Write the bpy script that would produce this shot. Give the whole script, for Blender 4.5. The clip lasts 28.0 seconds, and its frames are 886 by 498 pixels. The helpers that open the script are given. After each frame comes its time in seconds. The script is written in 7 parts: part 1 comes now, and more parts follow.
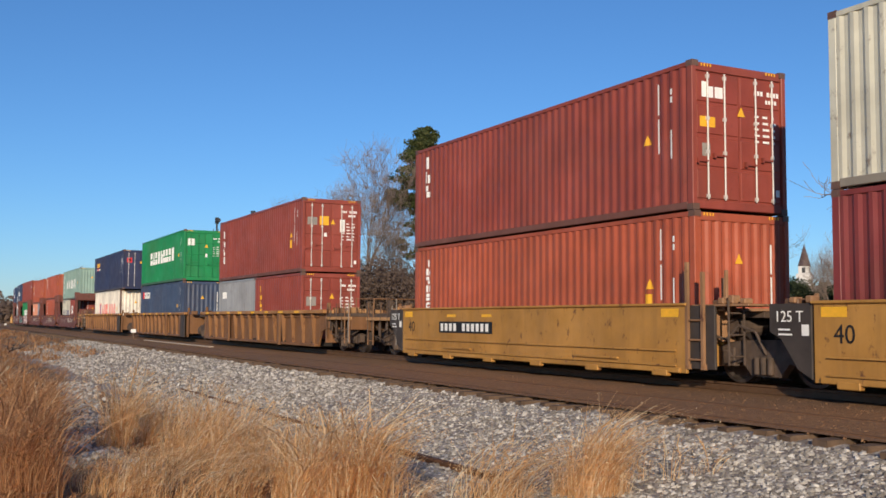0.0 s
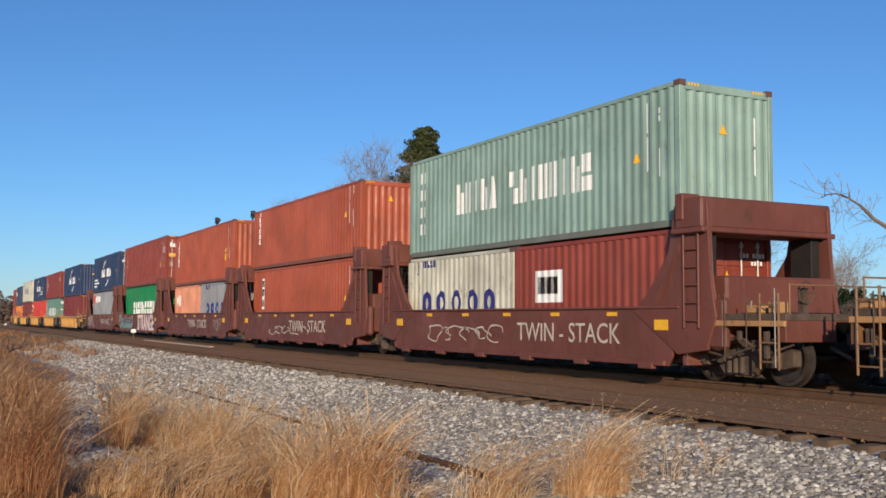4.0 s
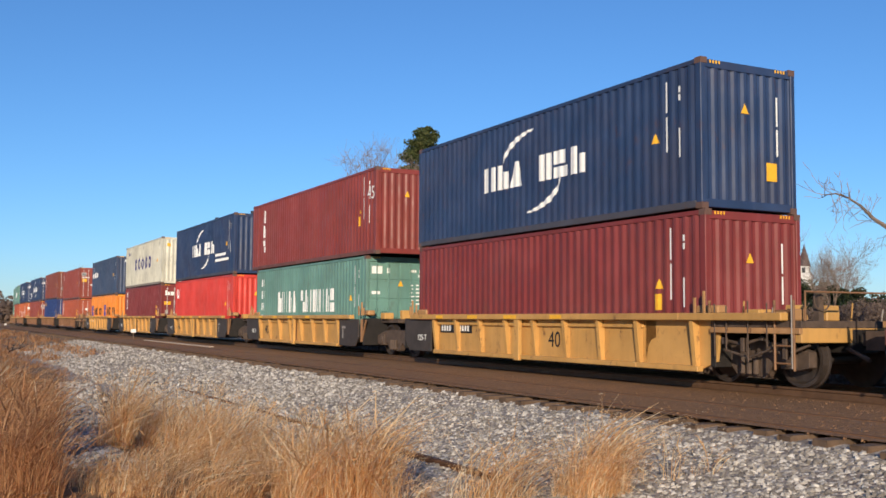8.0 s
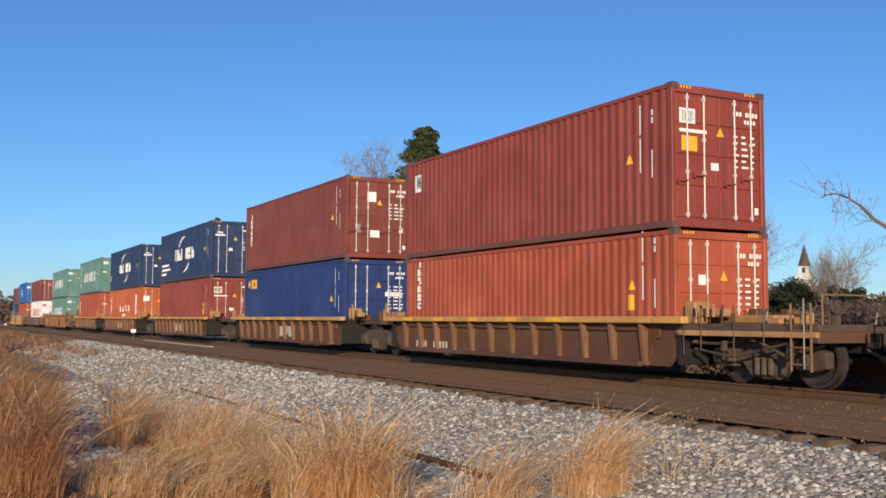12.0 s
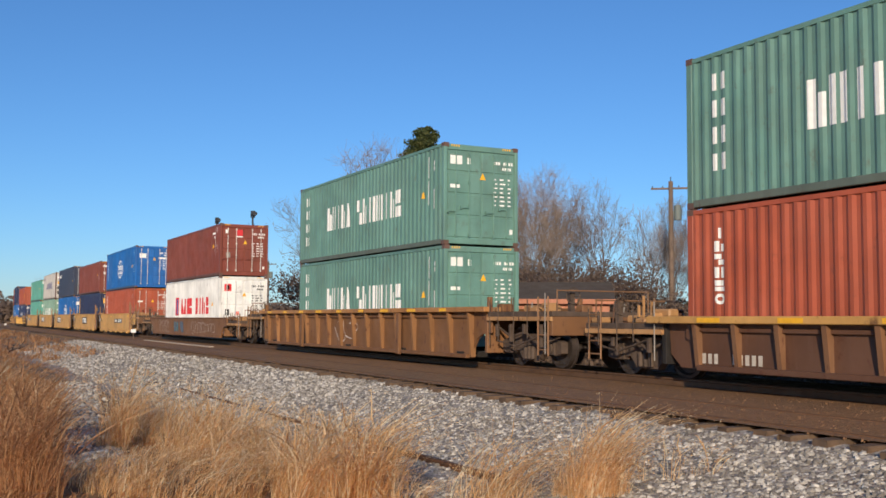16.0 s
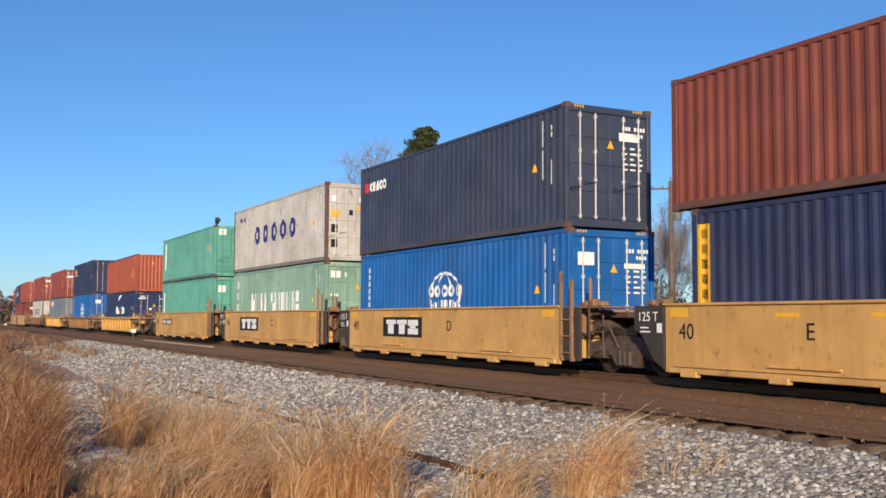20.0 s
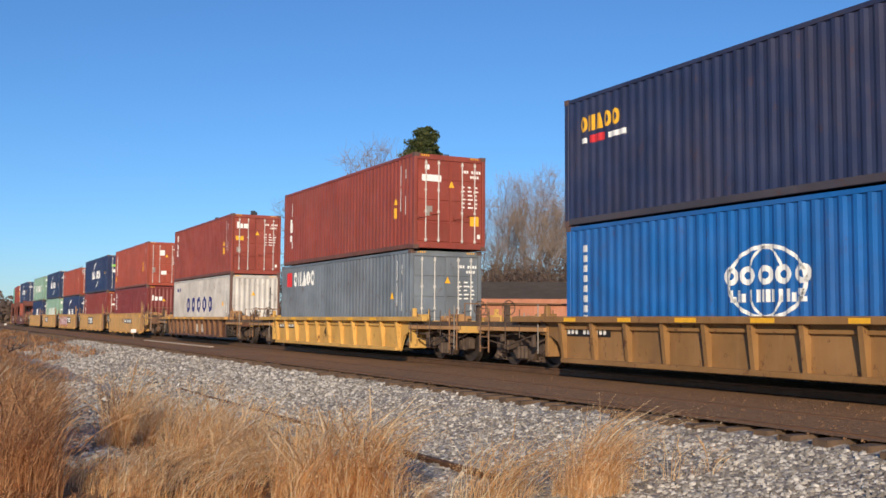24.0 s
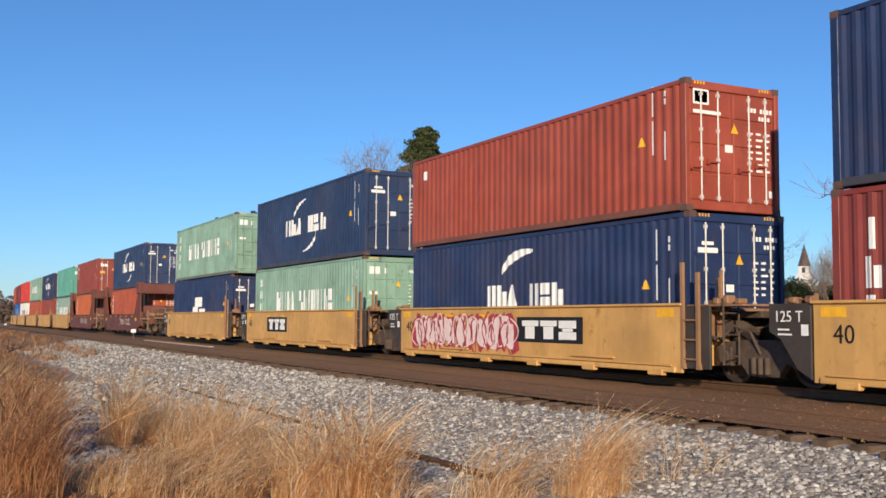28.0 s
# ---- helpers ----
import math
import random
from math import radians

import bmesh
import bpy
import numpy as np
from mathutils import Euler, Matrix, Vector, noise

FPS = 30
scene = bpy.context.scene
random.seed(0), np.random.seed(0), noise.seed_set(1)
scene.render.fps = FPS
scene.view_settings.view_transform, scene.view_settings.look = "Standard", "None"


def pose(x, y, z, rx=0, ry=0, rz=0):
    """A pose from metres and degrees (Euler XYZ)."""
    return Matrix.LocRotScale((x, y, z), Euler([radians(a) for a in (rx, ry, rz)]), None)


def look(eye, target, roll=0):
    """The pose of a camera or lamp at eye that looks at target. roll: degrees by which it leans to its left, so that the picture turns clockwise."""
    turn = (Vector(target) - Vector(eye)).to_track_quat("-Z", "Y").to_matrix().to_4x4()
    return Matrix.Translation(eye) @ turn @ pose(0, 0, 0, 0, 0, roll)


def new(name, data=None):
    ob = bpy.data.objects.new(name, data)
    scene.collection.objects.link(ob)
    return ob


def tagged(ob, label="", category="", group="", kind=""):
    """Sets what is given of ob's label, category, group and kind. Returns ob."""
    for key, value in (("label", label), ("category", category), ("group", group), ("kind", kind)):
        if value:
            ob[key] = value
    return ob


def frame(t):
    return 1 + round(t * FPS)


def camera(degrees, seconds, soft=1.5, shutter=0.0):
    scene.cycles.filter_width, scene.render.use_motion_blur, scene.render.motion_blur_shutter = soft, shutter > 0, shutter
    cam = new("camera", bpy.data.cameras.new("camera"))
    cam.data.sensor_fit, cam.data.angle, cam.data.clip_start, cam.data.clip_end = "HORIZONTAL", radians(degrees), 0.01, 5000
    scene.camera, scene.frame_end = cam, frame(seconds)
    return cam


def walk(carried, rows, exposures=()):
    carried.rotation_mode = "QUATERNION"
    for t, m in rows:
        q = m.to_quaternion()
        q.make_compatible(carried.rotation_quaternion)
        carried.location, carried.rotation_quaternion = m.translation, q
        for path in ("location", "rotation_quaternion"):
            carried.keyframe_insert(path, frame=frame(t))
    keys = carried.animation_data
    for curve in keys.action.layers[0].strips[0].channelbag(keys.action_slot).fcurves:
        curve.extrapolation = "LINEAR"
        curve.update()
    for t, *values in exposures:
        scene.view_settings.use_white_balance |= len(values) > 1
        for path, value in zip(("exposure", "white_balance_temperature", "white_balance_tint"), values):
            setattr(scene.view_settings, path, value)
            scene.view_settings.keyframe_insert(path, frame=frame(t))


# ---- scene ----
# The railway runs along X; trains travel towards +X. Rail tops of the main track lie at z = 0.
TRACK_Y = 1.22            # centre of the main track
SIDING_Y = -2.62          # centre of the rusty siding beside it
SPEED = 21.0              # m/s
END = 28.0
cam = camera(47.395, END, soft=1.6)


def aim(x, y, z, heading, pitch, roll):
    """A camera pose: heading in degrees from +Y towards -X, pitch upwards, roll to its left."""
    return pose(x, y, z) @ pose(0, 0, 0, 0, 0, heading) @ pose(0, 0, 0, 90 + pitch) @ pose(0, 0, 0, 0, 0, roll)


# the film camera opens and closes a little as boxes pass
AUTO = [(0.0, 0.0), (1.0, 0.06), (2.0, 0.09), (3.0, 0.0), (6.0, 0.13), (7.0, 0.16), (8.0, 0.18), (9.0, 0.18), (10.0, 0.07), (11.0, 0.05), (12.0, 0.09), (15.0, 0.1), (16.0, 0.05), (18.0, -0.04), (20.0, 0.17), (21.0, -0.02), (24.0, 0.14), (25.0, 0.17), (26.0, 0.1), (END, 0.17)]
EYE = aim(0.0, -12.923, 1.111, 62.779, 4.042, 0.357)
walk(cam, [(0.0, EYE), (END, EYE)], exposures=[(t, -0.07 + e, 5950, 10) for t, e in AUTO])

# ---- light ----
SUN_DIR = Vector((0.81, -0.512, 0.262)).normalized()
world = bpy.data.worlds.new("sky")
scene.world = world
world.use_nodes = True
wn = world.node_tree.nodes
sky = wn.new("ShaderNodeTexSky")
sky.sky_type, sky.sun_disc = "NISHITA", False
sky.sun_elevation = math.asin(SUN_DIR.z)
sky.sun_rotation = math.atan2(SUN_DIR.x, SUN_DIR.y)
sky.altitude, sky.air_density, sky.dust_density, sky.ozone_density = 400, 1.0, 0.2, 6.0
wn["Background"].inputs["Strength"].default_value = 0.12
world.node_tree.links.new(sky.outputs["Color"], wn["Background"].inputs["Color"])
sun_data = bpy.data.lights.new("sun", "SUN")
sun_data.energy, sun_data.angle, sun_data.color = 4.6, radians(0.5), (1.0, 0.80, 0.55)
sun = new("sun", sun_data)
sun.matrix_world = look(SUN_DIR * 100, (0, 0, 0))


# ---- materials ----
def srgb(r, g, b):
    return tuple(((c / 255 + 0.055) / 1.055) ** 2.4 if c > 10 else c / 255 / 12.92 for c in (r, g, b)) + (1.0,)


def material(name, rough=0.6, metal=0.0):
    m = bpy.data.materials.new(name)
    m.use_nodes = True
    b = m.node_tree.nodes["Principled BSDF"]
    b.inputs["Roughness"].default_value, b.inputs["Metallic"].default_value = rough, metal
    return m, m.node_tree, b


def noise_node(nt, scale, detail=4.0, stretch=None, rough=0.55):
    n = nt.nodes.new("ShaderNodeTexNoise")
    n.inputs["Scale"].default_value, n.inputs["Detail"].default_value = scale, detail
    n.inputs["Roughness"].default_value = rough
    c = nt.nodes.new("ShaderNodeTexCoord")
    mp = nt.nodes.new("ShaderNodeMapping")
    if stretch:
        mp.inputs["Scale"].default_value = stretch
    # each object takes its own stretch of the pattern
    info = nt.nodes.new("ShaderNodeObjectInfo")
    far = nt.nodes.new("ShaderNodeVectorMath")
    far.operation = "SCALE"
    far.inputs[0].default_value = (37.0, 23.0, 11.0)
    nt.links.new(info.outputs["Random"], far.inputs["Scale"])
    nt.links.new(far.outputs[0], mp.inputs["Location"])
    nt.links.new(c.outputs["Object"], mp.inputs["Vector"])
    nt.links.new(mp.outputs["Vector"], n.inputs["Vector"])
    return n.outputs["Fac"]


def ramp(nt, fac, stops):
    r = nt.nodes.new("ShaderNodeValToRGB")
    e = r.color_ramp.elements
    e[0].position, e[0].color = stops[0]
    e[1].position, e[1].color = stops[-1]
    for p, c in stops[1:-1]:
        x = e.new(p)
        x.color = c
    nt.links.new(fac, r.inputs["Fac"])
    return r.outputs["Color"]


def mix(nt, fac, a, b, mode="MIX"):
    m = nt.nodes.new("ShaderNodeMix")
    m.data_type, m.blend_type = "RGBA", mode
    for sock, v in ((m.inputs["Factor"], fac), (m.inputs["A"], a), (m.inputs["B"], b)):
        if isinstance(v, (tuple, float, int)):
            sock.default_value = v
        else:
            nt.links.new(v, sock)
    return m.outputs["Result"]


def bump(nt, b, height, strength, distance):
    n = nt.nodes.new("ShaderNodeBump")
    n.inputs["Strength"].default_value, n.inputs["Distance"].default_value = strength, distance
    nt.links.new(height, n.inputs["Height"])
    nt.links.new(n.outputs["Normal"], b.inputs["Normal"])


W4 = lambda v: (v, v, v, 1.0)
PAINTS = {}


def paint(name, rgb, rust=0.35, rough=0.5, fade=0.16):
    """Weathered paint on steel: faded patches, rain streaks, rust spots."""
    if name in PAINTS:
        return PAINTS[name]
    m, nt, b = material(name, rough)
    base = srgb(*rgb)
    pale = tuple(min(1.0, c * (1 + fade) + 0.012) for c in base[:3]) + (1.0,)
    dark = tuple(c * (1 - fade) for c in base[:3]) + (1.0,)
    c = ramp(nt, noise_node(nt, 0.8, 6), [(0.28, dark), (0.48, base), (0.74, pale)])
    grime = tuple(0.5 * v + 0.5 * g for v, g in zip(base[:3], srgb(96, 78, 64)[:3])) + (1.0,)
    c = mix(nt, ramp(nt, noise_node(nt, 0.5, 8, (1, 1, 0.8), 0.7), [(0.45, W4(0.0)), (0.75, W4(0.55))]), c, grime)
    streak = ramp(nt, noise_node(nt, 1.0, 4, (4.0, 4.0, 0.35), 0.5), [(0.52, W4(0.0)), (0.8, W4(0.4))])
    c = mix(nt, streak, c, tuple(v * 0.5 + 0.012 for v in base[:3]) + (1.0,))
    wash = ramp(nt, noise_node(nt, 1.0, 4, (6.0, 6.0, 0.5), 0.5), [(0.58, W4(0.0)), (0.8, W4(0.3))])
    c = mix(nt, wash, c, tuple(min(1, v * 1.25 + 0.05) for v in base[:3]) + (1.0,))
    spots = ramp(nt, noise_node(nt, 4.5, 9, (1, 1, 0.6), 0.72), [(0.58, W4(0.0)), (0.64 + 0.12 * (1 - rust), W4(min(1, rust * 1.3)))])
    c = mix(nt, spots, c, srgb(88, 54, 38))
    nt.links.new(c, b.inputs["Base Color"])
    r = ramp(nt, noise_node(nt, 2.2, 4), [(0.3, W4(rough - 0.1)), (0.75, W4(rough + 0.18))])
    nt.links.new(r, b.inputs["Roughness"])
    bump(nt, b, noise_node(nt, 9.0, 5), 0.25, 0.01)
    PAINTS[name] = m
    return m


def plain(name, rgb, rough=0.6, metal=0.0, vary=0.2, scale=6.0):
    if name in PAINTS:
        return PAINTS[name]
    m, nt, b = material(name, rough, metal)
    base = srgb(*rgb)
    c = ramp(nt, noise_node(nt, scale, 6), [(0.3, tuple(v * (1 - vary) for v in base[:3]) + (1.0,)), (0.7, tuple(min(1, v * (1 + vary)) for v in base[:3]) + (1.0,))])
    nt.links.new(c, b.inputs["Base Color"])
    bump(nt, b, noise_node(nt, scale * 3, 5), 0.3, 0.01)
    PAINTS[name] = m
    return m


COL = dict(red=(143, 65, 50), orange_red=(170, 83, 54), tile_red=(159, 73, 52), dark_red=(124, 49, 46), maroon=(134, 56, 48), brown_red=(128, 64, 48),
           navy=(42, 50, 82), deep_blue=(40, 58, 92), dusty_navy=(58, 72, 98), mid_grey=(112, 120, 128), grey=(150, 152, 155),
           cream=(232, 222, 205), white=(233, 231, 225), beige=(205, 201, 182), dusty_grey=(196, 190, 182), green=(30, 132, 74), ship_green=(104, 142, 130),
           pale_green=(140, 166, 154), pale_green_b=(138, 170, 150), teal=(100, 166, 148), royal=(38, 58, 112), bright_blue=(30, 100, 172),
           salmon=(226, 152, 118), orange=(238, 142, 48), rust_orange=(190, 98, 52), bright_red=(206, 62, 50), dark_blue=(36, 52, 90), slate=(56, 64, 84))


def box_paint(key):
    old = key in ("mid_grey", "beige", "dusty_grey", "cream", "salmon", "pale_green_b")
    return paint("container_paint_" + key, COL[key], 0.55 if old else 0.38, fade=0.26 if old else 0.2)


def rail_paint(key):
    """The grimy lower rails: the same paint under grey road dirt."""
    return paint("grimy_rail_paint_" + key, tuple(0.45 * c + 0.55 * g for c, g in zip(COL[key], (92, 80, 72))), 0.6, 0.65)


M_POST = paint("post_grime", (104, 78, 66), 0.5)
M_STEEL = plain("bright_lock_rod_steel", (214, 208, 200), 0.5, 0.1, 0.15, 8)
M_WHITE = plain("white_lettering", (240, 238, 232), 0.55, 0, 0.06, 9)
M_YELLOW = plain("yellow_decal", (240, 180, 40), 0.5, 0, 0.1, 9)
M_BLACK = plain("black_lettering", (28, 27, 28), 0.6, 0, 0.2, 9)
M_NAVYMARK = plain("navy_lettering", (46, 48, 116), 0.55, 0, 0.1, 9)
M_REDMARK = plain("red_lettering", (214, 52, 56), 0.55, 0, 0.1, 9)
M_PINK = plain("faded_red_lettering", (236, 140, 128), 0.6, 0, 0.15, 9)
M_BLUEMARK = plain("blue_lettering", (52, 70, 150), 0.6, 0, 0.15, 9)
M_LIME = plain("lime_decal", (150, 214, 90), 0.5, 0, 0.1, 9)
M_GREYMARK = plain("grey_patch", (148, 140, 132), 0.6, 0, 0.15, 9)
M_GREYWHITE = plain("grimy_white_lettering", (198, 188, 174), 0.65, 0, 0.2, 6)
M_TEALMARK = plain("teal_spray_paint", (96, 160, 152), 0.6, 0, 0.25, 5)
M_BLUESPRAY = plain("grey_blue_spray_paint", (88, 100, 114), 0.7, 0, 0.35, 4)
M_CLOUDSPRAY = plain("grey_green_spray_paint", (92, 94, 84), 0.7, 0, 0.3, 3)
M_PINKSPRAY = plain("pink_white_spray_paint", (236, 210, 204), 0.6, 0, 0.1, 5)
M_REDSPRAY = plain("red_spray_paint", (170, 60, 70), 0.6, 0, 0.2, 5)
M_PALEGRAF = plain("pale_spray_paint", (196, 180, 168), 0.65, 0, 0.25, 5)
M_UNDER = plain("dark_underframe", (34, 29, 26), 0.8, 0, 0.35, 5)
M_BLACKPANEL = plain("black_and_shaded_panel", (64, 56, 51), 0.7, 0, 0.25, 3)
M_TRUCK = plain("rusty_cast_truck", (84, 69, 58), 0.8, 0, 0.35, 5)
M_WHEEL = plain("worn_wheel_steel", (84, 74, 68), 0.5, 0.6, 0.3, 5)
M_RAIL = plain("rusty_rail", (104, 72, 46), 0.8, 0.0, 0.3, 4)
M_RAILTOP = plain("brown_rail_steel", (98, 72, 50), 0.6, 0.2, 0.25, 4)
M_TIE = plain("weathered_tie_wood", (98, 78, 60), 0.85, 0, 0.35, 4)


# ---- mesh helpers ----
def box(bm, x0, x1, y0, y1, z0, z1):
    v = [bm.verts.new(p) for p in ((x0, y0, z0), (x1, y0, z0), (x1, y1, z0), (x0, y1, z0), (x0, y0, z1), (x1, y0, z1), (x1, y1, z1), (x0, y1, z1))]
    for f in ((3, 2, 1, 0), (4, 5, 6, 7), (0, 1, 5, 4), (1, 2, 6, 5), (2, 3, 7, 6), (3, 0, 4, 7)):
        bm.faces.new([v[i] for i in f])


def slab(bm, pts, y0, y1):
    """A polygon in x, z drawn out from y0 to y1 (y0 < y1)."""
    a = [bm.verts.new((x, y0, z)) for x, z in pts]
    b = [bm.verts.new((x, y1, z)) for x, z in pts]
    n = len(pts)
    bm.faces.new(a)
    bm.faces.new(b[::-1])
    for i in range(n):
        j = (i + 1) % n
        bm.faces.new((a[j], a[i], b[i], b[j]))


def tube(bm, p, q, r0, r1=None, n=8):
    """A cylinder or cone from p to q."""
    p, q = Vector(p), Vector(q)
    r1 = r0 if r1 is None else r1
    d = (q - p).normalized()
    u = d.orthogonal().normalized()
    w = d.cross(u)
    a, b = [], []
    for i in range(n):
        t = 2 * math.pi * i / n
        o = u * math.cos(t) + w * math.sin(t)
        a.append(bm.verts.new(p + o * r0))
        b.append(bm.verts.new(q + o * r1))
    bm.faces.new(a[::-1])
    bm.faces.new(b)
    for i in range(n):
        j = (i + 1) % n
        bm.faces.new((a[i], a[j], b[j], b[i]))


def bevel(bm, w=0.012):
    bmesh.ops.bevel(bm, geom=bm.edges[:], offset=w, segments=1, affect="EDGES", profile=0.7)


MESHES = {}


def shape(key, mat, build, *args, edge=0.0):
    """A mesh built once for each key and material."""
    k = (key, mat.name)
    if k not in MESHES:
        bm = bmesh.new()
        build(bm, *args)
        if edge:
            bevel(bm, edge)
        bmesh.ops.recalc_face_normals(bm, faces=bm.faces[:])
        me = bpy.data.meshes.new(str(key[0]))
        bm.to_mesh(me)
        bm.free()
        me.materials.append(mat)
        MESHES[k] = me
    return MESHES[k]


def part(name, me, parent, m=None, label=""):
    ob = new(name, me)
    ob.parent = parent
    if m is not None:
        ob.matrix_local = m
    return tagged(ob, label)


def box_part(name, mat, parent, x0, x1, y0, y1, z0, z1, edge=0.0, label=""):
    """A box, its mesh shared by all boxes of its size and material."""
    s = tuple(round(v, 3) for v in (x1 - x0, y1 - y0, z1 - z0))
    me = shape(("box", s, edge), mat, lambda bm: box(bm, -s[0] / 2, s[0] / 2, -s[1] / 2, s[1] / 2, -s[2] / 2, s[2] / 2), edge=edge)
    return part(name, me, parent, pose((x0 + x1) / 2, (y0 + y1) / 2, (z0 + z1) / 2), label)


def text_mesh(words, size, mat, thick=0.002, fat=0.0):
    k = ("text", words, size, mat.name, fat)
    if k not in MESHES:
        c = bpy.data.curves.new("text", "FONT")
        c.body, c.size, c.extrude, c.align_x, c.align_y = words, size, thick, "CENTER", "CENTER"
        c.resolution_u, c.offset = 3, fat
        ob = bpy.data.objects.new("text", c)
        me = bpy.data.meshes.new_from_object(ob)
        bpy.data.objects.remove(ob)
        me.materials.clear()
        me.materials.append(mat)
        MESHES[k] = me
    return MESHES[k]


# ---- how the train moves ----
BEND_AT, BEND_R = 150.0, 700.0


def on_track(s):
    """Place and heading on the main track, s metres along it."""
    if s >= -BEND_AT:
        return pose(s, TRACK_Y, 0)
    a = (-s - BEND_AT) / BEND_R
    return pose(-BEND_AT - BEND_R * math.sin(a), TRACK_Y + BEND_R * (1 - math.cos(a)), 0, 0, 0, -math.degrees(a))


ROLLING = []        # thing, place along the train, height


def roll(thing, s, z=0.0):
    thing.matrix_basis = on_track(s) @ pose(0, 0, z)
    ROLLING.append((thing, s, z))
    return thing


# ---- containers ----
WIDE = 2.438
PITCH, DEPTH = 0.278, 0.03


def wave(x, pitch=PITCH, depth=DEPTH):
    """Depth of the trapezoid corrugation at x from the panel's start."""
    u = (x % pitch) / pitch
    return 0.0 if u < 0.26 else depth * (u - 0.26) / 0.24 if u < 0.5 else depth if u < 0.76 else depth * (1 - u) / 0.24


def wave_breaks(x0, x1, pitch=PITCH):
    k, out = math.floor(x0 / pitch), [x0]
    while k * pitch < x1:
        out += [x for x in (k * pitch + f * pitch for f in (0, 0.26, 0.5, 0.76)) if x0 + 1e-4 < x < x1 - 1e-4]
        k += 1
    return out + [x1]


def corrugated(bm, length, z0, z1, side, y, start):
    """A corrugated wall along x, facing -y (side -1) or +y (side 1); start: where the wave counts from."""
    xs = wave_breaks(0, length)
    lo = [bm.verts.new((start + x, y - side * wave(x), z0)) for x in xs]
    hi = [bm.verts.new((start + x, y - side * wave(x), z1)) for x in xs]
    for i in range(len(xs) - 1):
        f = (lo[i], lo[i + 1], hi[i + 1], hi[i])
        bm.faces.new(f if side < 0 else f[::-1])
    back = [bm.verts.new((start + x, y - side * 0.05, z)) for x, z in ((0, z0), (length, z0), (length, z1), (0, z1))]
    bm.faces.new(back if side > 0 else back[::-1])


def corrugated_end(bm, x, side, half, z0, z1):
    pitch, depth = 0.25, 0.03
    ys = [y - half for y in wave_breaks(0, 2 * half, pitch)]
    lo = [bm.verts.new((x - side * wave(y + half, pitch, depth), y, z0)) for y in ys]
    hi = [bm.verts.new((x - side * wave(y + half, pitch, depth), y, z1)) for y in ys]
    for i in range(len(ys) - 1):
        bm.faces.new((lo[i], lo[i + 1], hi[i + 1], hi[i]) if side > 0 else (lo[i + 1], lo[i], hi[i], hi[i + 1]))
    bm.faces.new([bm.verts.new((x - side * 0.06, y, z)) for y, z in ((-half, z0), (half, z0), (half, z1), (-half, z1))])


def door_leaf(bm, w, h):
    """A door leaf in y, z that faces +x, with four pressed panels, as one closed skin."""
    zs = [h * i / 4 for i in range(5)]
    f = [[bm.verts.new((0.0, y, z)) for y in (0, w)] for z in zs]
    k = [[bm.verts.new((-0.03, y, z)) for y in (0, w)] for z in (0, h)]
    fronts = [bm.faces.new((f[i][0], f[i][1], f[i + 1][1], f[i + 1][0])) for i in range(4)]
    bm.faces.new((k[0][1], k[0][0], k[1][0], k[1][1]))
    bm.faces.new((k[0][0], k[0][1], f[0][1], f[0][0]))
    bm.faces.new((f[4][0], f[4][1], k[1][1], k[1][0]))
    bm.faces.new([k[0][0]] + [r[0] for r in f] + [k[1][0]])
    bm.faces.new([k[0][1], k[1][1]] + [r[1] for r in f[::-1]])
    bmesh.ops.recalc_face_normals(bm, faces=bm.faces[:])
    bmesh.ops.inset_individual(bm, faces=fronts, thickness=0.05)
    bmesh.ops.inset_individual(bm, faces=fronts, thickness=0.022)
    for q in fronts:
        for v in q.verts:
            v.co.x = 0.022


def lock_rod(bm, h):
    tube(bm, (0.06, 0, 0.02), (0.06, 0, h - 0.02), 0.018, n=6)
    for z in (0.05, h * 0.36, h * 0.62, h - 0.14):
        box(bm, 0.03, 0.082, -0.03, 0.03, z, z + 0.07)


def lock_handle(bm):
    box(bm, 0.05, 0.08, -0.27, 0.0, -0.015, 0.02)
    box(bm, 0.03, 0.09, -0.29, -0.24, -0.05, 0.05)


def casting(bm):
    box(bm, -0.089, 0.089, -0.081, 0.081, -0.059, 0.059)
    for s in (-1, 1):
        box(bm, -0.04, 0.04, s * 0.083 - 0.002, s * 0.083 + 0.002, -0.03, 0.03)


def mark_rect(bm, a, b, z0, z1, length):
    """Paint on the near side wall from a to b metres from the container's tail, following the corrugation."""
    a, b = max(a, 0.17), min(b, length - 0.17)
    if b - a < 0.01:
        return
    xs = wave_breaks(a - 0.16, b - 0.16)
    y = -WIDE / 2 + 0.006 - 0.004
    lo = [bm.verts.new((x + 0.16 - length / 2, y + wave(x), z0)) for x in xs]
    hi = [bm.verts.new((x + 0.16 - length / 2, y + wave(x), z1)) for x in xs]
    for i in range(len(xs) - 1):
        bm.faces.new((lo[i], lo[i + 1], hi[i + 1], hi[i]))


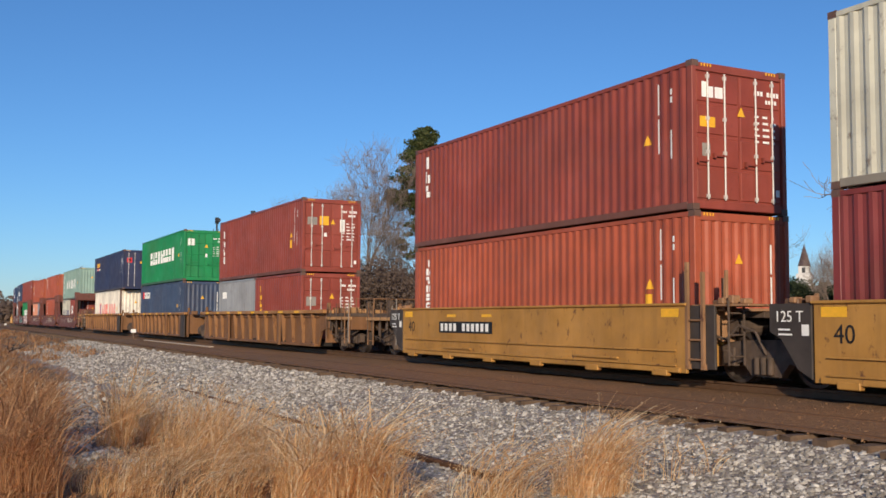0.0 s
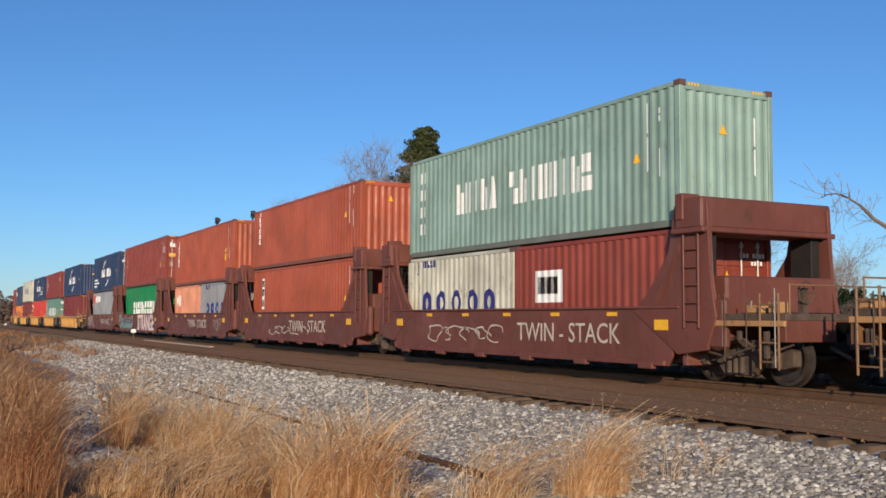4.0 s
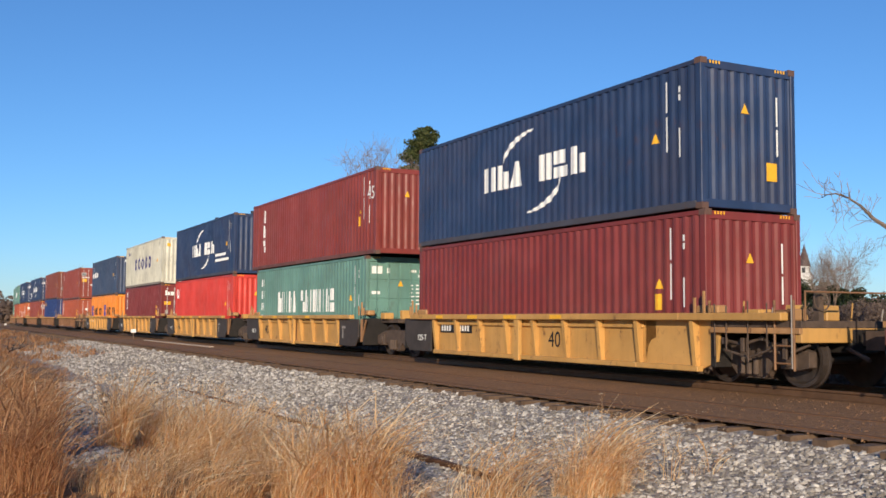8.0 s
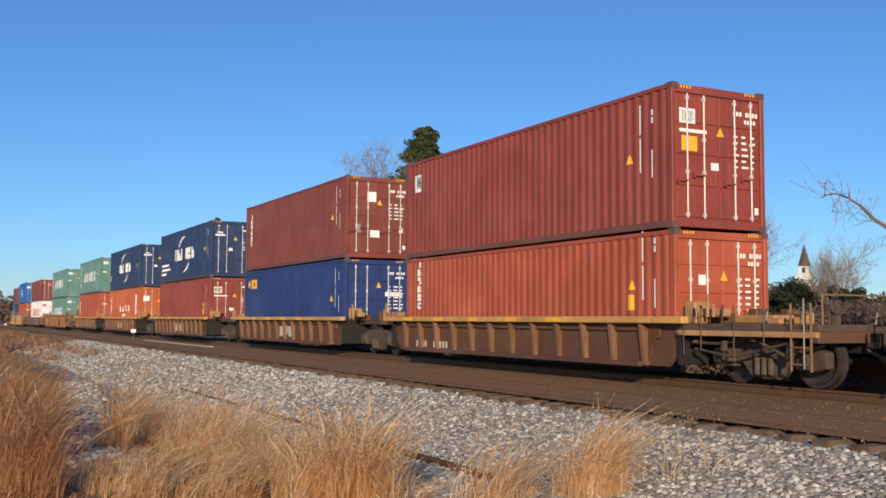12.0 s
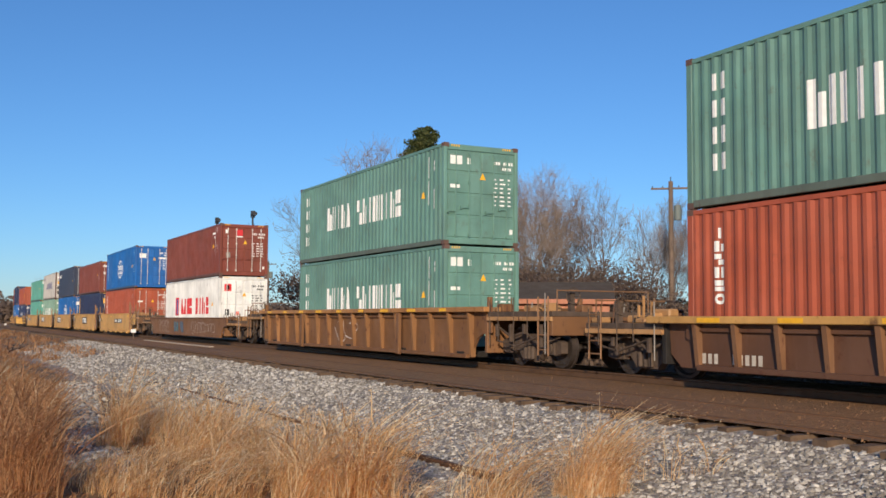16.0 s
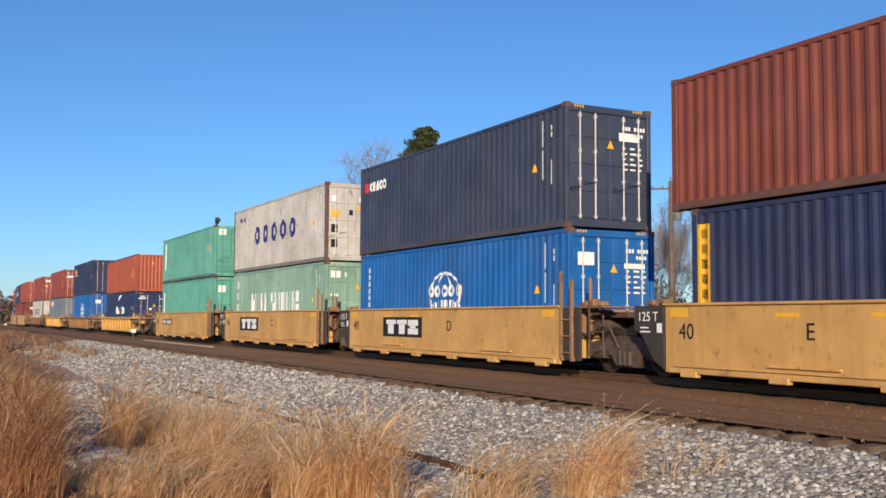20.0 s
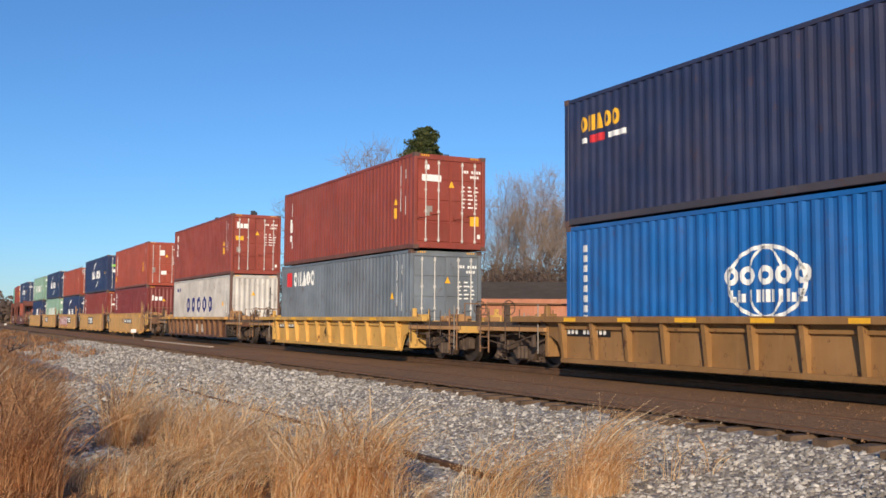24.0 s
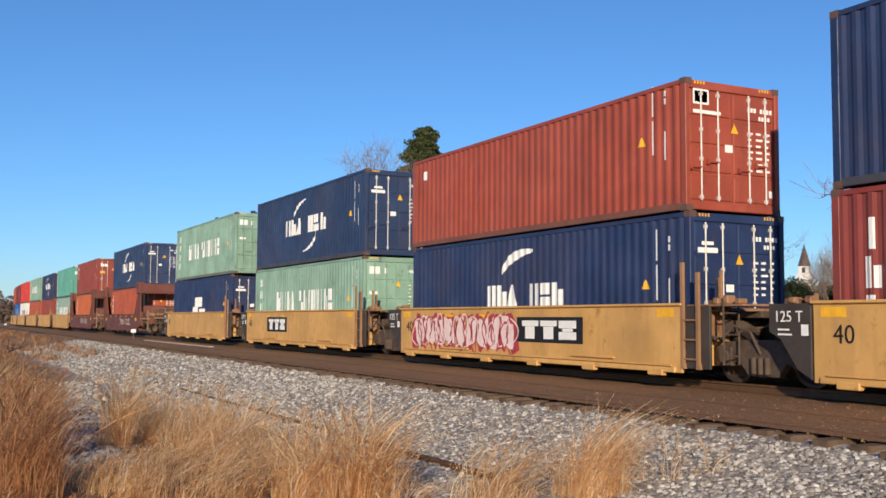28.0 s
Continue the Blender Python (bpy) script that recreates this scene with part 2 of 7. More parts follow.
def mark_poly(bm, poly, length):
    """A convex patch of paint (x from the tail, z) that follows the corrugation."""
    a, b = max(min(p[0] for p in poly), 0.17), min(max(p[0] for p in poly), length - 0.17)
    if b - a < 0.004:
        return
    xs = sorted(set([round(x + 0.16, 4) for x in wave_breaks(a - 0.16, b - 0.16)] + [round(p[0], 4) for p in poly if a < p[0] < b]))
    rows = []
    for x in xs:
        zs = []
        for (xa, za), (xb, zb) in zip(poly, poly[1:] + poly[:1]):
            if min(xa, xb) - 1e-4 <= x <= max(xa, xb) + 1e-4:
                zs += [za, zb] if abs(xb - xa) < 1e-5 else [za + (zb - za) * min(1, max(0, (x - xa) / (xb - xa)))]
        y = -WIDE / 2 + 0.002 + wave(x - 0.16)
        if zs:
            rows.append([bm.verts.new((x - length / 2, y, min(zs))), bm.verts.new((x - length / 2, y, max(zs) + 1e-4))])
    for p, q in zip(rows, rows[1:]):
        bm.faces.new((p[0], q[0], q[1], p[1]))


def ring_polys(cx, cz, rx, rz, t, n=18):
    """A flat ring as quads."""
    pts = [(math.cos(6.2832 * i / n), math.sin(6.2832 * i / n)) for i in range(n + 1)]
    return [("poly", [(cx + rx * c, cz + rz * s), (cx + rx * c2, cz + rz * s2), (cx + (rx - t) * c2, cz + (rz - t) * s2), (cx + (rx - t) * c, cz + (rz - t) * s)]) for (c, s), (c2, s2) in zip(pts, pts[1:])]


def mark_word(kinds, x0, z0, x1, z1):
    """Plain bold shapes in the place of a trade name: o ring, r slim ring, n two bars, m three bars, u bar and low block, z two stepped blocks, b stacked blocks, v wedge, i bar."""
    w, out = (x1 - x0) / len(kinds), []
    h = z1 - z0
    for i, k in enumerate(kinds):
        a = x0 + i * w + 0.06 * w
        b = a + 0.86 * w
        m, t, mid = (a + b) / 2, min(0.3 * w, 0.3 * h), z0 + h / 2
        if k == "o":
            out += ring_polys(m, mid, 0.43 * w, h / 2, t)
        elif k == "r":
            out += ring_polys(m, mid, 0.31 * w, h / 2, 0.19 * w)
        elif k == "n":
            out += [(a, a + 0.36 * w, z0, z1), (b - 0.36 * w, b, z0, z1)]
        elif k == "u":
            out += [(a, a + 0.38 * w, z0, z1), (b - 0.36 * w, b, z0, z0 + 0.7 * h)]
        elif k == "m":
            out += [(a + 0.31 * w * j, a + 0.31 * w * j + 0.22 * w, z0, z1) for j in range(3)]
        elif k == "z":
            out += [(a, m + 0.12 * w, mid + 0.03 * h, z1), (m - 0.12 * w, b, z0, mid - 0.03 * h)]
        elif k == "b":
            out += [(a, b, z0, z0 + 0.4 * h), (a, b - 0.12 * w, mid, z1)]
        elif k == "v":
            out.append(("poly", [(a, z0), (b, z0), (m + 0.14 * w, z1), (m - 0.14 * w, z1)]))
        elif k == "i":
            out.append((m - 0.55 * t, m + 0.55 * t, z0, z1))
    return out


def arc_curve(cx, cz, rx, rz, a0, a1, thick, n=28, taper=0.0):
    """A painted arc: a run of (x, z, half width)."""
    pts = []
    for i in range(n + 1):
        t = i / n
        a = radians(a0 + (a1 - a0) * t)
        pts.append((cx + rx * math.cos(a), cz + rz * math.sin(a), thick / 2 * (1 - taper * abs(2 * t - 1) ** 1.5)))
    return ("curve", pts)


def ribbon(bm, pts, depth_at):
    """A flat ribbon along (x, z, half width); depth_at gives y at x."""
    rows = []
    for i, (x, z, h) in enumerate(pts):
        a, b = pts[max(i - 1, 0)], pts[min(i + 1, len(pts) - 1)]
        d = Vector((b[0] - a[0], b[1] - a[1]))
        n = Vector((-d.y, d.x)).normalized() * h if d.length > 1e-6 else Vector((0, h))
        rows.append([bm.verts.new((x + s * n.x, depth_at(x + s * n.x), z + s * n.y)) for s in (-1, 1)])
    for p, q in zip(rows, rows[1:]):
        f = bm.faces.new((p[0], q[0], q[1], p[1]))
        f.normal_update()
        if f.normal.y > 0:
            f.normal_flip()


def mark_curve(bm, pts, length):
    edge = []
    for i, (x, z, h) in enumerate(pts):
        a, b = pts[max(i - 1, 0)], pts[min(i + 1, len(pts) - 1)]
        n = Vector((a[1] - b[1], b[0] - a[0])).normalized() * h
        edge.append(((x - n.x, z - n.y), (x + n.x, z + n.y)))
    for p, q in zip(edge, edge[1:]):
        mark_poly(bm, [p[0], q[0], q[1], p[1]], length)


# House styles of the side walls: lists of (material, bars); x from the tail, z from the floor.
def swoosh_style(small=""):
    out = mark_word("nuv nbu", 3.85, 1.17, 8.45, 1.8)
    out += [arc_curve(6.6, 1.75, 1.75, 0.75, 176, 100, 0.15, 40, 0.8), arc_curve(5.7, 1.25, 1.75, 0.78, -4, -80, 0.15, 40, 0.8)]
    if small:
        x0 = {"tail": 0.35, "head": 8.75}[small]
        out += [(x0, x0 + w, z, z + 0.13) for w, z in ((1.9, 0.96), (2.4, 0.7), (1.3, 0.44))][: 3 if small == "tail" else 2]
    return [(M_WHITE, out)]


def ship_style():
    out = mark_word("uniuv", 2.95, 1.05, 5.15, 1.88) + mark_word("zuinniub", 5.75, 1.05, 9.3, 1.88)
    for i in range(4):
        z = 2.15 - 0.5 * i
        out += [(0.72, 0.82, z, z + 0.32), (0.92, 1.05, z, z + 0.32)]
    return [(M_WHITE, out)]


def ring_style(x0=3.1, x1=9.0, z0=1.12, z1=1.92):
    return [(M_NAVYMARK, mark_word("rrrrr", x0, z0, x1, z1) + [(0.62, 0.68, 2.15, 2.45), (0.56, 0.74, 2.1, 2.14)] + mark_word("nzbu", 0.95, 2.28, 1.85, 2.48))]


def globe_style():
    c = [arc_curve(6.05, 1.47, 0.9, 0.62, 0, 360, 0.07, 60), arc_curve(6.05, 1.47, 0.4, 0.6, 25, 155, 0.05), arc_curve(6.05, 1.47, 0.4, 0.6, 205, 335, 0.05)]
    c += mark_word("ooooo", 5.0, 1.42, 7.1, 1.76) + mark_word("zuinniub", 5.12, 1.12, 6.98, 1.34)
    c += [(0.62, 0.8, 0.75 + 0.22 * i, 0.9 + 0.22 * i) for i in range(8)]
    return [(M_WHITE, c)]


def column_style(n, x=0.62, w=0.3, z0=1.2, z1=2.55, mat=M_WHITE):
    h = (z1 - z0) / n
    out = []
    for i in range(n):
        out += mark_word("iuznbo"[i % 6], x, z1 - h * (i + 0.82), x + w, z1 - h * i)
    return [(mat, out)]


def badge_style(mat=M_WHITE, x=0.45, size=1.0, under=False, square=True):
    z = 2.05
    out = [(mat, mark_word("onvoo", x + (0.75 * size if square else 0.25), z, x + (0.75 if square else 0.25) * size + 2.1 * size, z + 0.48 * size))]
    if square:
        out.append((M_REDMARK, [(x, x + 0.62 * size, z, z + 0.48 * size)]))
    if under:
        out += [(M_WHITE, [(x + 0.3, x + 0.5, 1.8, 1.92), (x + 1.3, x + 1.9, 1.8, 1.92)]), (M_REDMARK, [(x + 0.6, x + 1.2, 1.78, 1.95)])]
    return out


def frame_style(mat=M_REDMARK):
    return [(mat, mark_word("vvnb miub", 3.9, 1.02, 10.15, 1.88) + [(2.65, 3.5, 0.95, 1.05), (2.65, 3.5, 1.86, 1.96), (2.65, 2.85, 1.0, 1.9), (3.3, 3.5, 1.0, 1.9)]),
            (M_BLUEMARK, [(2.95, 3.2, 1.0, 1.86)])]


def side_data(length):
    """The small upright lines of figures near the head end."""
    x = length - 1.05
    lines = [(x, x + 0.045, 1.98, 2.6), (x, x + 0.045, 1.2, 1.9)]
    lines += [(x + 0.4, x + 0.47, 2.16 + 0.16 * i, 2.28 + 0.16 * i) for i in range(2)] + [(x + 0.41, x + 0.455, 1.05, 1.62)]
    return [(M_WHITE, lines), (M_YELLOW, [("poly", [(x - 0.42, 1.42), (x - 0.2, 1.42), (x - 0.31, 1.62)])])]


def block_style(x0):
    return [(M_BLACK, mark_word("nonoo ioooo", x0 + 1.8, 1.02, x0 + 5.5, 1.62)), (M_BLUEMARK, [(x0 + 0.25, x0 + 0.6, 0.98, 1.82), (x0 + 0.7, x0 + 1.15, 1.4, 1.82), (x0 + 0.7, x0 + 1.15, 0.98, 1.3)])]


def end_rects(bm, rects, x):
    for y0, y1, z0, z1 in rects:
        box(bm, x, x + 0.004, y0, y1, z0, z1)


def end_triangle(bm, x, y, z, s):
    v = [bm.verts.new((x + 0.005, y + a, z + b)) for a, b in ((-s / 2, 0), (s / 2, 0), (0, s))]
    bm.faces.new(v)


COUNT = [0]


def container(s_tail, z, colour, label, length=12.192, high=2.896, end="door", style=(), head_marks=(), castings=True, top=None):
    """A shipping container with its tail s_tail metres along the train, on a floor at height z."""
    COUNT[0] += 1
    rnd = random.Random(COUNT[0])
    mat = box_paint(colour)
    root = tagged(new("shipping_container"), label, "container", "containers on the train")
    L, H, hw, hl = length, high, WIDE / 2, length / 2
    long = length > 13
    pl = L - 0.32
    for side, nm in ((-1, "side_panel"), (1, "side_panel")):
        part(nm, shape(("side", L, H, side), mat, lambda bm: corrugated(bm, pl, 0.15, H - 0.1, side, side * (hw - 0.006), -pl / 2)), root)
    box_part("roof_panel", mat, root, -hl + 0.08, hl - 0.08, -hw + 0.05, hw - 0.05, H - 0.05, H - 0.025)
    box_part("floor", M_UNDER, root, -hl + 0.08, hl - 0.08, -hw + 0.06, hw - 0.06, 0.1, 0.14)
    for side in (-1, 1):
        a, b = (-hw, -hw + 0.07) if side < 0 else (hw - 0.07, hw)
        box_part("top_rail", box_paint(top or colour), root, -hl + 0.17, hl - 0.17, a, b, H - 0.11, H - 0.02, 0.008)
        box_part("bottom_rail", rail_paint(colour), root, -hl + 0.17, hl - 0.17, a, b, 0.02, 0.16, 0.01)
        for e in (-1, 1):
            x0, x1 = (-hl, -hl + 0.16) if e < 0 else (hl - 0.16, hl)
            post = M_POST if colour in ("cream", "dusty_grey") else mat
            box_part("corner_post", post, root, x0, x1, side * hw - (0.11 if side > 0 else 0), side * hw + (0.11 if side < 0 else 0), 0.11, H - 0.11, 0.012)
            for zc in (0.06, H - 0.059):
                part("corner_casting", shape(("casting",), M_POST, casting), root, pose(e * (hl - 0.089), side * (hw - 0.081), zc))
            if long:
                box_part("corner_post", mat, root, e * 6.096 - 0.08, e * 6.096 + 0.08, side * hw - (0.1 if side > 0 else 0.004), side * hw + (0.1 if side < 0 else 0.004), 0.1, H - 0.1, 0.012)
    for e in (-1, 1):
        x0, x1 = (-hl + 0.02, -hl + 0.14) if e < 0 else (hl - 0.14, hl - 0.02)
        box_part("end_header", mat, root, x0, x1, -hw + 0.11, hw - 0.11, H - 0.19, H - 0.03, 0.01)
        box_part("end_sill", mat, root, x0, x1, -hw + 0.11, hw - 0.11, 0.03, 0.19, 0.01)
    part("end_panel", shape(("endp", L, H, -1), mat, lambda bm: corrugated_end(bm, -hl + 0.03, -1, hw - 0.11, 0.19, H - 0.19)), root)
    if end == "door":
        dw, dh = hw - 0.12, H - 0.38
        for i in (0, 1):
            door = part("door", shape(("door", H), mat, lambda bm: door_leaf(bm, dw, dh)), root, pose(hl - 0.06, -dw - 0.004 if i == 0 else 0.004, 0.19))
            for y in (0.27, 0.7) if i == 0 else (0.4, 0.84):
                rodm = M_STEEL if colour not in ("ship_green", "pale_green_b", "teal", "white", "green") else mat
                part("lock_rod", shape(("rod", H), rodm, lambda bm: lock_rod(bm, dh)), door, pose(0, y, 0))
                part("lock_handle", shape(("handle",), mat, lock_handle), door, pose(0, y, dh * 0.3 + 0.12 * (y > 0.5)))
        fx = hl - 0.06 + 0.022
    else:
        part("end_panel", shape(("endp", L, H, 1), mat, lambda bm: corrugated_end(bm, hl - 0.03, 1, hw - 0.11, 0.19, H - 0.19)), root)
        fx = hl - 0.026
    marks = {}
    placard = [(M_YELLOW, [(L - 1.5, L - 1.3, 1.0, 1.32)])] if L > 10 and rnd.random() < 0.7 and colour in ("red", "dark_red", "maroon", "orange_red", "tile_red") else []
    for mt, bars in list(style) + placard + (side_data(L) if L > 10 else []):
        marks.setdefault(mt.name, (mt, []))[1].extend(bars)
    for mt, bars in marks.values():
        bm = bmesh.new()
        for bar in bars:
            if bar[0] == "poly":
                mark_poly(bm, bar[1], L)
            elif bar[0] == "curve":
                mark_curve(bm, bar[1], L)
            else:
                mark_rect(bm, *bar, L)
        me = bpy.data.meshes.new("lettering")
        bm.to_mesh(me)
        bm.free()
        me.materials.append(mt)
        tagged(part("lettering", me, root), kind="stuff")
    # figures and decals on the head end
    ink = M_BLACK if colour in ("white", "cream", "beige", "dusty_grey", "salmon") else M_WHITE
    top = H - 0.2
    if end == "door":
        rects = [(0.4 + 0.085 * i, 0.46 + 0.085 * i, top - 0.33, top - 0.24) for i in (0, 1, 2, 4, 5, 6, 7)] + [(0.7 + 0.08 * i, 0.755 + 0.08 * i, top - 0.48, top - 0.4) for i in range(4)]
        for i in range(5 + rnd.randrange(3)):
            row = top - 0.78 - 0.125 * i
            rects += [(0.4, 0.4 + rnd.uniform(0.08, 0.15), row, row + 0.04), (0.62, 0.62 + rnd.uniform(0.1, 0.2), row, row + 0.045), (0.86, 0.86 + rnd.uniform(0.06, 0.14), row, row + 0.045)]
        if rnd.random() < 0.6:
            rects += [(0.95, 1.05, 0.36, 0.5)]
    else:
        rects = [(0.72, 0.76, 1.12, 1.66), (0.72, 0.76, 1.72, 2.3)]
    tagged(part("data_plate", shape(("figures", L, H, end, ink.name, COUNT[0] % 7), ink, lambda bm: end_rects(bm, rects, fx)), root), kind="stuff")
    tagged(part("striped_edge", shape(("stripes", L, H), M_YELLOW, lambda bm: end_rects(bm, [(sy + 0.075 * i, sy + 0.075 * i + 0.035, H - 0.1, H - 0.04) for sy in (-0.98, 0.7) for i in range(4)], hl - 0.02)), root), kind="stuff")
    part("warning_triangle", shape(("tri", L, H, end), M_YELLOW, lambda bm: end_triangle(bm, fx, 0.05 if end == "door" else -0.1, H - 1.0 if end == "door" else 1.9, 0.2)), root)
    for mt, rc in head_marks:
        tagged(part("decal", shape(("decal", mt.name, L, H, end, tuple(rc)), mt, lambda bm: end_rects(bm, rc, fx)), root), kind="stuff")
    return roll(root, s_tail + hl, z)


def side_text(root, words, x, z, size, length, mat):
    me = text_mesh(words, size, mat)
    tagged(part("lettering", me, root, pose(x - length / 2, -WIDE / 2 - 0.004, z, 90)), kind="stuff")


def end_text(root, words, y, z, size, length, mat):
    me = text_mesh(words, size, mat)
    tagged(part("lettering", me, root, pose(length / 2 + 0.012, y, z, 90, 0, 90)), kind="stuff")


# ---- well cars ----
SIDE = 1.55               # half width of a well car
CAR = dict(smooth=("yellow_car_paint", (210, 162, 92), 0.45), chord=("ochre_car_paint", (194, 148, 80), 0.6), brown=("rusty_ochre_car_paint", (122, 84, 50), 0.9),
           dark=("dark_brown_car_paint", (96, 64, 44), 0.85), flat=("stained_brown_car_paint", (128, 88, 52), 0.85), twin=("red_oxide_car_paint", (110, 61, 50), 0.9), gold=("golden_car_paint", (204, 160, 82), 0.7))
WHEEL_R = 0.483
WHEELSETS = {}


def side_frame(bm):
    slab(bm, [(-1.32, 0.62), (-1.32, 0.36), (-1.05, 0.3), (-0.55, 0.42), (-0.34, 0.16), (0.34, 0.16), (0.55, 0.42), (1.05, 0.3), (1.32, 0.36), (1.32, 0.62), (0.8, 0.76), (0.3, 0.8), (-0.3, 0.8), (-0.8, 0.76)], -0.09, 0.09)
    for x in (-0.89, 0.89):
        tube(bm, (x, -0.17, WHEEL_R), (x, 0.05, WHEEL_R), 0.13, n=10)
        box(bm, x - 0.17, x + 0.17, -0.13, 0.1, WHEEL_R - 0.16, WHEEL_R + 0.18)
    for x in (-0.16, 0.0, 0.16):
        tube(bm, (x, -0.13, 0.2), (x, -0.13, 0.5), 0.06, n=8)


def wheelset(bm):
    """Axle and two wheels turned as one body."""
    R = WHEEL_R
    half = [(0.0, 0.085), (0.58, 0.085), (0.64, 0.15), (0.66, R - 0.08), (0.655, R + 0.026), (0.69, R + 0.026), (0.7, R), (0.82, R - 0.006), (0.825, R - 0.07), (0.77, R - 0.11), (0.77, 0.19), (0.87, 0.16), (0.875, 0.08), (1.0, 0.075), (1.0, 0.0)]
    prof = [(-y, r) for y, r in half[::-1]] + half[1:]
    n, rings = 24, []
    for y, r in prof:
        rings.append([bm.verts.new((r * math.cos(6.28319 * i / n), y, r * math.sin(6.28319 * i / n))) for i in range(n)] if r > 0 else [bm.verts.new((0, y, 0))])
    for a, b in zip(rings, rings[1:]):
        for i in range(n):
            j = (i + 1) % n
            q = [a[i % len(a)], a[j % len(a)], b[j % len(b)], b[i % len(b)]]
            bm.faces.new(list(dict.fromkeys(q)))


def bolster(bm):
    box(bm, -0.2, 0.2, -1.05, 1.05, 0.34, 0.66)
    tube(bm, (0, 0, 0.6), (0, 0, 0.86), 0.3, n=12)


def truck(car, x):
    t = part("truck", shape(("bolster",), M_TRUCK, bolster), car, pose(x, 0, 0))
    part("side_frame", shape(("side_frame",), M_TRUCK, side_frame, edge=0.012), t, pose(0, -1.0, 0))
    part("side_frame", shape(("side_frame",), M_TRUCK, side_frame, edge=0.012), t, pose(0, 1.0, 0, 0, 0, 180))
    for dx in (-0.89, 0.89):
        w = part("wheelset", shape(("wheelset",), M_WHEEL, wheelset), t, pose(dx, 0, WHEEL_R))
        WHEELSETS.setdefault(dx, []).append(w)


def ladder(bm, h, w=0.42, rungs=4):
    for x in (-w / 2, w / 2):
        tube(bm, (x, 0, 0), (x, 0, h), 0.022, n=6)
    for i in range(rungs):
        z = h * (i + 0.4) / rungs
        tube(bm, (-w / 2, 0, z), (w / 2, 0, z), 0.016, n=6)


def coupler(bm):
    box(bm, -0.62, 0.3, -0.09, 0.09, 0.72, 0.92)
    box(bm, 0.12, 0.5, -0.16, 0.14, 0.66, 0.98)
    box(bm, 0.34, 0.56, -0.06, 0.2, 0.68, 0.96)
    tube(bm, (-0.1, -0.35, 0.68), (0.42, -0.42, 0.5), 0.035, n=6)


def end_ladder(bm):
    """Two tall posts joined by rungs below the deck."""
    for x, top in ((-0.2, 2.22), (0.22, 2.02)):
        box(bm, x - 0.035, x + 0.035, -0.03, 0.03, 0.3, top)
        box(bm, x - 0.05, x + 0.05, -0.02, 0.06, 0.24, 0.34)
    for z in (0.42, 0.78, 1.14):
        tube(bm, (-0.2, 0, z), (0.22, 0, z), 0.02, n=6)


def pipe_run(bm, pts, r):
    for p, q in zip(pts, pts[1:]):
        tube(bm, p, q, r, n=6)


def hand_wheel(bm):
    p = [(0, 0.19 * math.cos(6.2832 * i / 12), 0.19 * math.sin(6.2832 * i / 12)) for i in range(13)]
    for a, b in zip(p, p[1:]):
        tube(bm, a, b, 0.014, n=5)
    for i in (0, 4, 8):
        tube(bm, (0, 0, 0), p[i], 0.012, n=5)
    box(bm, -0.14, -0.02, -0.06, 0.06, -0.42, 0.08)


GEAR = paint("tan_end_gear", (178, 134, 86), 0.8, 0.6, 0.3)
DULL = paint("dull_brown_gear", (134, 98, 66), 0.8, 0.65, 0.3)


